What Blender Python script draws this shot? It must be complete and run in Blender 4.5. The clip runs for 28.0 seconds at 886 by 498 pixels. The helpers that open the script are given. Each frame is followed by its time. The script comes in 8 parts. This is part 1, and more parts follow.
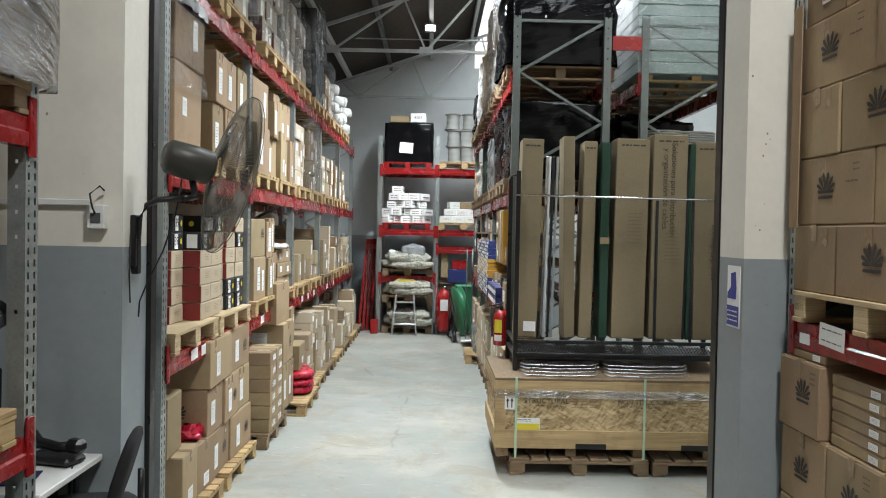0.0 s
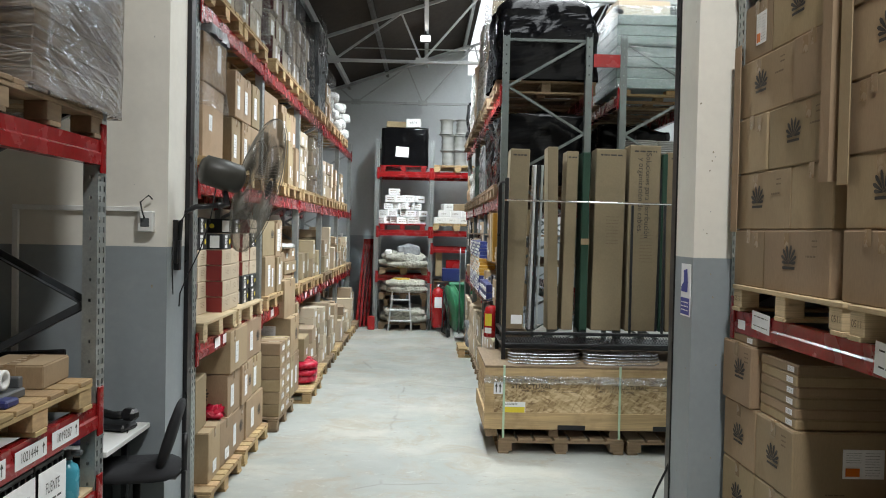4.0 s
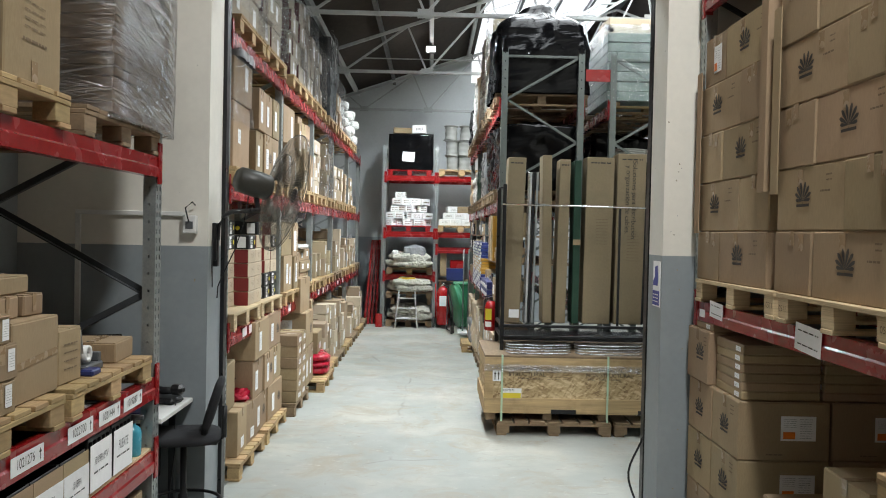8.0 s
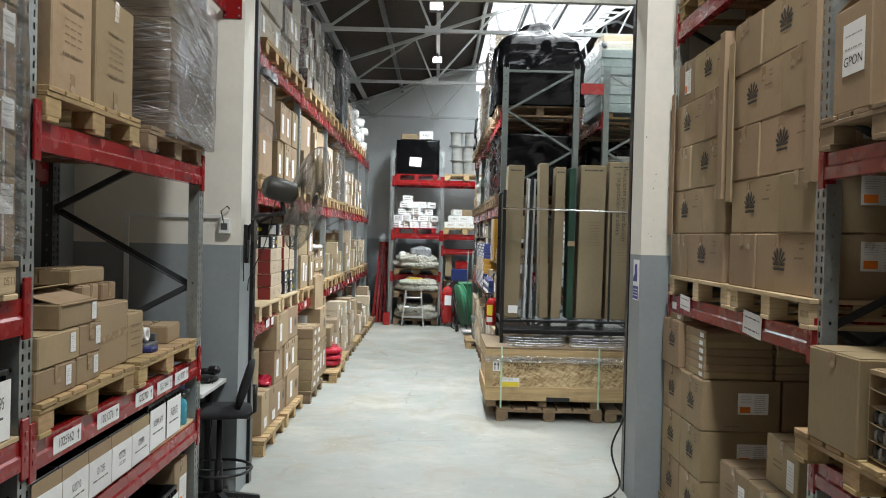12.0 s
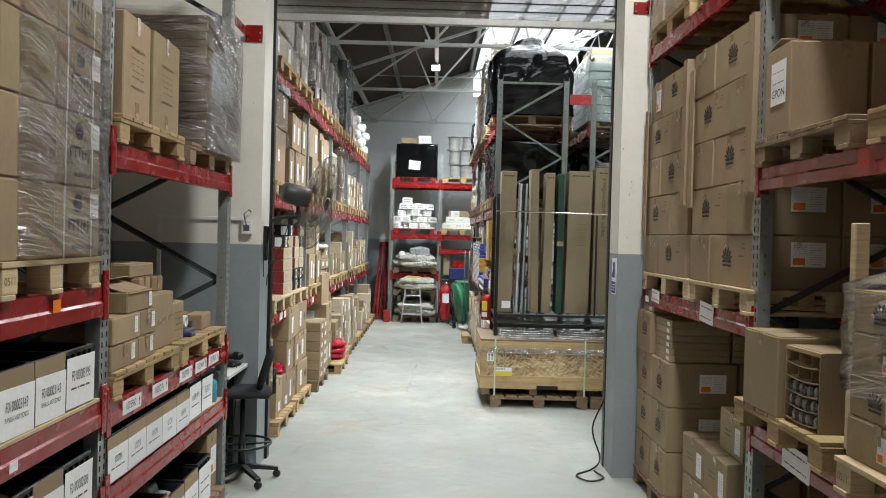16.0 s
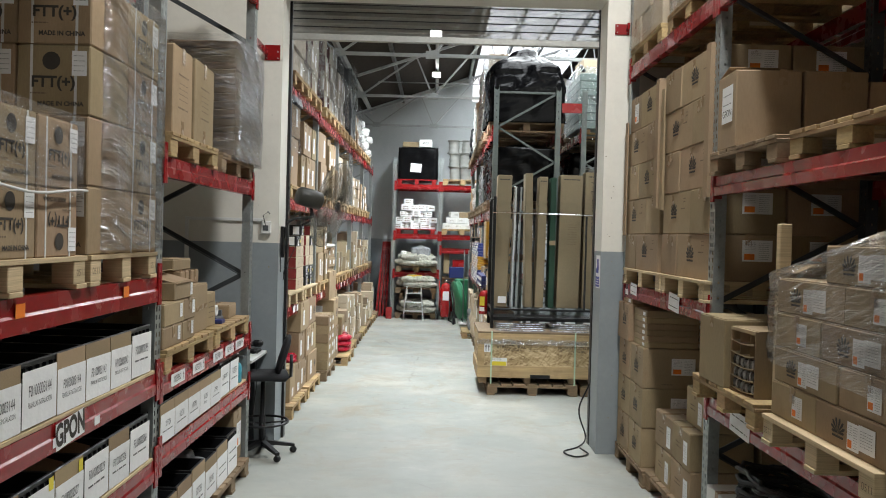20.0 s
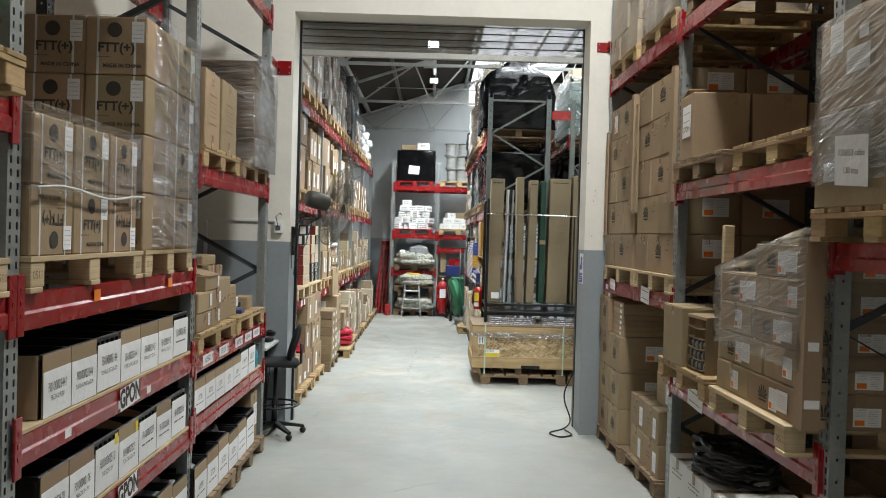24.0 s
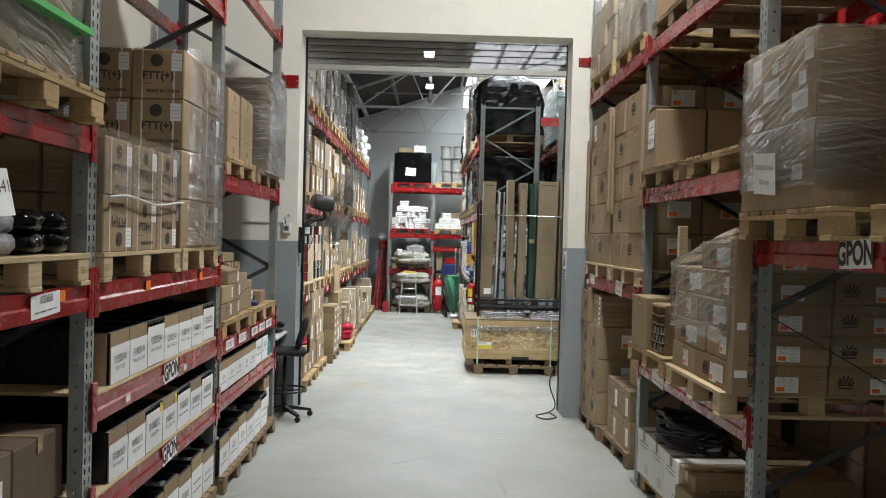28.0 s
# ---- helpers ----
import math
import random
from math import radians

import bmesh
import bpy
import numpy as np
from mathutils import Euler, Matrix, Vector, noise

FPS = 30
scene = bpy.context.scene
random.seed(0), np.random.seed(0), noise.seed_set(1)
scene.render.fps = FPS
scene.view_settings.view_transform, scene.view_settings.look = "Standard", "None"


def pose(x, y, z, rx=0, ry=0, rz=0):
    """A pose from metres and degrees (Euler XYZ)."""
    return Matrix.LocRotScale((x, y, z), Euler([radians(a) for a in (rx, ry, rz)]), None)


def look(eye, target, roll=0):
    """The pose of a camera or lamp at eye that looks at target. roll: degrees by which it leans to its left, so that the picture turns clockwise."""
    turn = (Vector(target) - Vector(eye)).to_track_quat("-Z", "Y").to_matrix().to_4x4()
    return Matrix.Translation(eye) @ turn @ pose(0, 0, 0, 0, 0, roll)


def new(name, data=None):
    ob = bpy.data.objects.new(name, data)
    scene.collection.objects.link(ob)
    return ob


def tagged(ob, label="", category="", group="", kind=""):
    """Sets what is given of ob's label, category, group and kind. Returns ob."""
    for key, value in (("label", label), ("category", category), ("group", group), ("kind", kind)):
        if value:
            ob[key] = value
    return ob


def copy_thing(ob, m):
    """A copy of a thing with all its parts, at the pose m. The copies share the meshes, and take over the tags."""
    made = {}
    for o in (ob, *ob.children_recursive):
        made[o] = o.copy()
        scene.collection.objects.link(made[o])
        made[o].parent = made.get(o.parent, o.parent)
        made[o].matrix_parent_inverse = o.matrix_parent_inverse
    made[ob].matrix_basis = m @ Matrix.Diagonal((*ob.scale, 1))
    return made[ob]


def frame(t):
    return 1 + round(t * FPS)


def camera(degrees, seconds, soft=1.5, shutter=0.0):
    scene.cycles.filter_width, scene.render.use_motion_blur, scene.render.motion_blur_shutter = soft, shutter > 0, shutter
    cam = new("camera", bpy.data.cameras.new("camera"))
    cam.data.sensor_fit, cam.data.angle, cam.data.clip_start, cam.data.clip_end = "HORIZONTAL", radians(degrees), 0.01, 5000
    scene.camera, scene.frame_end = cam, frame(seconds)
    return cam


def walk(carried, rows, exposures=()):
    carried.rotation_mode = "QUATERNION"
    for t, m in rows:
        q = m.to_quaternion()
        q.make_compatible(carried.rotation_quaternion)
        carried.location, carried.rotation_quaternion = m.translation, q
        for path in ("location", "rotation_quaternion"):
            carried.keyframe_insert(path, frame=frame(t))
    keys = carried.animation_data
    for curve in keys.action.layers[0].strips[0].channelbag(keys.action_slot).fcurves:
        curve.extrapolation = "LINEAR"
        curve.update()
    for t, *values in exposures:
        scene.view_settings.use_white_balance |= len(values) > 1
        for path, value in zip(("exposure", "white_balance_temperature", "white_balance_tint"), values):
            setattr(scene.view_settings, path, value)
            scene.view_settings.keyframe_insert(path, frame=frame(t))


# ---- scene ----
cam = camera(58.0, 28.0, soft=1.0)
PATH = [
    (0, (0.105, 0.108, 2.045), (0.132, 2.107, 2.002), 1.1),
    (0.5, (0.107, 0.019, 2.05), (0.137, 2.018, 2.006), 1.1),
    (1, (0.106, -0.078, 2.049), (0.137, 1.921, 2.006), 1.1),
    (1.5, (0.106, -0.164, 2.054), (0.139, 1.836, 2.01), 1.2),
    (2, (0.097, -0.261, 2.055), (0.135, 1.738, 2.012), 1.1),
    (2.5, (0.095, -0.347, 2.058), (0.131, 1.652, 2.014), 1.1),
    (3, (0.089, -0.442, 2.056), (0.129, 1.557, 2.013), 1.1),
    (3.5, (0.083, -0.525, 2.064), (0.126, 1.474, 2.02), 1.2),
    (5.5, (0.077, -0.877, 2.055), (0.121, 1.122, 2.014), 1.2),
    (6, (0.079, -0.972, 2.054), (0.123, 1.027, 2.012), 1.2),
    (6.5, (0.079, -1.055, 2.056), (0.12, 0.944, 2.015), 1.2),
    (7, (0.085, -1.153, 2.055), (0.121, 0.846, 2.015), 1.2),
    (7.5, (0.084, -1.25, 2.061), (0.118, 0.75, 2.02), 1.2),
    (8, (0.083, -1.342, 2.063), (0.113, 0.658, 2.023), 1.2),
    (8.5, (0.075, -1.426, 2.062), (0.104, 0.574, 2.023), 1.1),
    (9, (0.08, -1.526, 2.062), (0.102, 0.474, 2.024), 1.2),
    (9.5, (0.075, -1.61, 2.061), (0.098, 0.389, 2.025), 1.2),
    (10, (0.08, -1.704, 2.063), (0.101, 0.296, 2.026), 1.4),
    (10.5, (0.08, -1.795, 2.063), (0.098, 0.205, 2.028), 1.2),
    (11, (0.082, -1.891, 2.055), (0.1, 0.109, 2.021), 1.5),
    (11.5, (0.086, -1.979, 2.055), (0.103, 0.021, 2.021), 1.4),
    (12, (0.088, -2.071, 2.053), (0.103, -0.071, 2.019), 1.4),
    (12.5, (0.093, -2.157, 2.054), (0.106, -0.157, 2.019), 1.4),
    (14.5, (0.079, -2.526, 2.055), (0.097, -0.527, 2.021), 1.5),
    (15, (0.077, -2.623, 2.057), (0.097, -0.623, 2.023), 1.5),
    (15.5, (0.078, -2.716, 2.057), (0.097, -0.716, 2.023), 1.5),
    (16, (0.074, -2.811, 2.056), (0.095, -0.811, 2.023), 1.5),
    (16.5, (0.071, -2.899, 2.052), (0.093, -0.899, 2.019), 1.5),
    (17, (0.068, -2.989, 2.051), (0.089, -0.989, 2.019), 1.5),
    (17.5, (0.066, -3.079, 2.05), (0.089, -1.08, 2.017), 1.5),
    (18, (0.065, -3.17, 2.049), (0.087, -1.17, 2.017), 1.5),
    (18.5, (0.069, -3.263, 2.05), (0.09, -1.263, 2.017), 1.5),
    (19, (0.067, -3.356, 2.05), (0.088, -1.356, 2.017), 1.5),
    (19.5, (0.069, -3.449, 2.047), (0.09, -1.449, 2.014), 1.5),
    (20, (0.07, -3.544, 2.046), (0.09, -1.545, 2.014), 1.5),
    (20.5, (0.066, -3.632, 2.044), (0.087, -1.632, 2.011), 1.5),
    (21, (0.067, -3.731, 2.043), (0.09, -1.731, 2.01), 1.5),
    (21.5, (0.068, -3.819, 2.038), (0.09, -1.819, 2.007), 1.5),
    (23.5, (0.066, -4.179, 2.041), (0.094, -2.179, 2.01), 1.5),
    (24, (0.068, -4.269, 2.042), (0.095, -2.269, 2.01), 1.6),
    (24.5, (0.069, -4.362, 2.041), (0.098, -2.362, 2.009), 1.6),
    (25, (0.066, -4.457, 2.044), (0.099, -2.457, 2.011), 1.6),
    (25.5, (0.067, -4.551, 2.045), (0.1, -2.552, 2.012), 1.6),
    (26, (0.07, -4.649, 2.043), (0.103, -2.65, 2.01), 1.6),
    (26.5, (0.069, -4.742, 2.041), (0.106, -2.743, 2.008), 1.6),
    (27, (0.072, -4.842, 2.038), (0.11, -2.842, 2.006), 1.5),
    (27.5, (0.076, -4.931, 2.041), (0.113, -2.932, 2.008), 1.5),
    (28, (0.075, -5.025, 2.042), (0.111, -3.026, 2.009), 1.5),
]
walk(cam, [(t, look(eye, target, roll)) for t, eye, target, roll in PATH], ((0.0, -0.18), (9.0, -0.08), (18.0, 0.0), (28.0, 0.03)))

# ---- world and large lights ----
world = bpy.data.worlds.new("sky")
scene.world = world
world.use_nodes = True
wn = world.node_tree
sky = wn.nodes.new("ShaderNodeTexSky")
sky.sky_type, sky.sun_disc = "NISHITA", False
sky.sun_elevation, sky.sun_rotation = radians(50), radians(120)
wn.links.new(sky.outputs[0], wn.nodes["Background"].inputs[0])
wn.nodes["Background"].inputs[1].default_value = 0.15

sun = new("sun", bpy.data.lights.new("sun", "SUN"))
sun.data.energy, sun.data.angle, sun.data.color = 5.0, radians(3), (1.0, 0.97, 0.92)
sun.matrix_world = look((6, -4, 12), (2, 2, 0))

scene.view_settings.exposure = 0.0
LAMP_A, LAMP_B, SKY_W = 600.0, 145.0, 1100.0


def lamp_light(x, y, z, watts, size=0.5, beam=180, tint=(0.985, 1.0, 0.985)):
    l = bpy.data.lights.new("lamp_light", "AREA")
    l.shape, l.size, l.energy, l.color = "DISK", size, watts, tint
    l.spread = radians(beam)
    ob = new("lamp_light", l)
    ob.matrix_world = look((x, y, z), (x, y, 0))
    return ob


def skylight_lamp(x, y, z, w, d, watts, lean):
    """The daylight that comes in through the roof glazing."""
    l = bpy.data.lights.new("skylight_light", "AREA")
    l.shape, l.size, l.size_y, l.energy, l.color = "RECTANGLE", w, d, watts, (0.92, 0.975, 1.0)
    ob = new("skylight_light", l)
    ob.matrix_world = pose(x, y, z, 0, lean, 0)
    return ob


# ---- materials ----
def mat(name, base, rough=0.6, metal=0.0, vary=0.08, scale=6.0, fine=60.0, bump=0.1, stain=None, stain_amt=0.0,
        stain_scale=2.5, rnd=0.0, hue=0.0, stretch=(1, 1, 1), dist=0.002, spec=0.4, island=False):
    """A procedural surface: base colour, two scales of variation, stains, bump and a per-object tint."""
    m = bpy.data.materials.new(name)
    m.use_nodes = True
    t = m.node_tree
    n, l = t.nodes, t.links
    b = n["Principled BSDF"]
    b.inputs["Metallic"].default_value = metal
    b.inputs["Specular IOR Level"].default_value = spec
    co = n.new("ShaderNodeTexCoord")
    mp = n.new("ShaderNodeMapping")
    mp.inputs["Scale"].default_value = stretch
    l.new(co.outputs["Object"], mp.inputs[0])
    n1 = n.new("ShaderNodeTexNoise")
    n1.inputs["Scale"].default_value, n1.inputs["Detail"].default_value = scale, 5
    n2 = n.new("ShaderNodeTexNoise")
    n2.inputs["Scale"].default_value, n2.inputs["Detail"].default_value = fine, 3
    l.new(mp.outputs[0], n1.inputs["Vector"])
    l.new(mp.outputs[0], n2.inputs["Vector"])
    add = n.new("ShaderNodeMath")
    add.operation = "ADD"
    l.new(n1.outputs[0], add.inputs[0])
    l.new(n2.outputs[0], add.inputs[1])
    rg = n.new("ShaderNodeMapRange")
    rg.inputs[1].default_value, rg.inputs[2].default_value = 0.6, 1.4
    rg.inputs[3].default_value, rg.inputs[4].default_value = 1 - vary, 1 + vary
    l.new(add.outputs[0], rg.inputs[0])
    hs = n.new("ShaderNodeHueSaturation")
    hs.inputs["Color"].default_value = (*base, 1)
    l.new(rg.outputs[0], hs.inputs["Value"])
    out = hs.outputs[0]
    if rnd or hue:
        oi = n.new("ShaderNodeNewGeometry" if island else "ShaderNodeObjectInfo")
        rk = "Random Per Island" if island else "Random"
        r2 = n.new("ShaderNodeMapRange")
        r2.inputs[3].default_value, r2.inputs[4].default_value = 1 - rnd, 1 + rnd
        l.new(oi.outputs[rk], r2.inputs[0])
        h2 = n.new("ShaderNodeHueSaturation")
        l.new(out, h2.inputs["Color"])
        l.new(r2.outputs[0], h2.inputs["Value"])
        if hue:
            r3 = n.new("ShaderNodeMapRange")
            r3.inputs[3].default_value, r3.inputs[4].default_value = 0.5 - hue, 0.5 + hue
            ml = n.new("ShaderNodeMath")
            ml.operation = "MULTIPLY"
            ml.inputs[1].default_value = 7.31
            fr = n.new("ShaderNodeMath")
            fr.operation = "FRACT"
            l.new(oi.outputs[rk], ml.inputs[0])
            l.new(ml.outputs[0], fr.inputs[0])
            l.new(fr.outputs[0], r3.inputs[0])
            l.new(r3.outputs[0], h2.inputs["Hue"])
        out = h2.outputs[0]
    if stain:
        n3 = n.new("ShaderNodeTexNoise")
        n3.inputs["Scale"].default_value, n3.inputs["Detail"].default_value, n3.inputs["Roughness"].default_value = stain_scale, 8, 0.65
        l.new(co.outputs["Object"], n3.inputs["Vector"])
        rs = n.new("ShaderNodeMapRange")
        rs.inputs[1].default_value, rs.inputs[2].default_value, rs.inputs[4].default_value = 0.52, 0.72, stain_amt
        l.new(n3.outputs[0], rs.inputs[0])
        mx = n.new("ShaderNodeMix")
        mx.data_type = "RGBA"
        l.new(rs.outputs[0], mx.inputs["Factor"])
        l.new(out, mx.inputs["A"])
        mx.inputs["B"].default_value = (*stain, 1)
        out = mx.outputs["Result"]
    l.new(out, b.inputs["Base Color"])
    rr = n.new("ShaderNodeMapRange")
    rr.inputs[1].default_value, rr.inputs[2].default_value = 0.3, 0.7
    rr.inputs[3].default_value, rr.inputs[4].default_value = max(rough - 0.1, 0.03), min(rough + 0.1, 1)
    l.new(n1.outputs[0], rr.inputs[0])
    l.new(rr.outputs[0], b.inputs["Roughness"])
    if bump:
        bp = n.new("ShaderNodeBump")
        bp.inputs["Strength"].default_value, bp.inputs["Distance"].default_value = bump, dist
        l.new(add.outputs[0], bp.inputs["Height"])
        l.new(bp.outputs[0], b.inputs["Normal"])
    return m


def film_mat(name, tint, haze, streak=(5.0, 5.0, 95.0), gloss=0.5):
    """Clear stretch film: see-through, with narrow glossy creases, folds whitened for highlights and a little haze."""
    m = bpy.data.materials.new(name)
    m.use_nodes = True
    t = m.node_tree
    n, l = t.nodes, t.links
    n.remove(n["Principled BSDF"])
    co = n.new("ShaderNodeTexCoord")

    def creases(rot, sc, detail=3.0):
        a = n.new("ShaderNodeMapping")
        a.inputs["Rotation"].default_value = rot
        b = n.new("ShaderNodeMapping")
        b.inputs["Scale"].default_value = sc
        l.new(co.outputs["Object"], a.inputs[0])
        l.new(a.outputs[0], b.inputs[0])
        q = n.new("ShaderNodeTexNoise")
        q.inputs["Scale"].default_value, q.inputs["Detail"].default_value, q.inputs["Distortion"].default_value = 1.0, detail, 0.05
        l.new(b.outputs[0], q.inputs["Vector"])
        return q.outputs[0]

    big = creases((0.35, -0.3, 0.0), tuple(s * 0.4 for s in streak))
    fine = creases((0.26, 0.3, 0.0), streak)
    ad = n.new("ShaderNodeMath")
    ad.operation = "MULTIPLY_ADD"
    l.new(big, ad.inputs[0])
    ad.inputs[1].default_value = 1.6
    l.new(fine, ad.inputs[2])
    bp = n.new("ShaderNodeBump")
    bp.inputs["Strength"].default_value, bp.inputs["Distance"].default_value = 1.0, 0.016
    l.new(ad.outputs[0], bp.inputs["Height"])
    tr = n.new("ShaderNodeBsdfTransparent")
    tr.inputs[0].default_value = (*tint, 1)
    gl = n.new("ShaderNodeBsdfGlossy")
    gl.inputs["Roughness"].default_value = 0.1
    gl.inputs["Color"].default_value = (0.95, 0.96, 0.98, 1)
    l.new(bp.outputs[0], gl.inputs["Normal"])
    df = n.new("ShaderNodeBsdfDiffuse")
    df.inputs["Color"].default_value = (0.66, 0.66, 0.66, 1)

    def ramp(x, p, q, lo, hi):
        r = n.new("ShaderNodeMapRange")
        r.inputs[1].default_value, r.inputs[2].default_value, r.inputs[3].default_value, r.inputs[4].default_value = p, q, lo, hi
        l.new(x, r.inputs[0])
        return r.outputs[0]

    def op(kind, x, y):
        r = n.new("ShaderNodeMath")
        r.operation = kind
        for k, v in enumerate((x, y)):
            if isinstance(v, float):
                r.inputs[k].default_value = v
            else:
                l.new(v, r.inputs[k])
        return r.outputs[0]

    # thin sharp folds, gathered in patches
    fold = creases((0.12, 0.14, 0.1), (streak[0] * 0.3, streak[1] * 0.3, streak[2] * 0.95), 2.0)
    fold2 = creases((0.32, -0.2, 0.1), (streak[0] * 0.35, streak[1] * 0.35, streak[2] * 0.5), 1.5)
    f1 = ramp(op("ABSOLUTE", op("SUBTRACT", fold, 0.5), 0.0), 0.0, 0.03, 1.0, 0.0)
    f2 = ramp(op("ABSOLUTE", op("SUBTRACT", fold2, 0.5), 0.0), 0.0, 0.022, 1.0, 0.0)
    patch = n.new("ShaderNodeTexNoise")
    patch.inputs["Scale"].default_value, patch.inputs["Detail"].default_value = 3.5, 2
    l.new(co.outputs["Object"], patch.inputs["Vector"])
    folds = op("MULTIPLY", op("MAXIMUM", f1, f2), ramp(patch.outputs[0], 0.38, 0.62, 0.2, 1.0))
    m1 = n.new("ShaderNodeMixShader")
    m1.inputs[0].default_value = haze
    l.new(tr.outputs[0], m1.inputs[1])
    l.new(df.outputs[0], m1.inputs[2])
    fr = n.new("ShaderNodeFresnel")
    fr.inputs[0].default_value = 1.5
    l.new(bp.outputs[0], fr.inputs["Normal"])
    m2 = n.new("ShaderNodeMixShader")
    l.new(op("MULTIPLY", fr.outputs[0], op("MULTIPLY", ramp(big, 0.38, 0.62, 0.25, 1.0), gloss)), m2.inputs[0])
    l.new(m1.outputs[0], m2.inputs[1])
    l.new(gl.outputs[0], m2.inputs[2])
    b2 = n.new("ShaderNodeBump")
    b2.inputs["Strength"].default_value, b2.inputs["Distance"].default_value = 1.0, 0.006
    l.new(folds, b2.inputs["Height"])
    g2 = n.new("ShaderNodeBsdfGlossy")
    g2.inputs["Roughness"].default_value = 0.2
    g2.inputs["Color"].default_value = (0.97, 0.98, 1.0, 1)
    l.new(b2.outputs[0], g2.inputs["Normal"])
    # White mixed into the folds paints their highlights at any angle.
    d2 = n.new("ShaderNodeBsdfDiffuse")
    d2.inputs["Color"].default_value = (0.9, 0.9, 0.9, 1)
    mg = n.new("ShaderNodeMixShader")
    mg.inputs[0].default_value = 0.32
    l.new(g2.outputs[0], mg.inputs[1])
    l.new(d2.outputs[0], mg.inputs[2])
    m3 = n.new("ShaderNodeMixShader")
    l.new(op("MULTIPLY", folds, 0.34 + haze * 8.0), m3.inputs[0])
    l.new(m2.outputs[0], m3.inputs[1])
    l.new(mg.outputs[0], m3.inputs[2])
    l.new(m3.outputs[0], n["Material Output"].inputs[0])
    return m


def black_film_mat():
    """Shiny black stretch film: tight crosswise wraps, slanting folds and dull dusty patches."""
    m = bpy.data.materials.new("black_stretch_film")
    m.use_nodes = True
    n, l = m.node_tree.nodes, m.node_tree.links
    b = n["Principled BSDF"]
    b.inputs["Base Color"].default_value = (0.004, 0.004, 0.0045, 1)
    b.inputs["Specular IOR Level"].default_value = 0.14
    co = n.new("ShaderNodeTexCoord")
    total = None
    for rot, sc, amount in (((0.2, 0.25, 0.0), (1.6, 1.6, 13), 1.0), ((-0.5, 0.6, 0.3), (2.2, 2.2, 8), 1.0), ((0.1, 0, 0), (4, 4, 46), 0.16)):
        a, mp, q, k = n.new("ShaderNodeMapping"), n.new("ShaderNodeMapping"), n.new("ShaderNodeTexNoise"), n.new("ShaderNodeMath")
        a.inputs["Rotation"].default_value, mp.inputs["Scale"].default_value = rot, sc
        q.inputs["Scale"].default_value, q.inputs["Detail"].default_value, q.inputs["Distortion"].default_value = 1.0, 2.5, 0.4
        l.new(co.outputs["Object"], a.inputs[0])
        l.new(a.outputs[0], mp.inputs[0])
        l.new(mp.outputs[0], q.inputs["Vector"])
        k.operation = "MULTIPLY_ADD"
        k.inputs[1].default_value = amount
        l.new(q.outputs[0], k.inputs[0])
        if total is not None:
            l.new(total, k.inputs[2])
        total = k.outputs[0]
    bp = n.new("ShaderNodeBump")
    bp.inputs["Strength"].default_value, bp.inputs["Distance"].default_value = 0.5, 0.022
    l.new(total, bp.inputs["Height"])
    l.new(bp.outputs[0], b.inputs["Normal"])
    dust = n.new("ShaderNodeTexNoise")
    dust.inputs["Scale"].default_value, dust.inputs["Detail"].default_value = 2.2, 4
    l.new(co.outputs["Object"], dust.inputs["Vector"])
    rr = n.new("ShaderNodeMapRange")
    rr.inputs[1].default_value, rr.inputs[2].default_value, rr.inputs[3].default_value, rr.inputs[4].default_value = 0.35, 0.7, 0.05, 0.14
    l.new(dust.outputs[0], rr.inputs[0])
    l.new(rr.outputs[0], b.inputs["Roughness"])
    return m


def glow_mat(name, colour, power):
    m = bpy.data.materials.new(name)
    m.use_nodes = True
    b = m.node_tree.nodes["Principled BSDF"]
    b.inputs["Emission Color"].default_value = (*colour, 1)
    b.inputs["Emission Strength"].default_value = power
    return m


CARD = mat("cardboard", (0.325, 0.236, 0.142), 0.8, vary=0.11, scale=4, fine=130, bump=0.22, rnd=0.16, hue=0.012, stain=(0.21, 0.145, 0.075), stain_amt=0.5, stain_scale=3, stretch=(1, 1, 0.25))
CARD_PALE = mat("pale_cardboard", (0.50, 0.41, 0.295), 0.8, vary=0.06, scale=4, fine=80, bump=0.1, rnd=0.1, stain=(0.4, 0.3, 0.2), stain_amt=0.3)
CARD_IN = mat("inner_cardboard", (0.36, 0.24, 0.14), 0.85, vary=0.08)
CARD_MANY = mat("stacked_cardboard", (0.35, 0.272, 0.178), 0.8, vary=0.07, scale=4, fine=90, bump=0.12, rnd=0.2, hue=0.012, island=True)
CARD_PALE_MANY = mat("stacked_pale_cardboard", (0.56, 0.47, 0.35), 0.8, vary=0.06, scale=4, fine=80, bump=0.1, rnd=0.15, island=True)
TAPE = mat("packing_tape", (0.32, 0.225, 0.135), 0.25, vary=0.06, scale=20, bump=0.05)
STRAP = mat("white_strap", (0.62, 0.62, 0.6), 0.4, vary=0.06, bump=0.05)
PAPER = mat("white_paper", (0.82, 0.82, 0.82), 0.55, vary=0.05, scale=7, fine=22, bump=0.5, dist=0.006, rnd=0.06)
INK = mat("dark_ink", (0.05, 0.043, 0.036), 0.7, vary=0.1, bump=0)
INK_SOFT = mat("soft_black_ink", (0.1, 0.1, 0.105), 0.7, vary=0.2, bump=0)
INK_GREY = mat("grey_ink", (0.30, 0.30, 0.30), 0.7, vary=0.1, bump=0)
INK_BROWN = mat("faded_ink", (0.17, 0.12, 0.075), 0.8, vary=0.15, bump=0)
ORANGE = mat("orange_sticker", (0.80, 0.20, 0.02), 0.5, vary=0.05, bump=0)
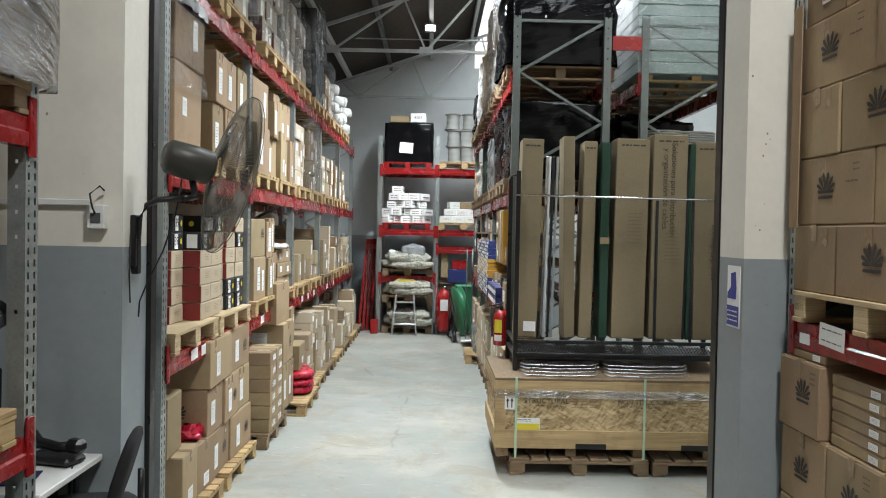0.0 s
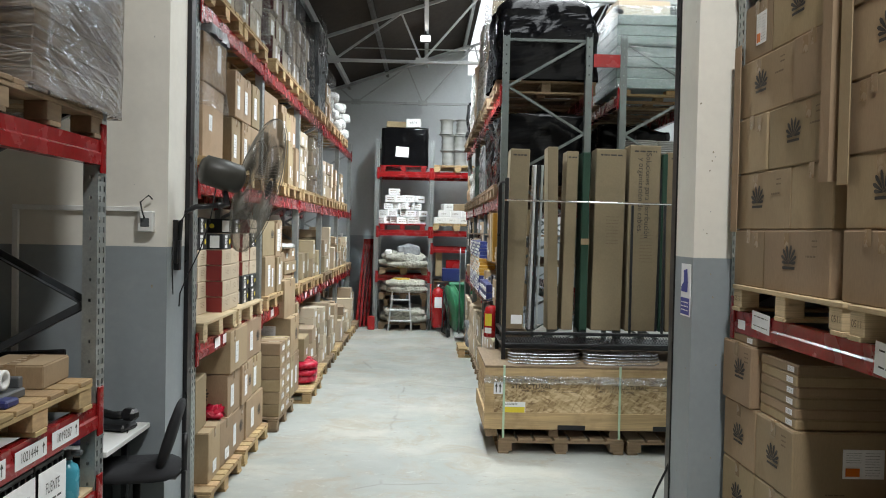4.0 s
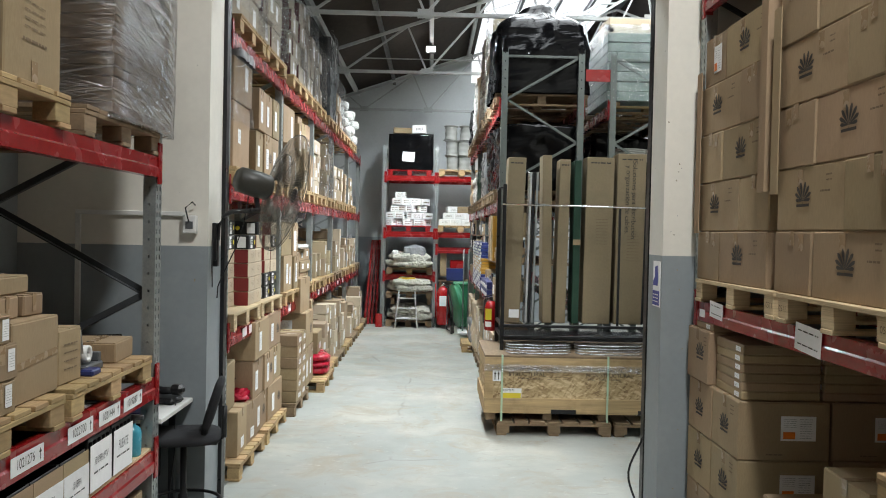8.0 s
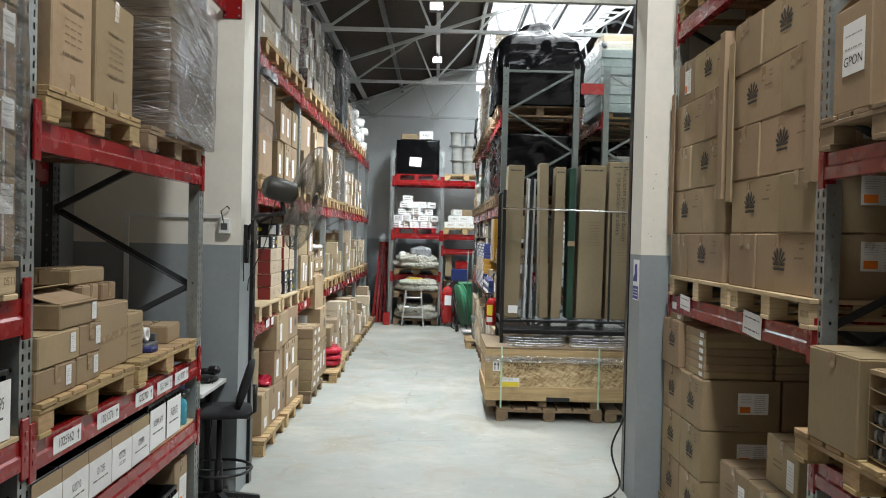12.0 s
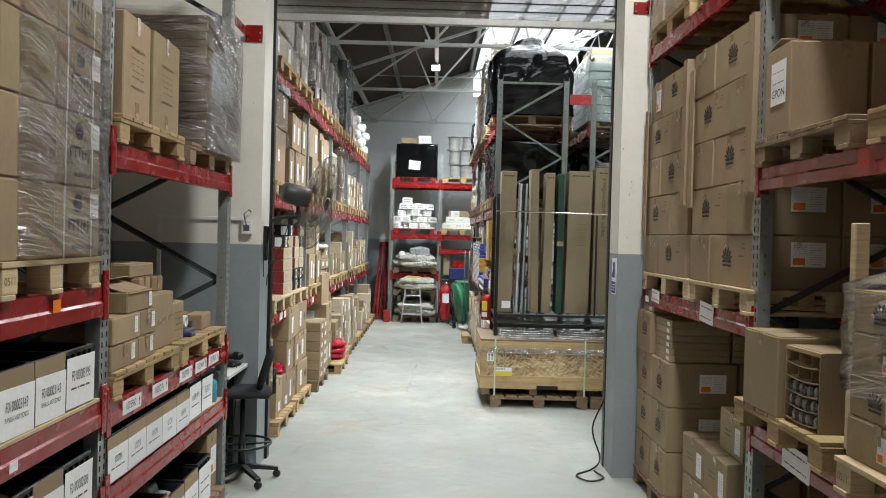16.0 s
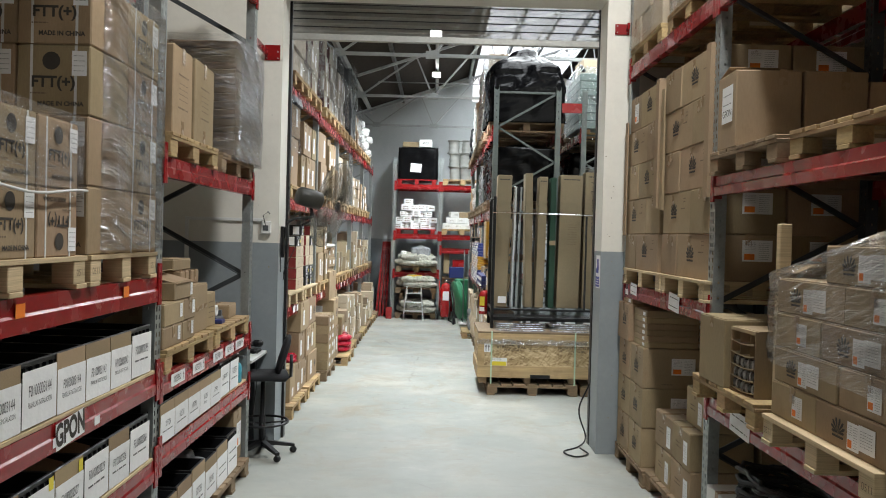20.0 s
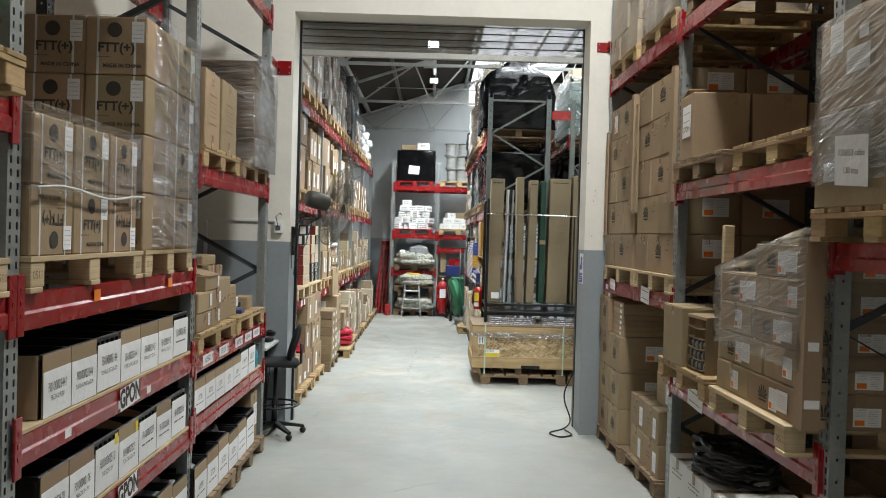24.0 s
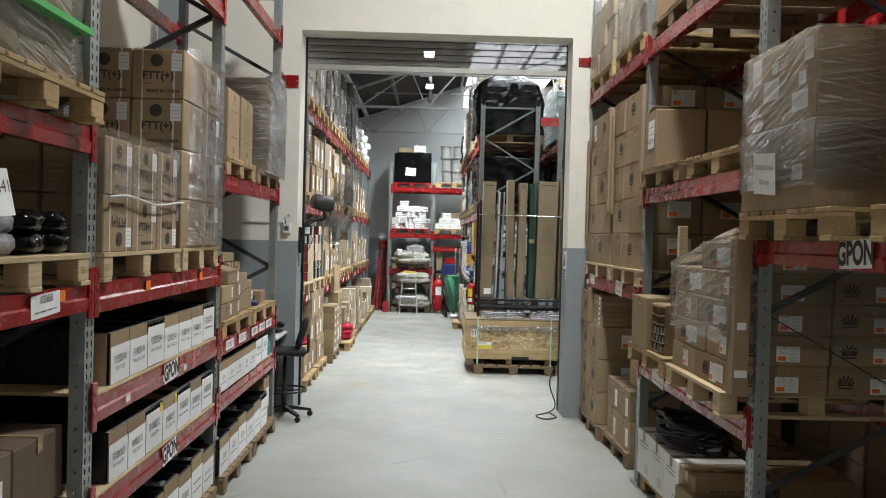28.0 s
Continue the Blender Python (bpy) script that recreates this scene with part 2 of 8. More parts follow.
YELLOW = mat("yellow_sticker", (0.75, 0.62, 0.05), 0.5, vary=0.05, bump=0)
BLUE = mat("blue_print", (0.05, 0.06, 0.30), 0.5, vary=0.05, bump=0)
WOOD = mat("pallet_wood", (0.40, 0.278, 0.138), 0.75, vary=0.32, scale=7, fine=70, bump=0.35, rnd=0.2, hue=0.01, stain=(0.22, 0.14, 0.075), stain_amt=0.5, stain_scale=5, stretch=(1, 0.2, 1))
WOOD_OLD = mat("weathered_wood", (0.235, 0.165, 0.10), 0.8, vary=0.25, scale=5, fine=45, bump=0.4, rnd=0.2, stain=(0.13, 0.09, 0.055), stain_amt=0.6, stain_scale=5, stretch=(1, 0.2, 1))
PLY = mat("plywood", (0.53, 0.41, 0.25), 0.7, vary=0.3, scale=4, fine=22, bump=0.4, rnd=0.1, stain=(0.36, 0.26, 0.14), stain_amt=0.5, stretch=(0.25, 0.25, 12))
RED = mat("red_rack_paint", (0.245, 0.0085, 0.010), 0.25, vary=0.18, scale=7, fine=50, bump=0.06, stain=(0.17, 0.05, 0.047), stain_amt=0.4, stain_scale=5, spec=0.5)
GALV = mat("galvanised_steel", (0.34, 0.365, 0.36), 0.4, metal=0.6, vary=0.16, scale=18, fine=90, bump=0.05, stain=(0.2, 0.2, 0.2), stain_amt=0.4, stain_scale=9)
DARKSTEEL = mat("dark_painted_steel", (0.045, 0.05, 0.055), 0.45, vary=0.15, bump=0.05)
BLACKSTEEL = mat("black_steel", (0.012, 0.012, 0.013), 0.35, vary=0.2, bump=0.05)
PINE = mat("pine_board", (0.47, 0.335, 0.175), 0.7, vary=0.3, scale=7, fine=30, bump=0.3, stain=(0.2, 0.125, 0.06), stain_amt=0.55, stain_scale=3, stretch=(0.12, 1, 3))
DULLCHROME = mat("dull_chrome", (0.38, 0.39, 0.40), 0.28, metal=0.9, vary=0.2, bump=0.05)
CHROME = mat("chrome_wire", (0.75, 0.76, 0.78), 0.15, metal=1.0, vary=0.05, bump=0)
BLACKPLASTIC = mat("black_plastic", (0.012, 0.012, 0.013), 0.4, vary=0.15, scale=10, fine=120, bump=0.1)
GREYPLASTIC = mat("grey_plastic", (0.09, 0.095, 0.1), 0.45, vary=0.1, bump=0.05)
WHITEPLASTIC = mat("white_plastic", (0.72, 0.72, 0.70), 0.4, vary=0.05, bump=0.03)
TEAL = mat("teal_plastic", (0.06, 0.32, 0.42), 0.25, vary=0.05, bump=0.02)
FABRIC = mat("black_fabric", (0.018, 0.018, 0.02), 0.9, vary=0.2, fine=300, bump=0.3)
REDPAINT = mat("extinguisher_red", (0.36, 0.01, 0.012), 0.25, vary=0.06, bump=0.02, spec=0.6)
GREEN = mat("green_paint", (0.03, 0.18, 0.085), 0.4, vary=0.1, bump=0.05)
GREENCARD = mat("green_carton", (0.012, 0.045, 0.026), 0.7, vary=0.1, bump=0.05)
REDCARD = mat("red_carton", (0.19, 0.02, 0.02), 0.6, vary=0.1, bump=0.05, rnd=0.1)
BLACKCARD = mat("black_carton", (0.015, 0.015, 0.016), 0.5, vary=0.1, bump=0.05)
YELLOWP = mat("yellow_plastic", (0.75, 0.5, 0.04), 0.4, vary=0.06, bump=0.03)
BLUEP = mat("blue_plastic", (0.025, 0.035, 0.14), 0.4, vary=0.08, bump=0.03)
BLACKFILM = black_film_mat()
WHITEFILM = mat("white_wrapped_film", (0.55, 0.55, 0.53), 0.3, vary=0.15, scale=4, fine=18, bump=0.7, dist=0.025, stretch=(1, 1, 4), spec=0.7)
TEALSHEET = mat("grey_green_panels", (0.20, 0.265, 0.25), 0.35, vary=0.12, scale=3, fine=40, bump=0.1, stretch=(1, 1, 5))
GREYWRAP = mat("grey_wrapped", (0.25, 0.26, 0.27), 0.25, vary=0.2, scale=4, fine=18, bump=0.6, dist=0.02)
SACK = mat("woven_sack", (0.42, 0.41, 0.35), 0.6, vary=0.3, scale=5, fine=16, bump=1.0, dist=0.05, rnd=0.15)
REDBAG = mat("red_plastic_bag", (0.45, 0.015, 0.04), 0.25, vary=0.2, scale=8, fine=35, bump=0.6, dist=0.01)
CABLE = mat("black_cable", (0.014, 0.014, 0.015), 0.45, vary=0.1, bump=0.05)
CABLE_WHITE = mat("white_cable", (0.24, 0.24, 0.225), 0.5, vary=0.1, scale=8, fine=40, bump=0.3, stretch=(1, 1, 12))
ALU = mat("aluminium", (0.72, 0.73, 0.74), 0.35, metal=0.8, vary=0.06, bump=0.03)
FILM = film_mat("stretch_film", (0.975, 0.975, 0.975), 0.012, (4.0, 4.0, 80.0), 0.6)
FILM_HAZY = film_mat("hazy_stretch_film", (0.955, 0.955, 0.95), 0.022, (4.0, 4.0, 85.0), 1.15)
FILM_TIGHT = film_mat("tight_stretch_film", (0.93, 0.93, 0.93), 0.03, (4.0, 4.0, 80.0), 2.6)
GREENSTEEL = mat("grey_green_steel", (0.14, 0.158, 0.152), 0.42, metal=0.5, vary=0.14, scale=18, fine=90, bump=0.05, stain=(0.07, 0.08, 0.075), stain_amt=0.4, stain_scale=9)
TRUSS = mat("grey_painted_truss", (0.34, 0.355, 0.355), 0.5, vary=0.12, bump=0.05, stain=(0.09, 0.09, 0.085), stain_amt=0.5)
WALL_W = mat("white_wall_paint", (0.74, 0.71, 0.64), 0.75, vary=0.04, scale=1.5, fine=25, bump=0.08, stain=(0.55, 0.53, 0.48), stain_amt=0.3, stain_scale=1.6)
WALL_G = mat("grey_wall_paint", (0.27, 0.30, 0.315), 0.5, vary=0.06, scale=1.5, fine=25, bump=0.08, stain=(0.38, 0.39, 0.39), stain_amt=0.3, stain_scale=3)
WALL_LIGHTGREY = mat("pale_grey_plaster", (0.47, 0.50, 0.51), 0.75, vary=0.06, scale=1.2, fine=20, bump=0.08, stain=(0.33, 0.35, 0.35), stain_amt=0.4, stain_scale=0.8)
CEILING = mat("dark_ceiling", (0.09, 0.088, 0.085), 0.9, vary=0.1, scale=1.5, fine=12, bump=0.1)
ROOF = mat("dark_roof_sheet", (0.032, 0.026, 0.022), 0.85, vary=0.3, scale=1.5, fine=12, bump=0.15)
SHUTTER = mat("shutter_steel", (0.38, 0.375, 0.35), 0.4, metal=0.5, vary=0.1, scale=5, fine=40, bump=0.04)


def perforate(m, share):
    """Lets part of the light through a sheet of tiny holes."""
    n, l = m.node_tree.nodes, m.node_tree.links
    tr, mx = n.new("ShaderNodeBsdfTransparent"), n.new("ShaderNodeMixShader")
    mx.inputs[0].default_value = share
    l.new(n["Principled BSDF"].outputs[0], mx.inputs[1])
    l.new(tr.outputs[0], mx.inputs[2])
    l.new(mx.outputs[0], n["Material Output"].inputs[0])
    return m


SHUTTER_PERF = perforate(mat("perforated_shutter_steel", (0.34, 0.33, 0.30), 0.45, metal=0.4, vary=0.1, scale=5, fine=40, bump=0.04), 0.34)
SCREEN = mat("dark_screen", (0.008, 0.008, 0.01), 0.12, vary=0.05, bump=0)
LAMPGLOW = glow_mat("lamp_glow", (1.0, 0.98, 0.95), 18.0)


def translucent_mat(name, colour):
    m = bpy.data.materials.new(name)
    m.use_nodes = True
    n, l = m.node_tree.nodes, m.node_tree.links
    n.remove(n["Principled BSDF"])
    tl_ = n.new("ShaderNodeBsdfTranslucent")
    tl_.inputs[0].default_value = (*colour, 1)
    l.new(tl_.outputs[0], n["Material Output"].inputs[0])
    return m


SKYLIGHT = translucent_mat("skylight_sheet", (0.92, 0.95, 0.97))


def osb_mat():
    """Oriented strand board: long random flakes in several tones."""
    m = bpy.data.materials.new("strand_board")
    m.use_nodes = True
    t = m.node_tree
    n, l = t.nodes, t.links
    b = n["Principled BSDF"]
    b.inputs["Roughness"].default_value = 0.75
    co = n.new("ShaderNodeTexCoord")
    nz = n.new("ShaderNodeTexNoise")
    nz.inputs["Scale"].default_value = 5.0
    l.new(co.outputs["Object"], nz.inputs["Vector"])
    mxv = n.new("ShaderNodeMix")
    mxv.data_type = "VECTOR"
    mxv.inputs["Factor"].default_value = 0.03
    l.new(co.outputs["Object"], mxv.inputs["A"])
    l.new(nz.outputs["Color"], mxv.inputs["B"])
    cols = []
    for rot, sc in (((0, 0.18, 0), (11, 11, 52)), ((0, -0.45, 0), (12, 12, 58)), ((0, 0.9, 0), (16, 16, 60))):
        turn, mp = n.new("ShaderNodeMapping"), n.new("ShaderNodeMapping")
        turn.inputs["Rotation"].default_value, mp.inputs["Scale"].default_value = rot, sc
        l.new(mxv.outputs["Result"], turn.inputs[0])
        l.new(turn.outputs[0], mp.inputs[0])
        v = n.new("ShaderNodeTexVoronoi")
        v.inputs["Scale"].default_value = 1.0
        l.new(mp.outputs[0], v.inputs["Vector"])
        sep = n.new("ShaderNodeSeparateColor")
        l.new(v.outputs["Color"], sep.inputs[0])
        cols.append(sep)
    a = n.new("ShaderNodeMath")
    a.operation = "MULTIPLY"
    l.new(cols[0].outputs[0], a.inputs[0])
    l.new(cols[1].outputs[1], a.inputs[1])
    a2 = n.new("ShaderNodeMath")
    a2.operation = "ADD"
    l.new(a.outputs[0], a2.inputs[0])
    sc = n.new("ShaderNodeMath")
    sc.operation = "MULTIPLY"
    sc.inputs[1].default_value = 0.5
    l.new(cols[2].outputs[2], sc.inputs[0])
    l.new(sc.outputs[0], a2.inputs[1])
    cr = n.new("ShaderNodeValToRGB")
    cr.color_ramp.elements[0].color = (0.20, 0.125, 0.06, 1)
    cr.color_ramp.elements[1].position, cr.color_ramp.elements[1].color = 1.0, (0.66, 0.52, 0.32, 1)
    e = cr.color_ramp.elements.new(0.35)
    e.color = (0.44, 0.315, 0.165, 1)
    l.new(a2.outputs[0], cr.inputs[0])
    l.new(cr.outputs[0], b.inputs["Base Color"])
    bp = n.new("ShaderNodeBump")
    bp.inputs["Strength"].default_value, bp.inputs["Distance"].default_value = 0.3, 0.003
    l.new(a2.outputs[0], bp.inputs["Height"])
    l.new(bp.outputs[0], b.inputs["Normal"])
    return m


OSB = osb_mat()


def floor_mat():
    """Painted concrete: pale paint worn through to dusty concrete, scuffs, drips and hairline cracks."""
    m = bpy.data.materials.new("worn_floor_paint")
    m.use_nodes = True
    t = m.node_tree
    n, l = t.nodes, t.links
    b = n["Principled BSDF"]
    b.inputs["Specular IOR Level"].default_value = 0.35
    co = n.new("ShaderNodeTexCoord")

    def nz(scale, detail=5, rough=0.6, stretch=None, dist=0.0):
        v = co.outputs["Object"]
        if stretch:
            mp = n.new("ShaderNodeMapping")
            mp.inputs["Scale"].default_value = stretch
            mp.inputs["Rotation"].default_value = (0, 0, 0.35)
            l.new(v, mp.inputs[0])
            v = mp.outputs[0]
        q = n.new("ShaderNodeTexNoise")
        q.inputs["Scale"].default_value, q.inputs["Detail"].default_value, q.inputs["Roughness"].default_value, q.inputs["Distortion"].default_value = scale, detail, rough, dist
        l.new(v, q.inputs["Vector"])
        return q.outputs[0]

    def ramp(x, a, b_, lo, hi):
        q = n.new("ShaderNodeMapRange")
        q.inputs[1].default_value, q.inputs[2].default_value, q.inputs[3].default_value, q.inputs[4].default_value = a, b_, lo, hi
        l.new(x, q.inputs[0])
        return q.outputs[0]

    def over(base, col, fac):
        q = n.new("ShaderNodeMix")
        q.data_type = "RGBA"
        l.new(fac, q.inputs["Factor"])
        if isinstance(base, tuple):
            q.inputs["A"].default_value = (*base, 1)
        else:
            l.new(base, q.inputs["A"])
        q.inputs["B"].default_value = (*col, 1)
        return q.outputs["Result"]

    def times(a, b_):
        q = n.new("ShaderNodeMath")
        q.operation = "MULTIPLY"
        l.new(a, q.inputs[0])
        l.new(b_, q.inputs[1])
        return q.outputs[0]

    sep = n.new("ShaderNodeSeparateXYZ")
    l.new(co.outputs["Object"], sep.inputs[0])
    far = ramp(sep.outputs[1], 2.0, 6.0, 0.25, 1.0)
    c = over((0.35, 0.36, 0.335), (0.295, 0.31, 0.285), ramp(nz(0.6, 4), 0.4, 0.65, 0, 1))
    c = over(c, (0.48, 0.46, 0.39), times(ramp(nz(0.9, 8, 0.65), 0.48, 0.68, 0, 0.7), far))
    c = over(c, (0.33, 0.29, 0.225), times(ramp(nz(1.7, 9, 0.72, None, 0.8), 0.5, 0.61, 0, 0.75), far))
    c = over(c, (0.24, 0.21, 0.165), times(ramp(nz(7.0, 6, 0.7, None, 0.5), 0.62, 0.68, 0, 0.6), far))
    c = over(c, (0.58, 0.58, 0.55), times(ramp(nz(4.0, 8, 0.78, (1, 2.5, 1), 1.0), 0.6, 0.66, 0, 0.5), far))
    c = over(c, (0.25, 0.245, 0.23), times(ramp(nz(1.2, 8, 0.7, (1, 5, 1)), 0.58, 0.72, 0, 0.6), ramp(sep.outputs[1], 2.0, 7.0, 0.5, 1.0)))
    c = over(c, (0.56, 0.57, 0.55), ramp(nz(1.5, 9, 0.75, (6, 1, 1)), 0.62, 0.74, 0, 0.25))
    c = over(c, (0.30, 0.31, 0.30), ramp(nz(38, 3, 0.7), 0.62, 0.72, 0, 0.55))
    v = n.new("ShaderNodeTexVoronoi")
    v.feature = "DISTANCE_TO_EDGE"
    v.inputs["Scale"].default_value = 0.33
    dn = n.new("ShaderNodeTexNoise")
    dn.inputs["Scale"].default_value = 2.0
    mv = n.new("ShaderNodeMix")
    mv.data_type = "VECTOR"
    mv.inputs["Factor"].default_value = 0.12
    l.new(co.outputs["Object"], dn.inputs["Vector"])
    l.new(co.outputs["Object"], mv.inputs["A"])
    l.new(dn.outputs["Color"], mv.inputs["B"])
    l.new(mv.outputs["Result"], v.inputs["Vector"])
    c = over(c, (0.2, 0.19, 0.17), times(ramp(v.outputs["Distance"], 0.0, 0.006, 0.7, 0.0), ramp(nz(0.8), 0.5, 0.6, 0, 1)))
    l.new(c, b.inputs["Base Color"])
    l.new(ramp(nz(1.3, 6), 0.35, 0.65, 0.38, 0.62), b.inputs["Roughness"])
    bp = n.new("ShaderNodeBump")
    bp.inputs["Strength"].default_value, bp.inputs["Distance"].default_value = 0.12, 0.004
    l.new(nz(9, 6, 0.65), bp.inputs["Height"])
    l.new(bp.outputs[0], b.inputs["Normal"])
    return m


FLOOR_A = floor_mat()


# ---- mesh building ----
class Shape:
    """Gathers vertices and faces of one mesh."""

    def __init__(self):
        self.v, self.f, self.smooth = [], [], False

    def raw(self, verts, faces, m=None):
        k = len(self.v)
        for p in verts:
            p = Vector(p)
            self.v.append(tuple(m @ p if m else p))
        self.f += [tuple(i + k for i in f) for f in faces]
        return self

    def box(self, c, s, ch=0.0, m=None):
        """A cuboid with centre c and size s; ch chamfers its edges."""
        hx, hy, hz = s[0] / 2, s[1] / 2, s[2] / 2
        if ch <= 0:
            vs = [(c[0] + a * hx, c[1] + b * hy, c[2] + d * hz) for a in (-1, 1) for b in (-1, 1) for d in (-1, 1)]
            return self.raw(vs, [(0, 1, 3, 2), (4, 6, 7, 5), (0, 4, 5, 1), (2, 3, 7, 6), (0, 2, 6, 4), (1, 5, 7, 3)], m)
        ch = min(ch, hx * 0.8, hy * 0.8, hz * 0.8)
        vs, idx = [], {}
        for a in (-1, 1):
            for b in (-1, 1):
                for d in (-1, 1):
                    for ax in range(3):
                        p = [a * hx, b * hy, d * hz]
                        for o in range(3):
                            if o != ax:
                                p[o] -= (a, b, d)[o] * ch
                        idx[a, b, d, ax] = len(vs)
                        vs.append((c[0] + p[0], c[1] + p[1], c[2] + p[2]))
        fs = []
        q = ((-1, -1), (1, -1), (1, 1), (-1, 1))
        for sgn in (-1, 1):
            fx = [idx[sgn, u, w, 0] for u, w in q]
            fy = [idx[u, sgn, w, 1] for u, w in q][::-1]
            fz = [idx[u, w, sgn, 2] for u, w in q]
            for f in (fx, fy, fz):
                fs.append(tuple(f if sgn > 0 else f[::-1]))
        for u in (-1, 1):
            for w in (-1, 1):
                e = [idx[-1, u, w, 1], idx[1, u, w, 1], idx[1, u, w, 2], idx[-1, u, w, 2]]
                fs.append(tuple(e))
                e = [idx[u, -1, w, 2], idx[u, 1, w, 2], idx[u, 1, w, 0], idx[u, -1, w, 0]]
                fs.append(tuple(e))
                e = [idx[u, w, -1, 0], idx[u, w, 1, 0], idx[u, w, 1, 1], idx[u, w, -1, 1]]
                fs.append(tuple(e))
        for a in (-1, 1):
            for b in (-1, 1):
                for d in (-1, 1):
                    fs.append((idx[a, b, d, 0], idx[a, b, d, 1], idx[a, b, d, 2]))
        return self.raw(vs, fs, m)

    def span(self, lo, hi, ch=0.0, m=None):
        return self.box([(a + b) / 2 for a, b in zip(lo, hi)], [b - a for a, b in zip(lo, hi)], ch, m)

    def ring(self, profile, n=20, m=None):
        """Turns (radius, z) pairs about z."""
        vs = [(r * math.cos(2 * math.pi * i / n), r * math.sin(2 * math.pi * i / n), z) for r, z in profile for i in range(n)]
        fs = [(j * n + i, j * n + (i + 1) % n, (j + 1) * n + (i + 1) % n, (j + 1) * n + i) for j in range(len(profile) - 1) for i in range(n)]
        if profile[0][0] > 0.0005:
            fs.append(tuple(range(n))[::-1])
        if profile[-1][0] > 0.0005:
            fs.append(tuple((len(profile) - 1) * n + i for i in range(n)))
        return self.raw(vs, fs, m)

    def tube(self, pts, r, n=8, closed=False):
        """A round tube along the points."""
        pts = [Vector(p) for p in pts]
        vs, k = [], len(pts)
        for i, p in enumerate(pts):
            a = pts[i - 1] if (i > 0 or closed) else p
            b = pts[(i + 1) % k] if (i < k - 1 or closed) else p
            d = (b - a).normalized()
            up = Vector((0, 0, 1)) if abs(d.z) < 0.9 else Vector((1, 0, 0))
            u = d.cross(up).normalized()
            w = d.cross(u)
            vs += [p + (u * math.cos(2 * math.pi * j / n) + w * math.sin(2 * math.pi * j / n)) * r for j in range(n)]
        fs = [(i * n + j, i * n + (j + 1) % n, ((i + 1) % k) * n + (j + 1) % n, ((i + 1) % k) * n + j)
              for i in range(k if closed else k - 1) for j in range(n)]
        if not closed:
            fs += [tuple(range(n)), tuple((k - 1) * n + j for j in range(n))[::-1]]
        return self.raw(vs, fs)

    def mesh(self, name="mesh"):
        me = bpy.data.meshes.new(name)
        me.from_pydata(self.v, [], self.f)
        bm = bmesh.new()
        bm.from_mesh(me)
        bmesh.ops.recalc_face_normals(bm, faces=bm.faces)
        bm.to_mesh(me)
        bm.free()
        if self.smooth:
            me.shade_smooth()
        return me


def S():
    return Shape()


def soft(s):
    s.smooth = True
    return s


def tube_of(pts, r, n=8, closed=False):
    return soft(S().tube(pts, r, n, closed))


def flowing(pts, n=6):
    """A smooth curve through the points."""
    p = [Vector(q) for q in pts]
    p = [p[0] * 2 - p[1]] + p + [p[-1] * 2 - p[-2]]
    out = []
    for a, b, c, d in zip(p, p[1:], p[2:], p[3:]):
        for i in range(n):
            t = i / n
            out.append(0.5 * (2 * b + (c - a) * t + (2 * a - 5 * b + 4 * c - d) * t * t + (3 * b - a - 3 * c + d) * t ** 3))
    return out + [p[-2]]


def part(name, shape, material, parent=None, label="", at=None):
    """One mesh object under its parent; at is a local pose or place."""
    me = shape.mesh(name) if isinstance(shape, Shape) else shape
    if not me.materials:
        me.materials.append(material)
    elif me.materials[0] != material:
        me = me.copy()
        me.materials[0] = material
    ob = new(name, me)
    ob.parent = parent
    if at is not None:
        ob.matrix_basis = at if isinstance(at, Matrix) else Matrix.Translation(at)
    if label:
        ob["label"] = label
    return ob


def thing(name, label, category, at=None, group="", kind=""):
    """An empty at a thing's base that parents its parts."""
    ob = new(name)
    if at is not None:
        ob.matrix_basis = at if isinstance(at, Matrix) else Matrix.Translation(at)
    return tagged(ob, label, category, group, kind)


def solid(name, shape, material, label, category, at=None, group="", kind=""):
    return tagged(part(name, shape, material, None, "", at), label, category, group, kind)


def arc(c, r, a0, a1, n, plane="xy"):
    out = []
    for i in range(n + 1):
        a = radians(a0 + (a1 - a0) * i / n)
        u, w = r * math.cos(a), r * math.sin(a)
        out.append({"xy": (c[0] + u, c[1] + w, c[2]), "xz": (c[0] + u, c[1], c[2] + w), "yz": (c[0], c[1] + u, c[2] + w)}[plane])
    return out


CACHE = {}


def cached(key, make):
    if key not in CACHE:
        CACHE[key] = make()
    return CACHE[key]


def text_mesh(words, size, spacing=1.0, bold=0.0):
    """The words as a flat mesh in the xy plane, centred on the origin."""
    def make():
        cu = bpy.data.curves.new("words", "FONT")
        cu.body, cu.size, cu.align_x, cu.align_y = words, size, "CENTER", "CENTER"
        cu.space_character, cu.offset = spacing, bold
        ob = new("words", cu)
        bpy.context.view_layer.update()
        me = bpy.data.meshes.new_from_object(ob.evaluated_get(bpy.context.evaluated_depsgraph_get()))
        bpy.data.objects.remove(ob)
        return me
    return cached(("text", words, round(size, 4), spacing, bold), make)


FACES = {"+x": Matrix(((0, 0, 1), (1, 0, 0), (0, 1, 0))), "-x": Matrix(((0, 0, -1), (-1, 0, 0), (0, 1, 0))),
         "-y": Matrix(((1, 0, 0), (0, 0, -1), (0, 1, 0))), "+y": Matrix(((-1, 0, 0), (0, 0, 1), (0, 1, 0))),
         "+z": Matrix(((1, 0, 0), (0, 1, 0), (0, 0, 1)))}


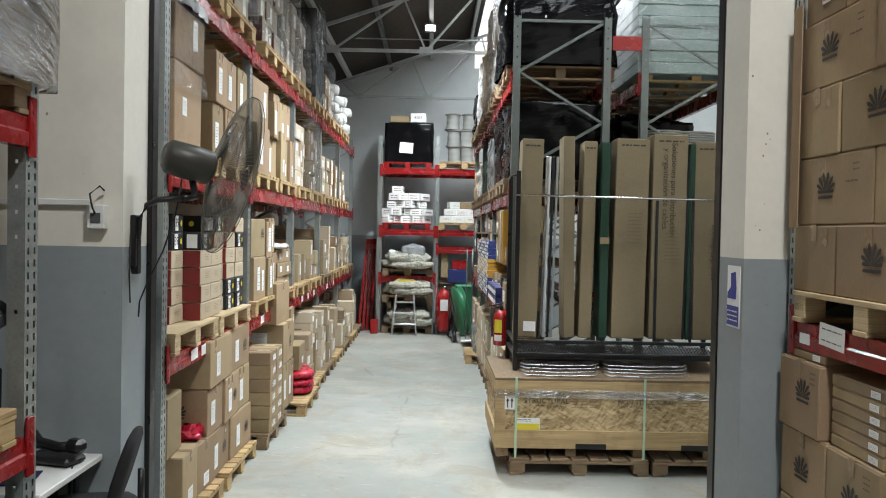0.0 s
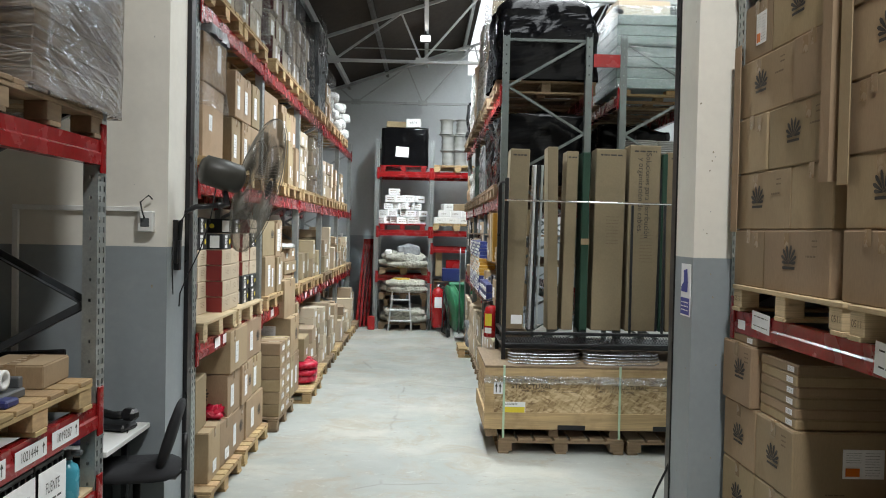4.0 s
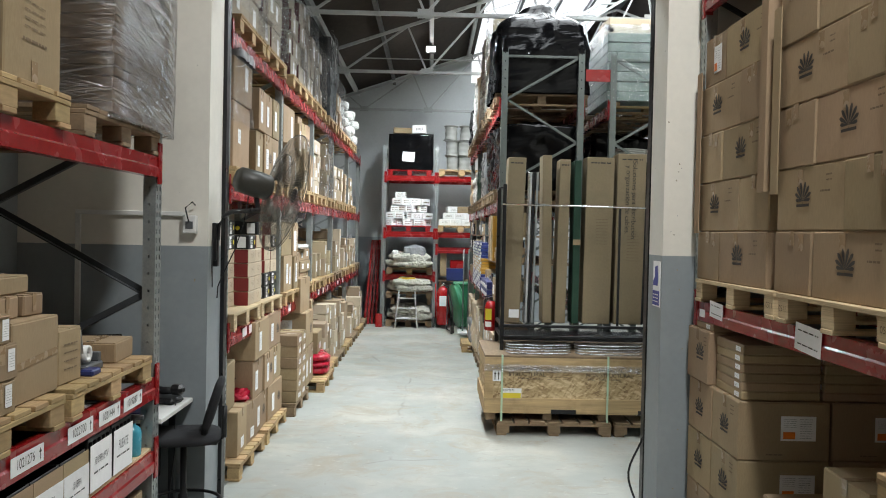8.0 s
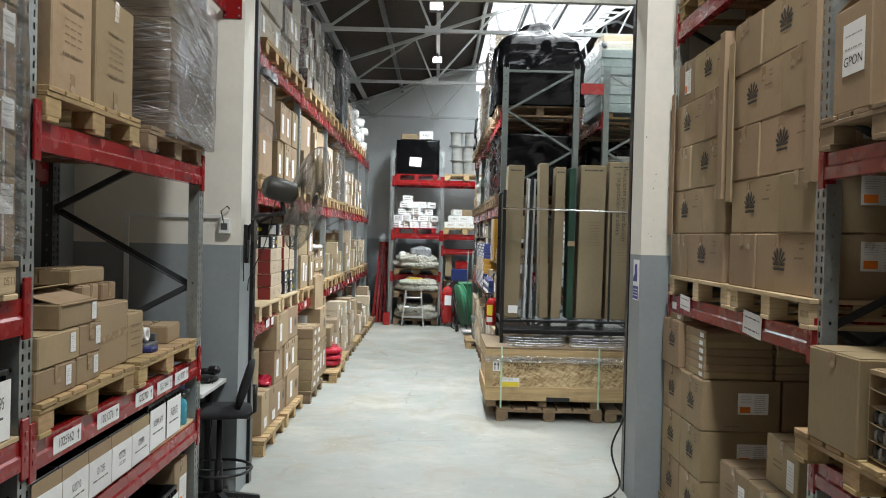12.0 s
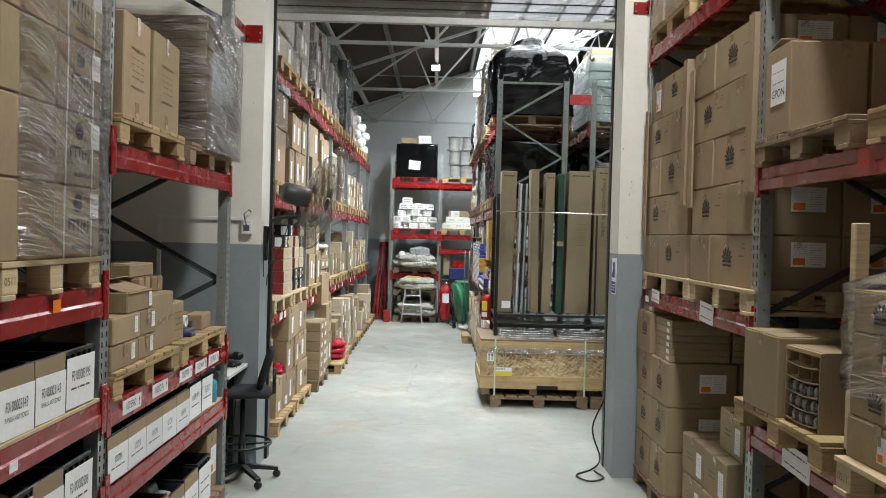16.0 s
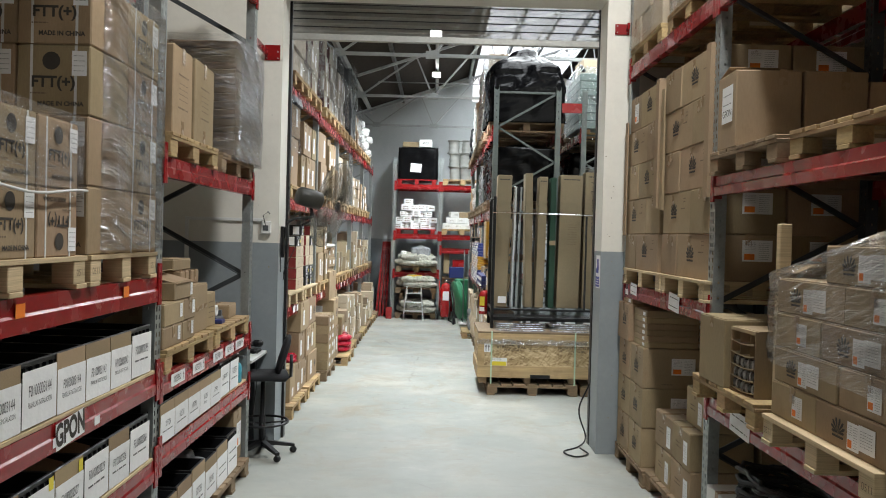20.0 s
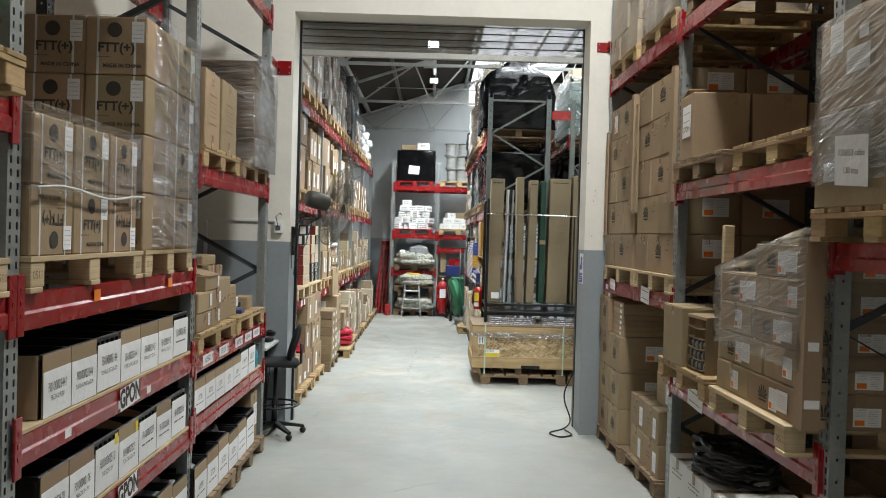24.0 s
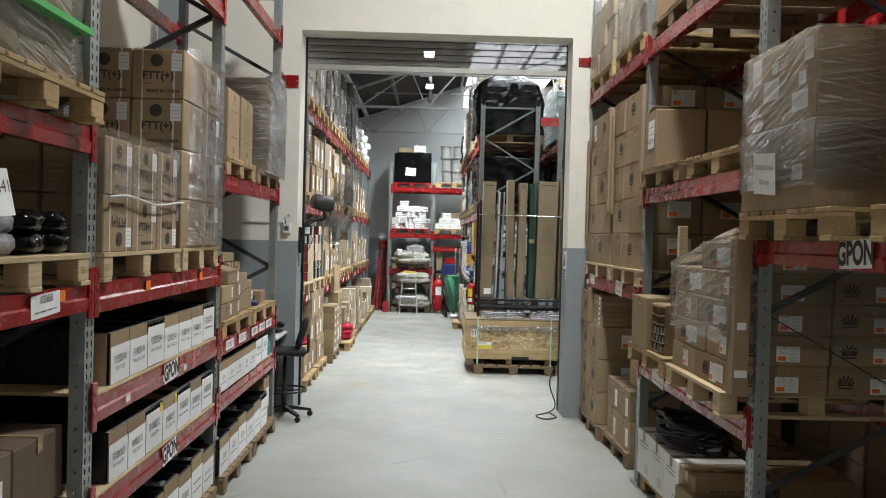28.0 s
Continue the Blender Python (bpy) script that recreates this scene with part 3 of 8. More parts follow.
def on_face(face, dims, u, v, off=0.0015, rot=0.0):
    """The pose of a flat mark on a face of a box that stands on z = 0; u and v are metres from the face's middle."""
    sx, sy, sz = dims
    m = FACES[face].to_4x4()
    mid = Vector((0, 0, sz / 2)) + m.to_3x3() @ Vector((0, 0, {"x": sx, "y": sy, "z": sz}[face[1]] / 2))
    return Matrix.Translation(mid) @ m @ Matrix.Translation((u, v, off)) @ pose(0, 0, 0, 0, 0, rot)


def card_mesh(w, h, th=0.001):
    return cached(("card", round(w, 3), round(h, 3), th), lambda: S().box((0, 0, 0), (w, h, th)).mesh("card"))


def fan_mark(size):
    """A plain fan of petals, as a printed mark."""
    def make():
        vs, fs = [(0, -size * 0.3, 0)], []
        for k in range(8):
            a = radians(8 + 164 * k / 7)
            ln = size * (0.56, 0.72, 0.84, 0.9)[min(k, 7 - k)]
            j = len(vs)
            for p_, q in ((0.5, 0.06), (0.82, 0.085), (0.97, 0.045), (1.0, 0.0), (0.97, -0.045), (0.82, -0.085), (0.5, -0.06)):
                vs.append((ln * p_ * math.cos(a) - size * q * math.sin(a), ln * p_ * math.sin(a) + size * q * math.cos(a) - size * 0.3, 0))
            fs.append((0, *range(j, j + 7)))
        j = len(vs)
        vs += [(-size * 0.5, -size * 0.56, 0), (size * 0.5, -size * 0.56, 0), (size * 0.5, -size * 0.43, 0), (0.001, -size * 0.43, 0), (-0.001, -size * 0.43, 0), (-size * 0.5, -size * 0.43, 0)]
        fs += [tuple(range(j, j + 6)), (0, j + 4, j + 3)]
        s = S().raw(vs, fs)
        return s.mesh("fan_mark")
    return cached(("fan", round(size, 3)), make)


def bars_mesh(w, h, rows, seed=0):
    """Rows of short bars that stand for print too small to read."""
    def make():
        r, s = random.Random(seed), S()
        th = h / rows * (0.15 if rows < 4 else 0.09)
        for i in range(rows):
            y = h * (0.5 - (i + 0.5) / rows)
            x = -w / 2
            while x < w / 2 - 0.04 * w:
                ln = w * r.uniform(0.07, 0.28)
                e = min(x + ln, w / 2)
                k = len(s.v)
                s.raw([(x, y - th, 0), (e, y - th, 0), (e, y + th, 0), (x, y + th, 0)], [(0, 1, 2, 3)])
                if k:
                    s.v.append((x, y - th + 0.0002, 0))
                    s.f.append((last, k, len(s.v) - 1))
                last = k + 1
                x = e + w * r.uniform(0.03, 0.06)
        return s.mesh("bars")
    return cached(("bars", round(w, 3), round(h, 3), rows, seed), make)


def disc_mesh(r):
    return cached(("disc", round(r, 3)), lambda: S().raw([(r * math.cos(i * 0.3927), r * math.sin(i * 0.3927), 0) for i in range(16)], [tuple(range(16))]).mesh("disc"))


RND = random.Random(7)


def box_mesh(w, d, h, ch=0.006):
    def make():
        r = random.Random(int(w * 1e3) * 7 + int(d * 1e3) * 13 + int(h * 1e3))
        s = S().box((0, 0, h / 2), (w, d, h), ch)
        # the two top flaps lie a little proud, with the seam between them
        g = 0.002
        if w < d:
            s.span((-w / 2 + 0.004, -d / 2 + 0.004, h - 0.001), (-g, d / 2 - 0.004, h + 0.0025))
            s.span((g, -d / 2 + 0.004, h - 0.001), (w / 2 - 0.004, d / 2 - 0.004, h + 0.003))
        else:
            s.span((-w / 2 + 0.004, -d / 2 + 0.004, h - 0.001), (w / 2 - 0.004, -g, h + 0.0025))
            s.span((-w / 2 + 0.004, g, h - 0.001), (w / 2 - 0.004, d / 2 - 0.004, h + 0.003))
        k = 0.002 if min(w, d, h) > 0.15 else 0.001
        jit = {}
        out = []
        for x, y, z in s.v:
            q = (x > 0, y > 0, z > h / 2)
            if q not in jit:
                jit[q] = Vector((r.uniform(-k, k), r.uniform(-k, k), r.uniform(-k, 0) if z > h / 2 else 0))
            out.append((x + jit[q].x, y + jit[q].y, z + jit[q].z))
        s.v = out
        return s.mesh("carton")
    return cached(("box", round(w, 3), round(d, 3), round(h, 3)), make)


MANY = {"on": False}


def many(x, y, z, w, d, h, rz, marks, material):
    """Adds a far carton and its labels to the joined stacks."""
    m = pose(x, y, z, 0, 0, rz)
    key = "pale" if material is CARD_PALE else "brown" if material in (None, CARD) else material
    MANY.setdefault(key, S()).box((0, 0, h / 2), (w, d, h), 0.006, m)
    for mk in marks:
        if mk[0] == "label":
            MANY.setdefault("paper", S()).box((0, 0, 0), (mk[4][0], mk[4][1], 0.001), 0, m @ on_face(mk[1], (w, d, h), mk[2], mk[3], 0.003))
        elif mk[0] == "bars":
            MANY.setdefault("ink", S()).box((0, 0, 0), (mk[4][0], mk[4][1] * 0.4, 0.001), 0, m @ on_face(mk[1], (w, d, h), mk[2], mk[3], 0.003))


def carton(x, y, z, w, d, h, rz=0.0, marks=(), material=None, label="plain brown cardboard box, taped shut", tape=True, name="cardboard_box", group="", tape_faces=()):
    """A closed carton of size w (x), d (y), h standing on z. marks: (kind, face, u, v, size[, extra])."""
    if MANY["on"]:
        return many(x, y, z, w, d, h, rz, marks, material)
    b = solid(name, box_mesh(w, d, h), material or CARD, label, "box", pose(x, y, z, 0, 0, rz), group)
    dims = (w, d, h)
    if tape:
        tw = 0.05 if min(w, d) > 0.2 else 0.03
        s = S()
        if w < d:
            s.span((-tw / 2, -d / 2 - 0.002, h + 0.003), (tw / 2, d / 2 + 0.002, h + 0.0045))
            s.span((-tw / 2, -d / 2 - 0.0035, h - 0.07), (tw / 2, -d / 2 - 0.0025, h + 0.0045))
            s.span((-tw / 2, d / 2 + 0.0025, h - 0.07), (tw / 2, d / 2 + 0.0035, h + 0.0045))
        else:
            s.span((-w / 2 - 0.002, -tw / 2, h + 0.003), (w / 2 + 0.002, tw / 2, h + 0.0045))
            s.span((-w / 2 - 0.0035, -tw / 2, h - 0.07), (-w / 2 - 0.0025, tw / 2, h + 0.0045))
            s.span((w / 2 + 0.0025, -tw / 2, h - 0.07), (w / 2 + 0.0035, tw / 2, h + 0.0045))
        part("tape", s, TAPE, b, "brown packing tape")
    for mk in marks:
        mark(b, dims, *mk)
    return b


def mark(b, dims, kind, face, u, v, size, extra=None, rot=0.0):
    """A print or a label on a face of a box-like thing."""
    o = 0.003
    if kind == "fan":
        part("printed_mark", fan_mark(size * 0.8), INK, b, "dark printed fan-shaped mark", on_face(face, dims, u, v, o, rot) @ Matrix.Diagonal((1.25, 1, 1, 1)))
    elif kind == "bars":
        part("print", bars_mesh(size[0], size[1], extra or 3, int(size[0] * 1000)), INK_BROWN, b, "faded dark print", on_face(face, dims, u, v, o, rot))
    elif kind == "text":
        part("print", text_mesh(extra, size, bold=size * 0.035), INK, b, "printed words", on_face(face, dims, u, v, o, rot))
    elif kind == "disc":
        part("print", disc_mesh(size), INK, b, "dark printed disc", on_face(face, dims, u, v, o, rot))
    elif kind == "strap":
        part("strap", card_mesh(0.012, size), STRAP, b, "white plastic strap", on_face(face, dims, u, v, o - 0.002, rot))
    elif kind == "tape":
        part("tape", card_mesh(size[0], size[1]), TAPE, b, "brown packing tape", on_face(face, dims, u, v, o - 0.001, rot))
    elif kind == "label":
        w, h = size
        p = part("label", card_mesh(w, h), PAPER, b, "white paper label", on_face(face, dims, u, v, o, rot))
        if extra == "orange":
            part("sticker", card_mesh(w * 0.34, h * 0.28), ORANGE, p, "orange sticker", Matrix.Translation((-w * 0.26, -h * 0.28, 0.001)))
            part("print", bars_mesh(w * 0.36, h * 0.85, 9, 3), INK_GREY, p, "", Matrix.Translation((w * 0.22, 0, 0.0015)))
            part("print", bars_mesh(w * 0.36, h * 0.4, 5, 4), INK_GREY, p, "", Matrix.Translation((-w * 0.24, h * 0.22, 0.0015)))
        elif extra:
            lines = extra.split("|")
            lh = h / (len(lines) + 1)
            for i, tx in enumerate(lines):
                sz = min(lh * 1.05, w * 1.55 / max(len(tx), 1))
                if tx.startswith("#"):
                    part("print", bars_mesh(w * 0.75, lh * 0.4, 1, len(tx)), INK_GREY, p, "", Matrix.Translation((0, h / 2 - lh * (i + 1), 0.0015)))
                else:
                    part("print", text_mesh(tx, sz), INK, p, "printed words", Matrix.Translation((0, h / 2 - lh * (i + 1), 0.0015)))
        else:
            part("print", bars_mesh(w * 0.75, h * 0.7, 6, int(w * 999)), INK_GREY, p, "", Matrix.Translation((0, 0, 0.0015)))


# ---- pallets ----
def make_pallet(w, d, kind, material, block, label):
    """A pallet of width w along y and depth d along x, its base centre at the origin."""
    p = thing("wooden_pallet", label, "pallet")
    r = random.Random(int(w * 100) + len(kind))
    bs, h = 0.09 if kind != "ply" else 0.085, 0.144
    bh = 0.078 if kind != "ply" else 0.10
    for i in (-1, 0, 1):
        part("bottom_board", S().box((0, 0, 0.011), (d, 0.1, 0.022), 0.003), material, p, at=(0, i * (w / 2 - 0.05), 0))
        for j in (-1, 0, 1):
            s = S().box((0, 0, 0.022 + bh / 2), (0.10, 0.11 if kind == "ply" else 0.13, bh), 0.003)
            part("block", s, block, p, at=(j * (d / 2 - 0.055), i * (w / 2 - 0.065), 0))
    if kind == "ply":
        for i, u in ((-1, 0.0), (1, 0.01)):
            part("stamp", text_mesh("0511", 0.042), INK_BROWN, p, "stamped number", Matrix.Translation((d / 2 - 0.004, i * (w / 2 - 0.065) + u, 0.07)) @ FACES["+x"].to_4x4())
    z = 0.022 + bh
    if kind == "ply":
        part("deck_sheet", S().box((0, 0, z + 0.011), (d, w, 0.022), 0.002), material, p)
    else:
        for j in (-1, 0, 1):
            part("stringer_board", S().box((0, 0, z + 0.011), (0.1, w, 0.022), 0.003), material, p, at=(j * (d / 2 - 0.05), 0, 0))
        k = 7
        for i in range(k):
            bw = w / k * (0.78 if i % 2 else 0.9)
            part("deck_board", S().box((0, 0, z + 0.033), (d + r.uniform(-0.01, 0.01), bw, 0.022), 0.003), material, p, at=(0, -w / 2 + w / k * (i + 0.5), 0))
    return p


PALLETS = {
    "wood": make_pallet(1.0, 1.1, "wood", WOOD, WOOD, "pale softwood pallet with slatted deck"),
    "old": make_pallet(1.0, 1.1, "old", WOOD_OLD, WOOD_OLD, "dark weathered wooden pallet"),
    "ply": make_pallet(1.02, 1.1, "ply", PLY, PLY, "pale plywood pallet with pressed blocks"),
    "wide": make_pallet(1.18, 0.8, "wood", WOOD_OLD, WOOD_OLD, "worn wooden pallet on the concrete floor"),
    "half": make_pallet(0.85, 1.1, "wood", WOOD, WOOD, "small pale softwood pallet"),
}
PALLET_H = {"wood": 0.144, "old": 0.144, "ply": 0.144, "wide": 0.144, "half": 0.144}
used = set()


def pallet(kind, x, y, z, rz=0.0):
    """Puts a pallet at x, y on height z and returns the height of its deck."""
    m = pose(x, y, z, 0, 0, rz)
    if kind not in used:
        used.add(kind)
        PALLETS[kind].matrix_basis = m
    else:
        copy_thing(PALLETS[kind], m)
    return z + PALLET_H[kind]


# ---- stretch film, black film loads, sacks ----
def skin(w, d, h, seed, amp=0.015, top=True, bulge=0.0, n=26, k=14, lump=1.0, zamp=0.0, slope=0.0):
    """A closed, wrinkled skin round a load of size w, d, h that stands on z = 0."""
    s, ring = S(), []
    for j in range(k + 1):
        z = h * j / k
        row = []
        for i in range(n):
            a = 2 * math.pi * i / n
            c, e = math.cos(a), math.sin(a)
            q = (abs(c) ** 28 + abs(e) ** 28) ** (-1 / 28)
            f = noise.noise((c * 2.3 * lump + seed, e * 2.3 * lump, z * 3.0 * lump)) + 0.5 * noise.noise((c * 6 + seed, e * 6, z * 8))
            sh = 1 + (bulge * math.sin(math.pi * j / k) if bulge > 0 else bulge * (j / k) ** 2.2)
            row.append((q * c * (w / 2) * sh + c * amp * f, q * e * (d / 2) * sh + e * amp * f, z * (1 - slope * (0.5 + 0.5 * q * e)) + (zamp * noise.noise((c + seed, e, 3.1)) if j == k else 0)))
        ring.append(row)
    vs = [p for r in ring for p in r]
    fs = [(j * n + i, j * n + (i + 1) % n, (j + 1) * n + (i + 1) % n, (j + 1) * n + i) for j in range(k) for i in range(n)]
    if top:
        cz = h * (1 - slope * 0.5) + 0.01 + zamp
        base = len(vs)
        for f in (0.7, 0.35):
            for i in range(n):
                x, y, z = ring[k][i]
                vs.append((x * f, y * f, z + (cz - z) * (1 - f) + amp * noise.noise((x * 4 + seed, y * 4, f))))
        vs.append((0, 0, cz))
        m = len(vs) - 1
        for i in range(n):
            i2 = (i + 1) % n
            fs += [(k * n + i, k * n + i2, base + i2, base + i), (base + i, base + i2, base + n + i2, base + n + i), (base + n + i, base + n + i2, m)]
    return soft(S().raw(vs, fs))


def film(x, y, z, w, d, h, seed=0, material=None, rz=0.0, label="clear wrinkled stretch film round a pallet load", top=False, amp=0.01, slope=0.0):
    return solid("stretch_film", skin(w, d, h, seed, amp, top, n=48, k=18, slope=slope), material or FILM, label, "plastic film", pose(x, y, z, 0, 0, rz))


def wrapped(x, y, z, w, d, h, material, label, seed=0, amp=0.05, bulge=0.0, rz=0.0, zamp=0.08, name="wrapped_load"):
    return solid(name, skin(w, d, h, seed, amp, True, bulge, n=56, k=22, lump=1.3, zamp=zamp), material, label, "wrapped load", pose(x, y, z, 0, 0, rz))


def hooded(w, d, h, seed):
    """A hood of film over an uneven load: upright on one side, sloping in on the other, gathered at the top."""
    n, k, vs = 64, 30, []
    for j in range(k + 1):
        t = j / k
        e_ = 28 - 25 * min(1.0, t * 1.15) ** 2
        for i in range(n):
            a = 2 * math.pi * i / n
            c, e = math.cos(a), math.sin(a)
            q = (abs(c) ** e_ + abs(e) ** e_) ** (-1 / e_)
            u = max(0.0, (t - 0.42) / 0.42)
            right = 1 - 0.30 * min(u, 1.0) ** 1.1
            left = 1 - 0.10 * min(u, 1.0) ** 2
            side = right if c > 0 else left
            v = min(1.0, max(0.0, (t - 0.66) / 0.21))
            cap = 1 - 0.48 * v ** 1.6 if t < 0.87 else 0.52 * math.sqrt(max(0.0, 1 - ((t - 0.87) / 0.13) ** 2))
            f = noise.noise((c * 2.0 + seed, e * 2.0, t * 3.5)) + 0.5 * noise.noise((c * 5 + seed, e * 5, t * 9)) + 0.3 * noise.noise((c * 3 + seed, e * 3, t * 26))
            am = 0.045 + 0.03 * t
            vs.append((q * c * w / 2 * side * cap + c * am * f * cap - 0.02 * t, q * e * d / 2 * (1 - 0.14 * min(u, 1.0)) * cap + e * am * f * cap, h * t * (1 - 0.05 * (c < 0) * t * abs(c))))
    fs = [(j * n + i, j * n + (i + 1) % n, (j + 1) * n + (i + 1) % n, (j + 1) * n + i) for j in range(k) for i in range(n)]
    return soft(S().raw(vs, fs))


def pillow(w, d, h, seed=0, amp=0.02):
    s, n, k = S(), 22, 9
    vs = []
    for j in range(k + 1):
        b = -math.pi / 2 + math.pi * j / k
        for i in range(n):
            a = 2 * math.pi * i / n
            c, e = math.cos(a), math.sin(a)
            q = (abs(c) ** 4 + abs(e) ** 4) ** -0.25
            r = abs(math.cos(b)) ** 0.5
            f = noise.noise((c * 2 + seed, e * 2, b * 2)) * amp
            vs.append((q * c * r * w / 2 + c * f, q * e * r * d / 2 + e * f, h / 2 + math.copysign(abs(math.sin(b)) ** 0.8, b) * h / 2 + f * (b > 0)))
    fs = [(j * n + i, j * n + (i + 1) % n, (j + 1) * n + (i + 1) % n, (j + 1) * n + i) for j in range(k) for i in range(n)]
    return soft(s.raw(vs, fs))


def sack(x, y, z, w, d, h, material, label, seed=0, rz=0.0, name="sack", category="sack"):
    return solid(name, pillow(w, d, h, seed, 0.02 if material is not SACK else 0.055), material, label, category, pose(x, y, z, 0, 0, rz))

# ---- setting ----
WY, WT = 4.06, 0.33            # the cross wall's near face and its thickness
OL, OR, OH = -1.418, 1.655, 4.325   # its opening
XL, XR, YB, YF, YE = -2.95, 7.5, -9.0, 17.5, 23.0
DADO = 1.94


def wall(name, lo, hi, dado=True, up=None):
    """A wall with a grey painted lower part and a pale upper part."""
    w = thing(name, "painted masonry wall, grey below and off-white above", "wall", kind="structure")
    if dado and lo[2] < DADO:
        part("lower_paint", S().span(lo, (hi[0], hi[1], DADO)), WALL_G, w, "grey painted lower wall")
        part("upper_paint", S().span((lo[0], lo[1], DADO), hi), up or WALL_W, w, "off-white painted upper wall")
    else:
        part("upper_paint", S().span(lo, hi), up or WALL_W, w)
    return w


HA = 10.2
solid("floor", S().span((XL - 0.3, YB - 0.3, -0.2), (XR + 0.3, YE + 0.3, 0.0)), FLOOR_A, "worn pale grey painted concrete floor", "floor", kind="structure")
wall("wall_cross_left", (XL, WY, 0), (OL, WY + WT, HA))
wall("wall_cross_right", (OR, WY, 0), (XR, WY + WT, HA))
wall("wall_cross_lintel", (OL, WY, OH), (OR, WY + WT, HA), dado=False)
wall("wall_west", (XL - 0.25, YB, 0), (XL, YF, 10.3))
wall("wall_east", (XR, YB, 0), (XR + 0.25, YE, 10.3))
wall("wall_south", (XL - 0.25, YB - 0.25, 0), (XR + 0.25, YB, 8.6))
wall("wall_north", (XL - 0.25, YF, 0), (0.95, YF + 0.25, 7.2), up=WALL_LIGHTGREY)
wall("wall_north_low", (0.95, YF, 0), (XR, YF + 0.25, 5.6), up=WALL_LIGHTGREY)
wall("wall_north_end", (0.7, YE, 0), (XR + 0.25, YE + 0.25, 10.3), up=WALL_W)
wall("wall_north_return", (0.7, YF + 0.25, 0), (0.95, YE, 7.2), up=WALL_W)
# Unseen ceiling, made dark so little light bounces back into the store.
solid("ceiling", S().span((XL - 0.25, YB - 0.25, HA), (XR + 0.25, WY + WT, HA + 0.15)), CEILING, "dark flat ceiling over the near store, out of view", "ceiling", kind="structure")
solid("corner_pier", S().span((XL, WY - 0.24, 0), (XL + 0.26, WY - 0.002, HA), 0.004), WALL_G, "painted corner pier", "pier", kind="structure")

# pitched roof over the far hall: dark corrugated sheet with skylight bays
RX, RZ, SL = 4.2, 7.4, 0.345    # ridge and slope
RIDGE = RZ


def roof_z(x):
    return RIDGE - SL * abs(x - RX)


def roof_sheet(x0, x1, y0, y1, name, material, label):
    s, n = S(), int((y1 - y0) / 0.09)
    vs, fs = [], []
    for i in range(n + 1):
        y = y0 + (y1 - y0) * i / n
        dz = 0.018 * (1 if i % 2 else -1)
        vs += [(x0, y, roof_z(x0) + dz), (x1, y, roof_z(x1) + dz), (x0, y, roof_z(x0) + dz + 0.01), (x1, y, roof_z(x1) + dz + 0.01)]
    for i in range(n):
        a = i * 4
        fs += [(a, a + 1, a + 5, a + 4), (a + 2, a + 6, a + 7, a + 3)]
    return solid(name, s.raw(vs, fs), material, label, "roof", kind="structure")


Y0 = WY + WT
SX0, SX1 = 1.0, 4.0
roof_sheet(XL - 0.3, SX0, Y0, YE + 0.25, "roof_west", ROOF, "dark corrugated roof sheeting")
roof_sheet(SX1, RX, Y0, YE + 0.25, "roof_ridge", ROOF, "dark corrugated roof sheeting")
roof_sheet(RX, XR + 0.3, Y0, YE + 0.25, "roof_east", ROOF, "dark corrugated roof sheeting")
sk = thing("skylight", "bright translucent roof skylight strip", "skylight", kind="structure")
for i in range(16):
    y = Y0 + (YE - Y0) * (i + 0.5) / 16
    part("skylight_sheet" if y > 5.5 else "roof_panel", S().raw([(SX0, y - 0.575, roof_z(SX0)), (SX1, y - 0.575, roof_z(SX1)), (SX1, y + 0.575, roof_z(SX1)), (SX0, y + 0.575, roof_z(SX0))], [(0, 1, 2, 3)]), SKYLIGHT if y > 5.5 else ROOF, sk)
for y in (7.0, 9.3, 11.6, 13.9, 16.2, 18.5, 20.8):
    part("glazing_bar", S().raw([(SX0, y - 0.02, roof_z(SX0) - 0.03), (SX1, y - 0.02, roof_z(SX1) - 0.03), (SX1, y + 0.02, roof_z(SX1) - 0.03), (SX0, y + 0.02, roof_z(SX0) - 0.03)], [(0, 1, 2, 3)]), TRUSS, sk)


def bar(s, a, b, w=0.05):
    """A steel angle from a to b: two thin legs."""
    a, b = Vector(a), Vector(b)
    d = (b - a)
    m = d.to_track_quat("Z", "Y").to_matrix().to_4x4()
    m.translation = a
    s.box((0, 0, d.length / 2), (w, 0.007, d.length), 0, m)
    s.box((-w / 2, w / 2, d.length / 2), (0.007, w, d.length), 0, m)
    return s


def truss(y):
    t = thing("roof_truss", "light grey painted steel roof truss of angle bars", "truss", kind="structure")
    zb = 4.82
    part("bottom_chord", bar(S(), (XL, y, zb), (XR, y, zb), 0.045), TRUSS, t)
    part("top_chord", bar(S(), (XL, y, roof_z(XL) - 0.2), (RX, y, roof_z(RX) - 0.2), 0.045), TRUSS, t)
    part("top_chord", bar(S(), (RX, y, roof_z(RX) - 0.2), (XR, y, roof_z(XR) - 0.2), 0.045), TRUSS, t)
    xs = [XL + 1.45 * i for i in range(1, 6)]
    for i, x in enumerate(xs):
        lean = -0.35
        part("web", bar(S(), (x, y, zb), (x + lean, y, roof_z(x + lean) - 0.2), 0.028), TRUSS, t)
        x2 = x + 1.45 + lean
        if x2 < RX:
            part("web", bar(S(), (x, y, zb), (x2, y, roof_z(x2) - 0.2), 0.028), TRUSS, t)
        part("gusset_plate", S().box((x, y - 0.006, zb + 0.03), (0.2, 0.01, 0.12)), TRUSS, t)
    return t


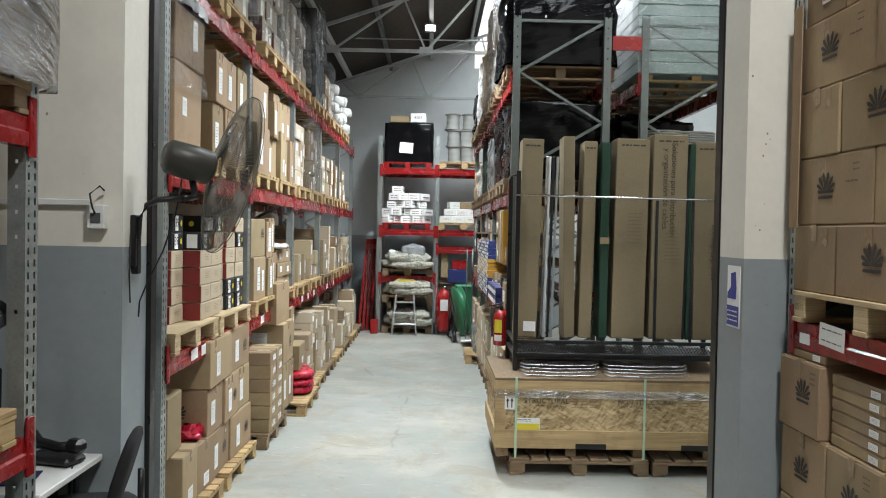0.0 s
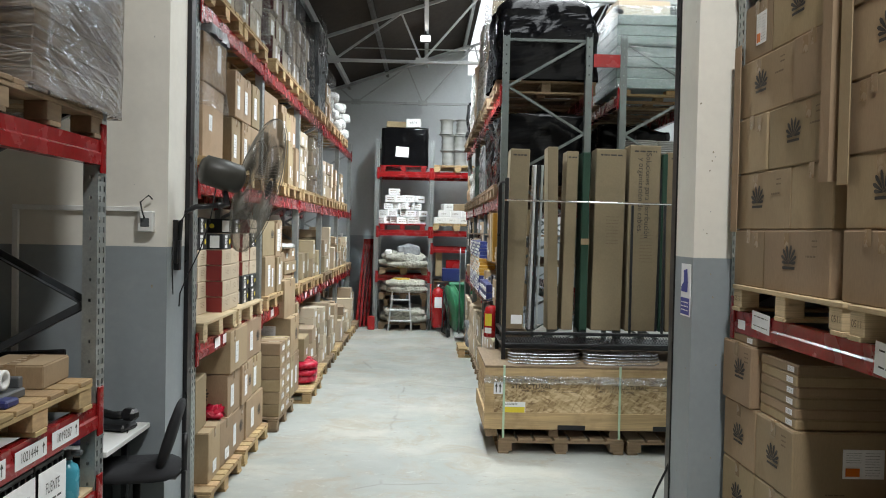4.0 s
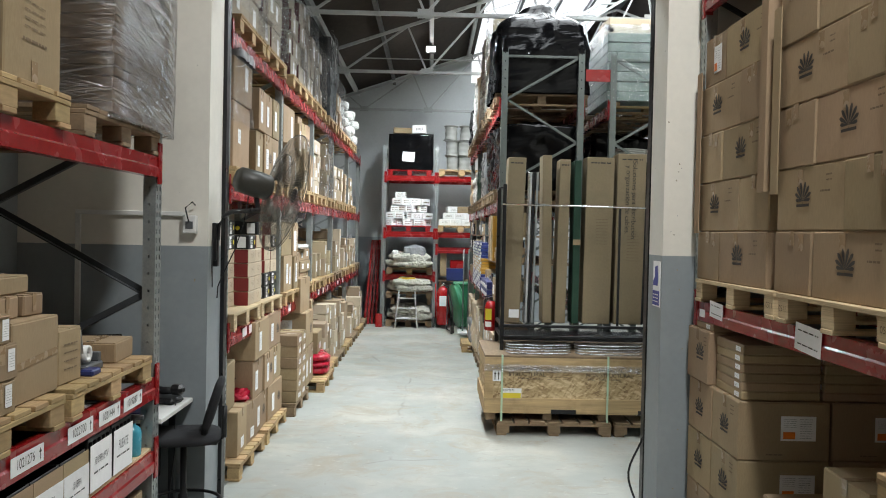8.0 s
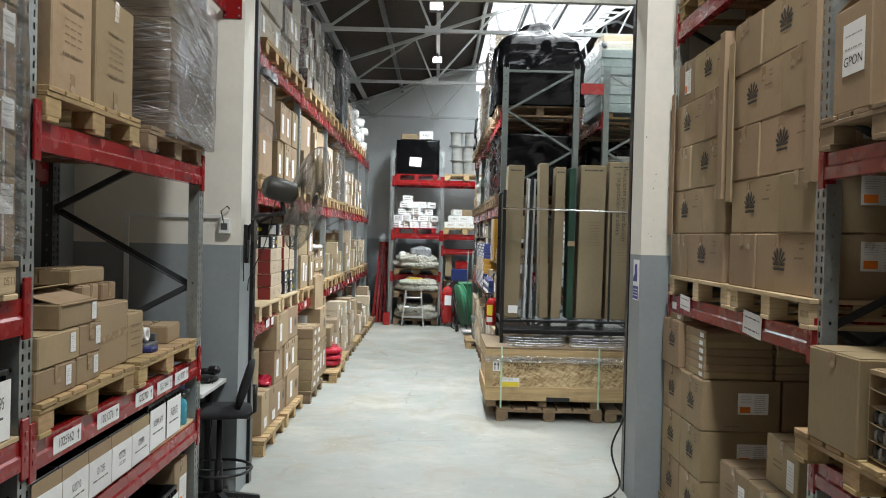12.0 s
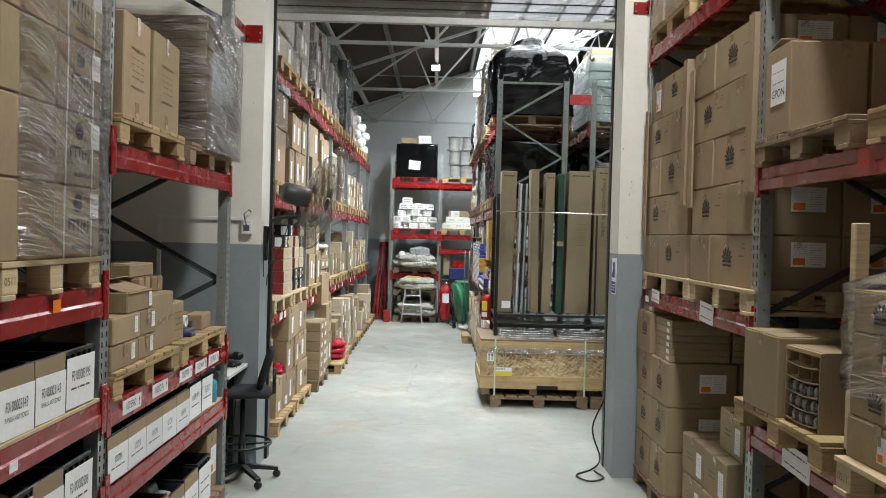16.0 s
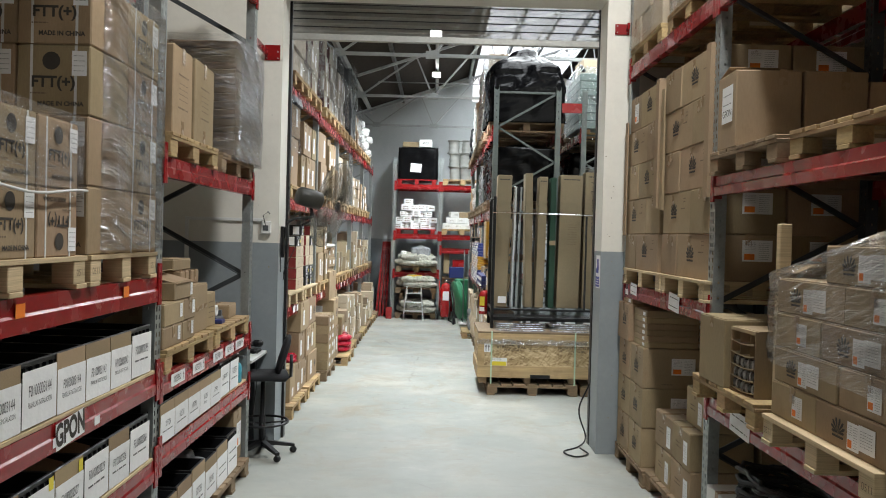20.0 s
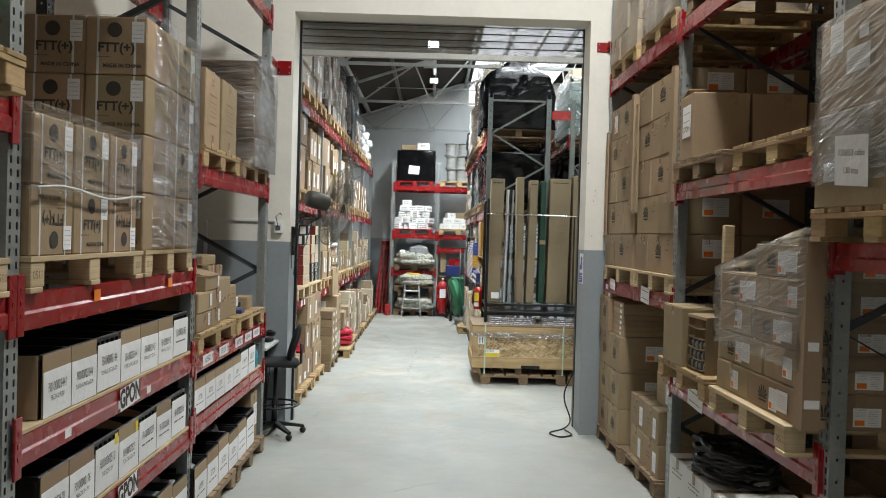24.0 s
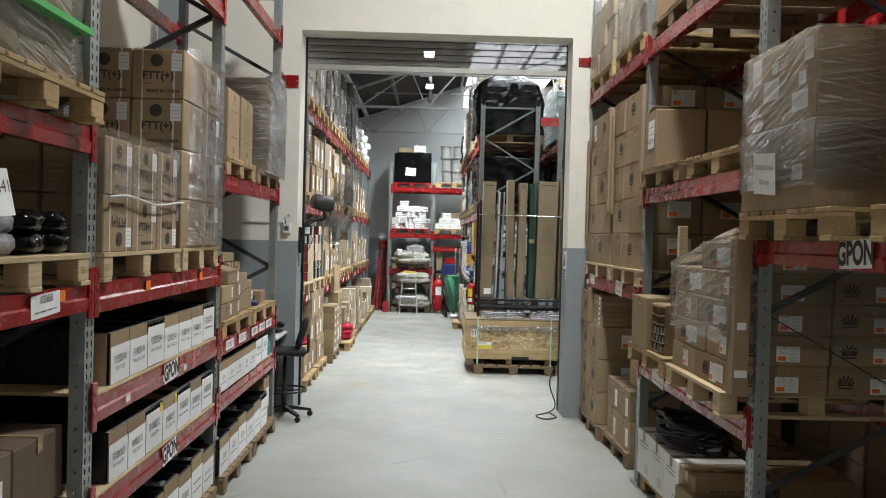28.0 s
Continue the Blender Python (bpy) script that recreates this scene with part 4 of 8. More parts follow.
for ty in (8.9, 12.6, 16.9):
    truss(ty)
pur = thing("roof_purlins", "dark steel purlins under the roof sheets", "purlin", kind="structure")
for i in range(9):
    x = XL + 0.4 + i * 0.85
    part("purlin", S().span((x - 0.03, Y0, roof_z(x) - 0.15), (x + 0.03, YF, roof_z(x) - 0.03)), TRUSS if i in (1, 4) else DARKSTEEL, pur)
part("tie_rod", tube_of([(-2.9, 14.6, 5.5), (7.4, 14.6, 5.5)], 0.012), TRUSS, pur)
part("tie_beam", bar(S(), (0.02, Y0, 5.75), (0.02, YF, 5.75), 0.06), TRUSS, pur)
for i in range(9):
    f = i / 8
    xa, za = 2.25 + 1.15 * f, 5.55 + 0.75 * f
    part("lattice_rung", bar(S(), (xa, 12.0, za), (xa + 0.28, 12.0, za), 0.03), TRUSS, pur)
for dx in (0.0, 0.28):
    part("lattice_chord", bar(S(), (2.25 + dx, 12.0, 5.55), (3.4 + dx, 12.0, 6.3), 0.04), TRUSS, pur)
part("lattice_post", bar(S(), (1.35, 16.9, 4.82), (1.35, 16.9, 7.0), 0.06), TRUSS, pur)


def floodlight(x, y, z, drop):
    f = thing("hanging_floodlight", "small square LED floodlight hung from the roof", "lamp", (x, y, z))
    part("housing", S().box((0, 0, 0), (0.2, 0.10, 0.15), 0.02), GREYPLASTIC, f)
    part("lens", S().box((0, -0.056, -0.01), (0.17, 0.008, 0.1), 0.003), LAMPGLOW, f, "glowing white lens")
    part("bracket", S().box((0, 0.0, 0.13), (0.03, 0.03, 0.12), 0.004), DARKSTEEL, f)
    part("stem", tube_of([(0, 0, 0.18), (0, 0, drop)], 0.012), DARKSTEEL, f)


floodlight(0.0, 14.24, 5.62, 0.5)
floodlight(0.0, 8.95, 5.19, 0.7)
# This one is unseen, added above the opening to brighten the hall.
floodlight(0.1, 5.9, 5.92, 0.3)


def highbay(x, y, z, top, watts, beam=180):
    f = thing("high_bay_lamp", "round high-bay lamp hung from the ceiling", "lamp", (x, y, z))
    part("reflector", soft(S().ring([(0.10, 0.25), (0.14, 0.18), (0.27, 0.0), (0.275, 0.005), (0.15, 0.19), (0.11, 0.27)], 24)), ALU, f)
    part("lens", S().ring([(0.0, 0.03), (0.25, 0.03), (0.25, 0.035), (0.0, 0.036)], 24), LAMPGLOW, f, "glowing white lens")
    part("stem", tube_of([(0, 0, 0.26), (0, 0, top - z)], 0.01), DARKSTEEL, f)
    lamp_light(x, y, z - 0.02, watts, 0.6, beam)


for hx, hy, hz, hw, hb in ((1.25, 0.5, 7.0, 0.565, 180), (0.7, -7.6, 9.5, 0.2, 180)):
    highbay(hx, hy, hz, HA, LAMP_A * hw, hb)
# The light at y 5.9 belongs to the added, unseen floodlight.
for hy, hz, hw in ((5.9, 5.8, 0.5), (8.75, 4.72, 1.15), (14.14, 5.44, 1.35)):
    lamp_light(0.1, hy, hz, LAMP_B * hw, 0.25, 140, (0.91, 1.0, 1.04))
skylight_lamp((SX0 + SX1) / 2, 11.0, roof_z((SX0 + SX1) / 2) - 0.12, 2.9, 10.5, SKY_W, math.degrees(math.atan(SL)) * -1)

# roller shutter, half rolled up behind the lintel, and its guides
sh = thing("roller_shutter", "ribbed grey steel roller shutter, rolled up behind the lintel", "shutter", kind="structure")
for i in range(9):
    z = 4.02 + i * 0.075
    part("slat", S().raw([(OL - 0.03, WY + WT + 0.05, z), (OR + 0.03, WY + WT + 0.05, z), (OR + 0.03, WY + WT + 0.025, z + 0.03), (OL - 0.03, WY + WT + 0.025, z + 0.03),
                          (OL - 0.03, WY + WT + 0.05, z + 0.072), (OR + 0.03, WY + WT + 0.05, z + 0.072)], [(0, 1, 2, 3), (3, 2, 5, 4), (0, 3, 4), (1, 5, 2)]), SHUTTER_PERF if i < 6 else SHUTTER, sh)
    part("slat_joint", S().span((OL - 0.03, WY + WT + 0.045, z - 0.006), (OR + 0.03, WY + WT + 0.055, z + 0.004)), BLACKSTEEL, sh, "dark slat joint")
part("bottom_rail", S().span((OL - 0.03, WY + WT + 0.02, 3.955), (OR + 0.03, WY + WT + 0.07, 4.02), 0.006), SHUTTER, sh)
for x0, x1 in ((OL - 0.04, OL + 0.025), (OR - 0.008, OR + 0.04)):
    part("guide_rail", S().span((x0, WY + WT + 0.004, 0), (x1, WY + WT + 0.09, 4.75), 0.004), BLACKSTEEL, sh, "black steel shutter guide")


# ---- pallet racks ----
def upright_mesh(h, w=0.1, d=0.07):
    """A perforated upright, its face in the yz plane looking along +x, base centre at the origin."""
    def make():
        s = S()
        ycols = [-w / 2, -w / 2 + 0.018, -w / 2 + 0.032, w / 2 - 0.032, w / 2 - 0.018, w / 2]
        rows = int(h / 0.05)
        for i in range(rows):
            z0, z1, z2 = i * 0.05, i * 0.05 + 0.022, (i + 1) * 0.05
            for za, zb, hole in ((z0, z1, False), (z1, z2, True)):
                for c in range(5):
                    if hole and c in (1, 3):
                        continue
                    y0, y1 = ycols[c], ycols[c + 1]
                    s.raw([(d / 2, y0, za), (d / 2, y1, za), (d / 2, y1, zb), (d / 2, y0, zb)], [(0, 1, 2, 3)])
        top = rows * 0.05
        xcols = [-d / 2, -0.006, 0.006, d / 2]
        for y in (-w / 2, w / 2):
            for i in range(rows // 2):
                z0, z1, z2 = i * 0.1, i * 0.1 + 0.085, (i + 1) * 0.1
                for za, zb, hole in ((z0, z1, False), (z1, z2, True)):
                    for c in range(3):
                        if hole and c == 1:
                            continue
                        s.raw([(xcols[c], y, za), (xcols[c + 1], y, za), (xcols[c + 1], y, zb), (xcols[c], y, zb)], [(0, 1, 2, 3)])
        for y in (-1, 1):
            s.span((-d / 2 - 0.002, y * w / 2 - (0.02 if y > 0 else 0), 0), (-d / 2, y * w / 2 + (0.02 if y < 0 else 0), top))
        s.box((0, 0, 0.004), (d + 0.05, w + 0.05, 0.008))
        return s.mesh("upright")
    return cached(("upright", h, w, d), make)


def beam_mesh(length, h=0.12):
    """A stepped box beam along y, its top at z = 0 and its aisle face looking along +x."""
    def make():
        prof = [(0.0, 0.0), (-0.045, 0.0), (-0.045, -h), (0.008, -h), (0.008, -h * 0.55), (0.0, -h * 0.47)]
        vs = [(x, y, z) for y in (-length / 2, length / 2) for x, z in prof]
        n = len(prof)
        fs = [(i, (i + 1) % n, n + (i + 1) % n, n + i) for i in range(n)] + [tuple(range(n)), tuple(range(n, 2 * n))]
        return S().raw(vs, fs).mesh("beam")
    return cached(("beam", round(length, 3), h), make)


def connector_mesh():
    def make():
        s = S().box((0.006, 0, -0.08), (0.012, 0.055, 0.24), 0.003)
        s.box((-0.02, 0.03, -0.08), (0.05, 0.006, 0.2))
        for z in (-0.02, -0.07, -0.12):
            s.box((0.013, 0, z), (0.004, 0.018, 0.018), 0.001)
        return s.mesh("connector")
    return cached("connector", make)


def rack(label, face, depth, sgn, ys, height, beams, rear=DARKSTEEL, brace=DARKSTEEL, front=GALV, w=0.1, first_brace=0.165, pitch=0.497, bw=0.035):
    """A pallet rack along y: aisle face at x = face, the aisle on the side sgn; beams: (bay, top height[, beam height])."""
    r = thing("pallet_rack", label, "rack")
    flip = pose(0, 0, 0, 0, 0, 0 if sgn > 0 else 180)
    um = upright_mesh(height, w)
    made = {}
    for y in ys:
        part("upright", um, front, r, "", Matrix.Translation((face - sgn * 0.04, y, 0)) @ flip)
        part("rear_upright", um, rear, r, "dark painted steel upright" if rear is DARKSTEEL else "", Matrix.Translation((face - sgn * (depth - 0.04), y, 0)) @ flip)
        z, k = first_brace, 0
        xa, xb = face - sgn * 0.07, face - sgn * (depth - 0.07)
        while z + pitch + 0.08 < height:
            a, b = ((xa, y, z), (xb, y, z + pitch)) if k % 2 else ((xb, y, z), (xa, y, z + pitch))
            part("brace", bar(S(), a, b, bw), brace, r)
            z += pitch
            k += 1
        part("brace", bar(S(), (xa, y, height - 0.15), (xb, y, height - 0.15), bw), brace, r)
    for bm_ in beams:
        i, z = bm_[0], bm_[1]
        h = bm_[2] if len(bm_) > 2 else 0.12
        y0, y1 = ys[i] + w / 2, ys[i + 1] - w / 2
        for side in (0, 1):
            x = face + sgn * 0.004 if side == 0 else face - sgn * (depth - 0.0)
            s2 = sgn if side == 0 else -sgn
            rot = pose(0, 0, 0, 0, 0, 0 if s2 > 0 else 180)
            b = part("beam", beam_mesh(y1 - y0, h), RED, r, "red painted steel beam", Matrix.Translation((x, (y0 + y1) / 2, z)) @ rot)
            for e in (-1, 1):
                part("beam_connector", connector_mesh(), RED, b, "", Matrix.Translation((0.0, e * (y1 - y0) / 2 + e * 0.02, 0.04)) @ pose(0, 0, 0, 0, 0, 0) )
            if side == 0:
                made[i, z] = b
    return r, made


def beam_label(b, y, w, h, words, sgn_len, dz=-0.06, tilt=0.0, bold=False, extra=None):
    """A label on a beam's face, y metres along it from its middle."""
    m = Matrix.Translation((0.0095, y, dz)) @ FACES["+x"].to_4x4() @ pose(0, 0, 0, 0, 0, tilt)
    part("label", card_mesh(w, h), PAPER if not extra else extra, b, "white paper label", m)
    if words:
        lines = words.split("|")
        lh = h / len(lines)
        for i, tx in enumerate(lines):
            sz = min(lh * (0.85 if bold else 0.72), w * 1.6 / len(tx))
            me = bars_mesh(w * 0.78, lh * 0.26, 1, 5) if tx.startswith("#") else text_mesh(tx, sz, bold=0.004 if bold else 0.0)
            part("print", me, INK, b, "printed words", m @ Matrix.Translation((0, h / 2 - lh * (i + 0.5), 0.0015)) @ Matrix.Diagonal((1, 1.35, 1, 1)))


def arrow_mesh(h):
    return cached(("arrow", h), lambda: S().raw([(-h * 0.06, -h / 2, 0), (h * 0.06, -h / 2, 0), (h * 0.06, h * 0.1, 0), (h * 0.24, h * 0.1, 0), (0, h / 2, 0), (-h * 0.24, h * 0.1, 0), (-h * 0.06, h * 0.1, 0)], [(0, 1, 2, 3, 4, 5, 6)]).mesh("arrow"))


LY = (-3.5, -1.23, 1.07, 3.36)
LF = -1.51
rackL, LB = rack("tall pallet rack with red beams and grey perforated uprights", LF, 1.06, 1, LY, 4.6,
                 [(0, 1.77), (0, 2.5), (1, 0.72), (1, 1.22), (1, 1.77, 0.14), (1, 3.74), (2, 0.76), (2, 1.19), (2, 2.47), (2, 4.1)])
RY = (-3.05, -0.69, 1.63, 3.965)
RF = 1.86
rackR, RB = rack("tall pallet rack with red beams along the aisle's east side", RF, 1.06, -1, RY, 4.75,
                 [(0, 2.06), (0, 3.67), (1, 1.065), (1, 2.47), (1, 3.67), (2, 1.65), (2, 3.67)])
rackRR, _ = rack("second pallet rack standing back to back behind the first", RF + 2.3, 1.06, 1, RY, 4.75,
                 [(0, 0.98), (0, 2.06), (0, 3.67), (1, 0.98), (1, 2.47), (1, 3.67), (2, 1.65), (2, 3.67)])
BY = (5.1, 7.36, 9.66, 11.9, 14.25, 16.6)
BF = -1.55
rackB, BB = rack("long pallet rack with three loaded levels in the far hall", BF, 1.06, 1, BY, 3.9,
                 [(i, z) for i in range(5) for z in (1.22, 2.42, 3.67)], rear=GALV, brace=GALV)
CY = (8.1, 10.4, 12.7, 15.0)
rackC, CB = rack("tall pallet rack with wrapped loads in the far hall", 0.87, 0.98, -1, CY, 4.3,
                 [(i, z) for i in range(3) for z in (1.25, 2.45, 3.6)], rear=GREENSTEEL, brace=GREENSTEEL, front=GREENSTEEL, w=0.088, bw=0.026)
rackC2, _ = rack("second tall pallet rack joined back to back by red spacers", 3.13, 0.98, 1, CY, 4.3,
                 [(i, z) for i in range(3) for z in (1.25, 2.45, 3.6)], rear=GREENSTEEL, brace=GREENSTEEL, front=GREENSTEEL, w=0.088, bw=0.026)
part("spacer", S().span((1.86, 8.06, 3.88), (2.15, 8.075, 4.02)), RED, rackC, "red steel spacer plate")

# the far rack stands across the end wall: built along y and turned
rackF, FB = rack("pallet rack across the end wall with sacks and wrapped loads", 0, 1.0, 1, (-0.9, 0.24, 1.38), 3.95,
                 [(0, 1.14), (0, 2.08), (0, 3.3), (1, 1.74), (1, 2.08), (1, 3.3)], rear=GALV, brace=GALV, w=0.09)
rackF.matrix_basis = Matrix.Translation((-0.06, 16.12, 0)) @ pose(0, 0, 0, 0, 0, -90)

# wall ties: short red brackets from the last frames to the cross wall
for x0, x1, ya_, z in ((-1.585, -1.44, 3.4, 3.665), (1.725, 1.86, 3.99, 4.0)):
    t = thing("rack_wall_tie", "red steel tie bracket bolted to the wall", "bracket")
    xm = x0 + 0.02 if x0 < 0 else x1 - 0.02
    part("arm", S().span((xm - 0.01, ya_, z + 0.04), (xm + 0.01, WY - 0.012, z + 0.1)), RED, t)
    part("plate", S().span((x0, WY - 0.012, z), (x1, WY - 0.001, z + (0.145 if x0 < 0 else 0.1)), 0.002), RED, t)
    for u in (0.02, x1 - x0 - 0.02):
        for v in (0.02, 0.08):
            part("bolt", S().ring([(0.0, 0), (0.007, 0), (0.007, 0.006), (0.0, 0.006)], 6), GALV, t, "", pose(x0 + u, WY - 0.012, z + v, 90, 0, 0))

# labels on beams
for y, w_ in ((1.42, "1025962"), (1.85, "1021276"), (2.33, "1022700"), (2.66, "1021444"), (2.97, "1019287")):
    beam_label(LB[2, 1.19], y - 2.215 - 0.02, 0.26, 0.075, w_ + "   ", 0, -0.06)
    part("print", arrow_mesh(0.05), INK, LB[2, 1.19], "printed arrow", Matrix.Translation((0.011, y - 2.215 + 0.08, -0.06)) @ FACES["+x"].to_4x4())
beam_label(LB[1, 1.22], 0.02, 0.27, 0.115, "GPON", 0, -0.055, 4, True)
beam_label(LB[1, 0.72], 0.02, 0.27, 0.115, "GPON", 0, -0.055, 4, True)
for y in (-0.55, 0.1, 0.55):
    beam_label(LB[1, 1.22], y * 0.9 - 0.2, 0.06, 0.04, "", 0, -0.08)
for y in (-0.42, 0.62):
    beam_label(LB[1, 1.77], y, 0.07, 0.055, "", 0, -0.05, 0, False, ORANGE)
beam_label(LB[0, 1.77], 0.66, 0.25, 0.095, "1025650|##", 0, -0.055, 3)
beam_label(LB[0, 1.77], 0.81, 0.05, 0.05, "", 0, -0.03, 0, False, ORANGE)
beam_label(RB[2, 1.65], 0.45, 0.26, 0.13, "######|#######", 0, -0.05, -4)
beam_label(RB[2, 1.65], -0.75, 0.22, 0.1, "####|######", 0, -0.03, -3)
beam_label(RB[2, 1.65], -1.0, 0.1, 0.05, "", 0, -0.07, 0)
beam_label(RB[1, 1.065], -0.55, 0.3, 0.13, "######|#####", 0, -0.06, -3)
beam_label(RB[0, 2.06], -0.134, 0.25, 0.12, "GPON", 0, -0.05, 3, True)
for i, ys_ in ((0, (-0.55, -0.3, 0.25, 0.5)), (1, (-0.6, 0.1, 0.5)), (2, (-0.5, 0.0, 0.5)), (3, (-0.4, 0.4))):
    for y in ys_:
        beam_label(BB[i, 1.22], y, 0.16, 0.075, "", 0, -0.06, 2)

# ---- stacks of cartons ----
def pile(xf, sgn, y0, y1, z, rows, hs, cols, depth=1.0, deep=2, marks="fan", material=None, label="plain brown cardboard box, taped shut", gap=0.006, ragged=0.0, seed=1, group="", inset=0.0):
    """Layers of cartons on a footprint: aisle face at xf (aisle on side sgn), from y0 to y1, rows layers of height hs."""
    r = random.Random(seed)
    fa = "+x" if sgn > 0 else "-x"
    zz = z
    for k in range(rows):
        n = cols if not isinstance(cols, (list, tuple)) else cols[k % len(cols)]
        h = hs if not isinstance(hs, (list, tuple)) else hs[k % len(hs)]
        cw = (y1 - y0) / n
        for i in range(n):
            if k == rows - 1 and ragged and r.random() < ragged:
                continue
            for q in range(deep):
                w = depth / deep
                if q > 0 and k < rows - 1 and 0 < i < n:
                    continue
                m = []
                if q == 0:
                    if marks == "fan":
                        m.append(("fan", fa, r.uniform(-0.05, 0.08) * cw, 0.0, min(0.3 * cw, 0.35 * h) * 0.9))
                        if r.random() < 0.6:
                            m.append(("bars", fa, -cw * 0.3, h * 0.22, (0.1 * cw + 0.03, 0.25 * h), 3))
                    elif marks == "label":
                        m.append(("label", fa, r.uniform(-0.2, 0.2) * cw, r.uniform(-0.15, 0.1) * h, (min(0.35 * cw, 0.12), min(0.42 * h, 0.15))))
                    elif marks == "both":
                        m.append(("label", fa, -0.15 * cw, -0.05 * h, (min(0.3 * cw, 0.11), min(0.5 * h, 0.2))))
                        if r.random() < 0.4:
                            m.append(("fan", fa, 0.25 * cw, 0.0, min(0.3 * cw, 0.3 * h)))
                    elif marks == "text":
                        m.append(("bars", fa, 0, -0.05 * h, (0.5 * cw, 0.35 * h), 4))
                    if i == 0 and marks in ("fan", "both"):
                        m.append(("fan", "-y", r.uniform(-0.1, 0.1) * w, 0.02, min(0.3 * w, 0.35 * h)))
                    if marks in ("fan", "both") and r.random() < 0.5:
                        m.append(("tape", fa, cw * r.choice((-0.28, 0.3)), h * 0.36, (0.05, h * 0.26)))
                if i == 0 and marks == "orange":
                    m.append(("label", "-y", r.uniform(-0.1, 0.15) * w, 0.02, (0.18, 0.13), "orange"))
                if q == 0 and marks == "orange":
                    m.append(("fan", fa, 0.1 * cw, 0, 0.3 * h))
                x = xf - sgn * (w * (q + 0.5) + r.uniform(0, 0.03) + inset * k)
                was = MANY["on"]
                MANY["on"] = was or q > 0
                carton(x, y0 + cw * (i + 0.5), zz, w - gap, cw - gap, h - 0.004 - r.uniform(0, 0.004), r.uniform(-2, 2), m, material, label, tape=(k == rows - 1 or r.random() < 0.3), group=group)
                MANY["on"] = was
        zz += h
    return zz


def corner_post(x, y, z, h, sx, sy):
    """A cardboard angle that guards the edge of a stack; it opens towards (sx, sy)."""
    s = S()
    s.span((min(0, 0.085 * sx), min(0, 0.005 * sy), 0), (max(0, 0.085 * sx), max(0, 0.005 * sy), h))
    s.span((min(0, 0.005 * sx), min(0.005 * sy, 0.085 * sy), 0), (max(0, 0.005 * sx), max(0.005 * sy, 0.085 * sy), h))
    return solid("edge_protector", s, CARD, "brown cardboard edge protector along a stack", "edge protector", (x, y, z))


def crate(x, y, z, w, d, h, front, words, sgn=1, fill=None, rim=True, side=False):
    """An open black stacking crate; front: its aisle side covered by cardboard (or bare), with a paper label."""
    c = thing("storage_crate", "open black plastic crate with a %s front and a paper label" % ("cardboard" if front else "black"), "crate", (x, y, z), "crates on the racks")
    t = 0.008
    for s_, nm in ((S().span((-w / 2, -d / 2, 0), (w / 2, d / 2, t)), "base"),
                   (S().span((-w / 2, -d / 2, t), (-w / 2 + t, d / 2, h), 0.002), "side_panel"), (S().span((w / 2 - t, -d / 2, t), (w / 2, d / 2, h), 0.002), "side_panel"),
                   (S().span((-w / 2 + t, -d / 2, t), (w / 2 - t, -d / 2 + t, h), 0.002), "side_panel"), (S().span((-w / 2 + t, d / 2 - t, t), (w / 2 - t, d / 2, h), 0.002), "side_panel")):
        part(nm, s_, BLACKPLASTIC, c)
    if rim:
        s = S()
        for a in (-1, 1):
            s.span((-w / 2 - 0.008, a * (d / 2) - 0.006, h - 0.022), (w / 2 + 0.008, a * (d / 2) + 0.006, h), 0.003)
            s.span((a * (w / 2) - 0.008, -d / 2, h - 0.022), (a * (w / 2) + 0.008, d / 2, h), 0.003)
        for i in range(0 if front else 5):
            y_ = -d / 2 + d * (i + 0.5) / 5
            s.span((sgn * (w / 2) - 0.006, y_ - 0.004, h - 0.06), (sgn * (w / 2) + 0.012 * sgn + 0.004, y_ + 0.004, h - 0.02))
        part("rim", s, BLACKPLASTIC, c)
    face = "+x" if sgn > 0 else "-x"
    dims = (w + 0.02, d, h)
    if front:
        part("card_front", card_mesh(d * 1.0, h * 0.98, 0.004), CARD, c, "cut cardboard sheet", on_face(face, dims, 0, 0, 0.003))
    if side:
        part("card_side", card_mesh(w * 0.34, h * 0.98, 0.004), CARD, c, "cut cardboard sheet", on_face("-y", (w, d + 0.02, h), w * 0.33, 0, 0.003))
    if words is not None:
        lw, lh = d * 0.995, h * (0.72 if front else 0.84)
        lab = part("label", card_mesh(lw, lh), PAPER, c, "white paper label", on_face(face, dims, 0.0, -h * (0.125 if front else 0.05), 0.008, random.Random(words).uniform(-1.2, 1.2)))
        ls = words.split("|")
        for i, tx in enumerate(ls):
            sz = min(lh * (0.16 if not i else 0.085), lw * (1.35 if not i else 1.25) / max(len(tx), 1))
            me = bars_mesh(lw * 0.7, lh * 0.07, 1, len(tx)) if tx.startswith("#") else text_mesh(tx, sz)
            part("print", me, INK_SOFT, lab, "printed words", Matrix.Translation((0, lh * (0.12 - 0.24 * i), 0.0015)) @ Matrix.Diagonal((1, 1.9, 1, 1)))
    if fill == "bags":
        for k in range(3):
            part("plastic_bag", pillow(w * 0.5, d * 0.6, 0.12, k + len(words or "")), GREYWRAP, c, "crumpled clear bag of parts", (w * (0.22 - 0.2 * k), 0, h * 0.55 + 0.04 * k))
    elif fill == "card":
        part("loose_card", S().box((0, 0, 0), (w * 0.6, d * 0.7, 0.01)), CARD, c, "folded cardboard", pose(w * 0.1, 0, h * 0.97, 8, 14, 5))
    return c


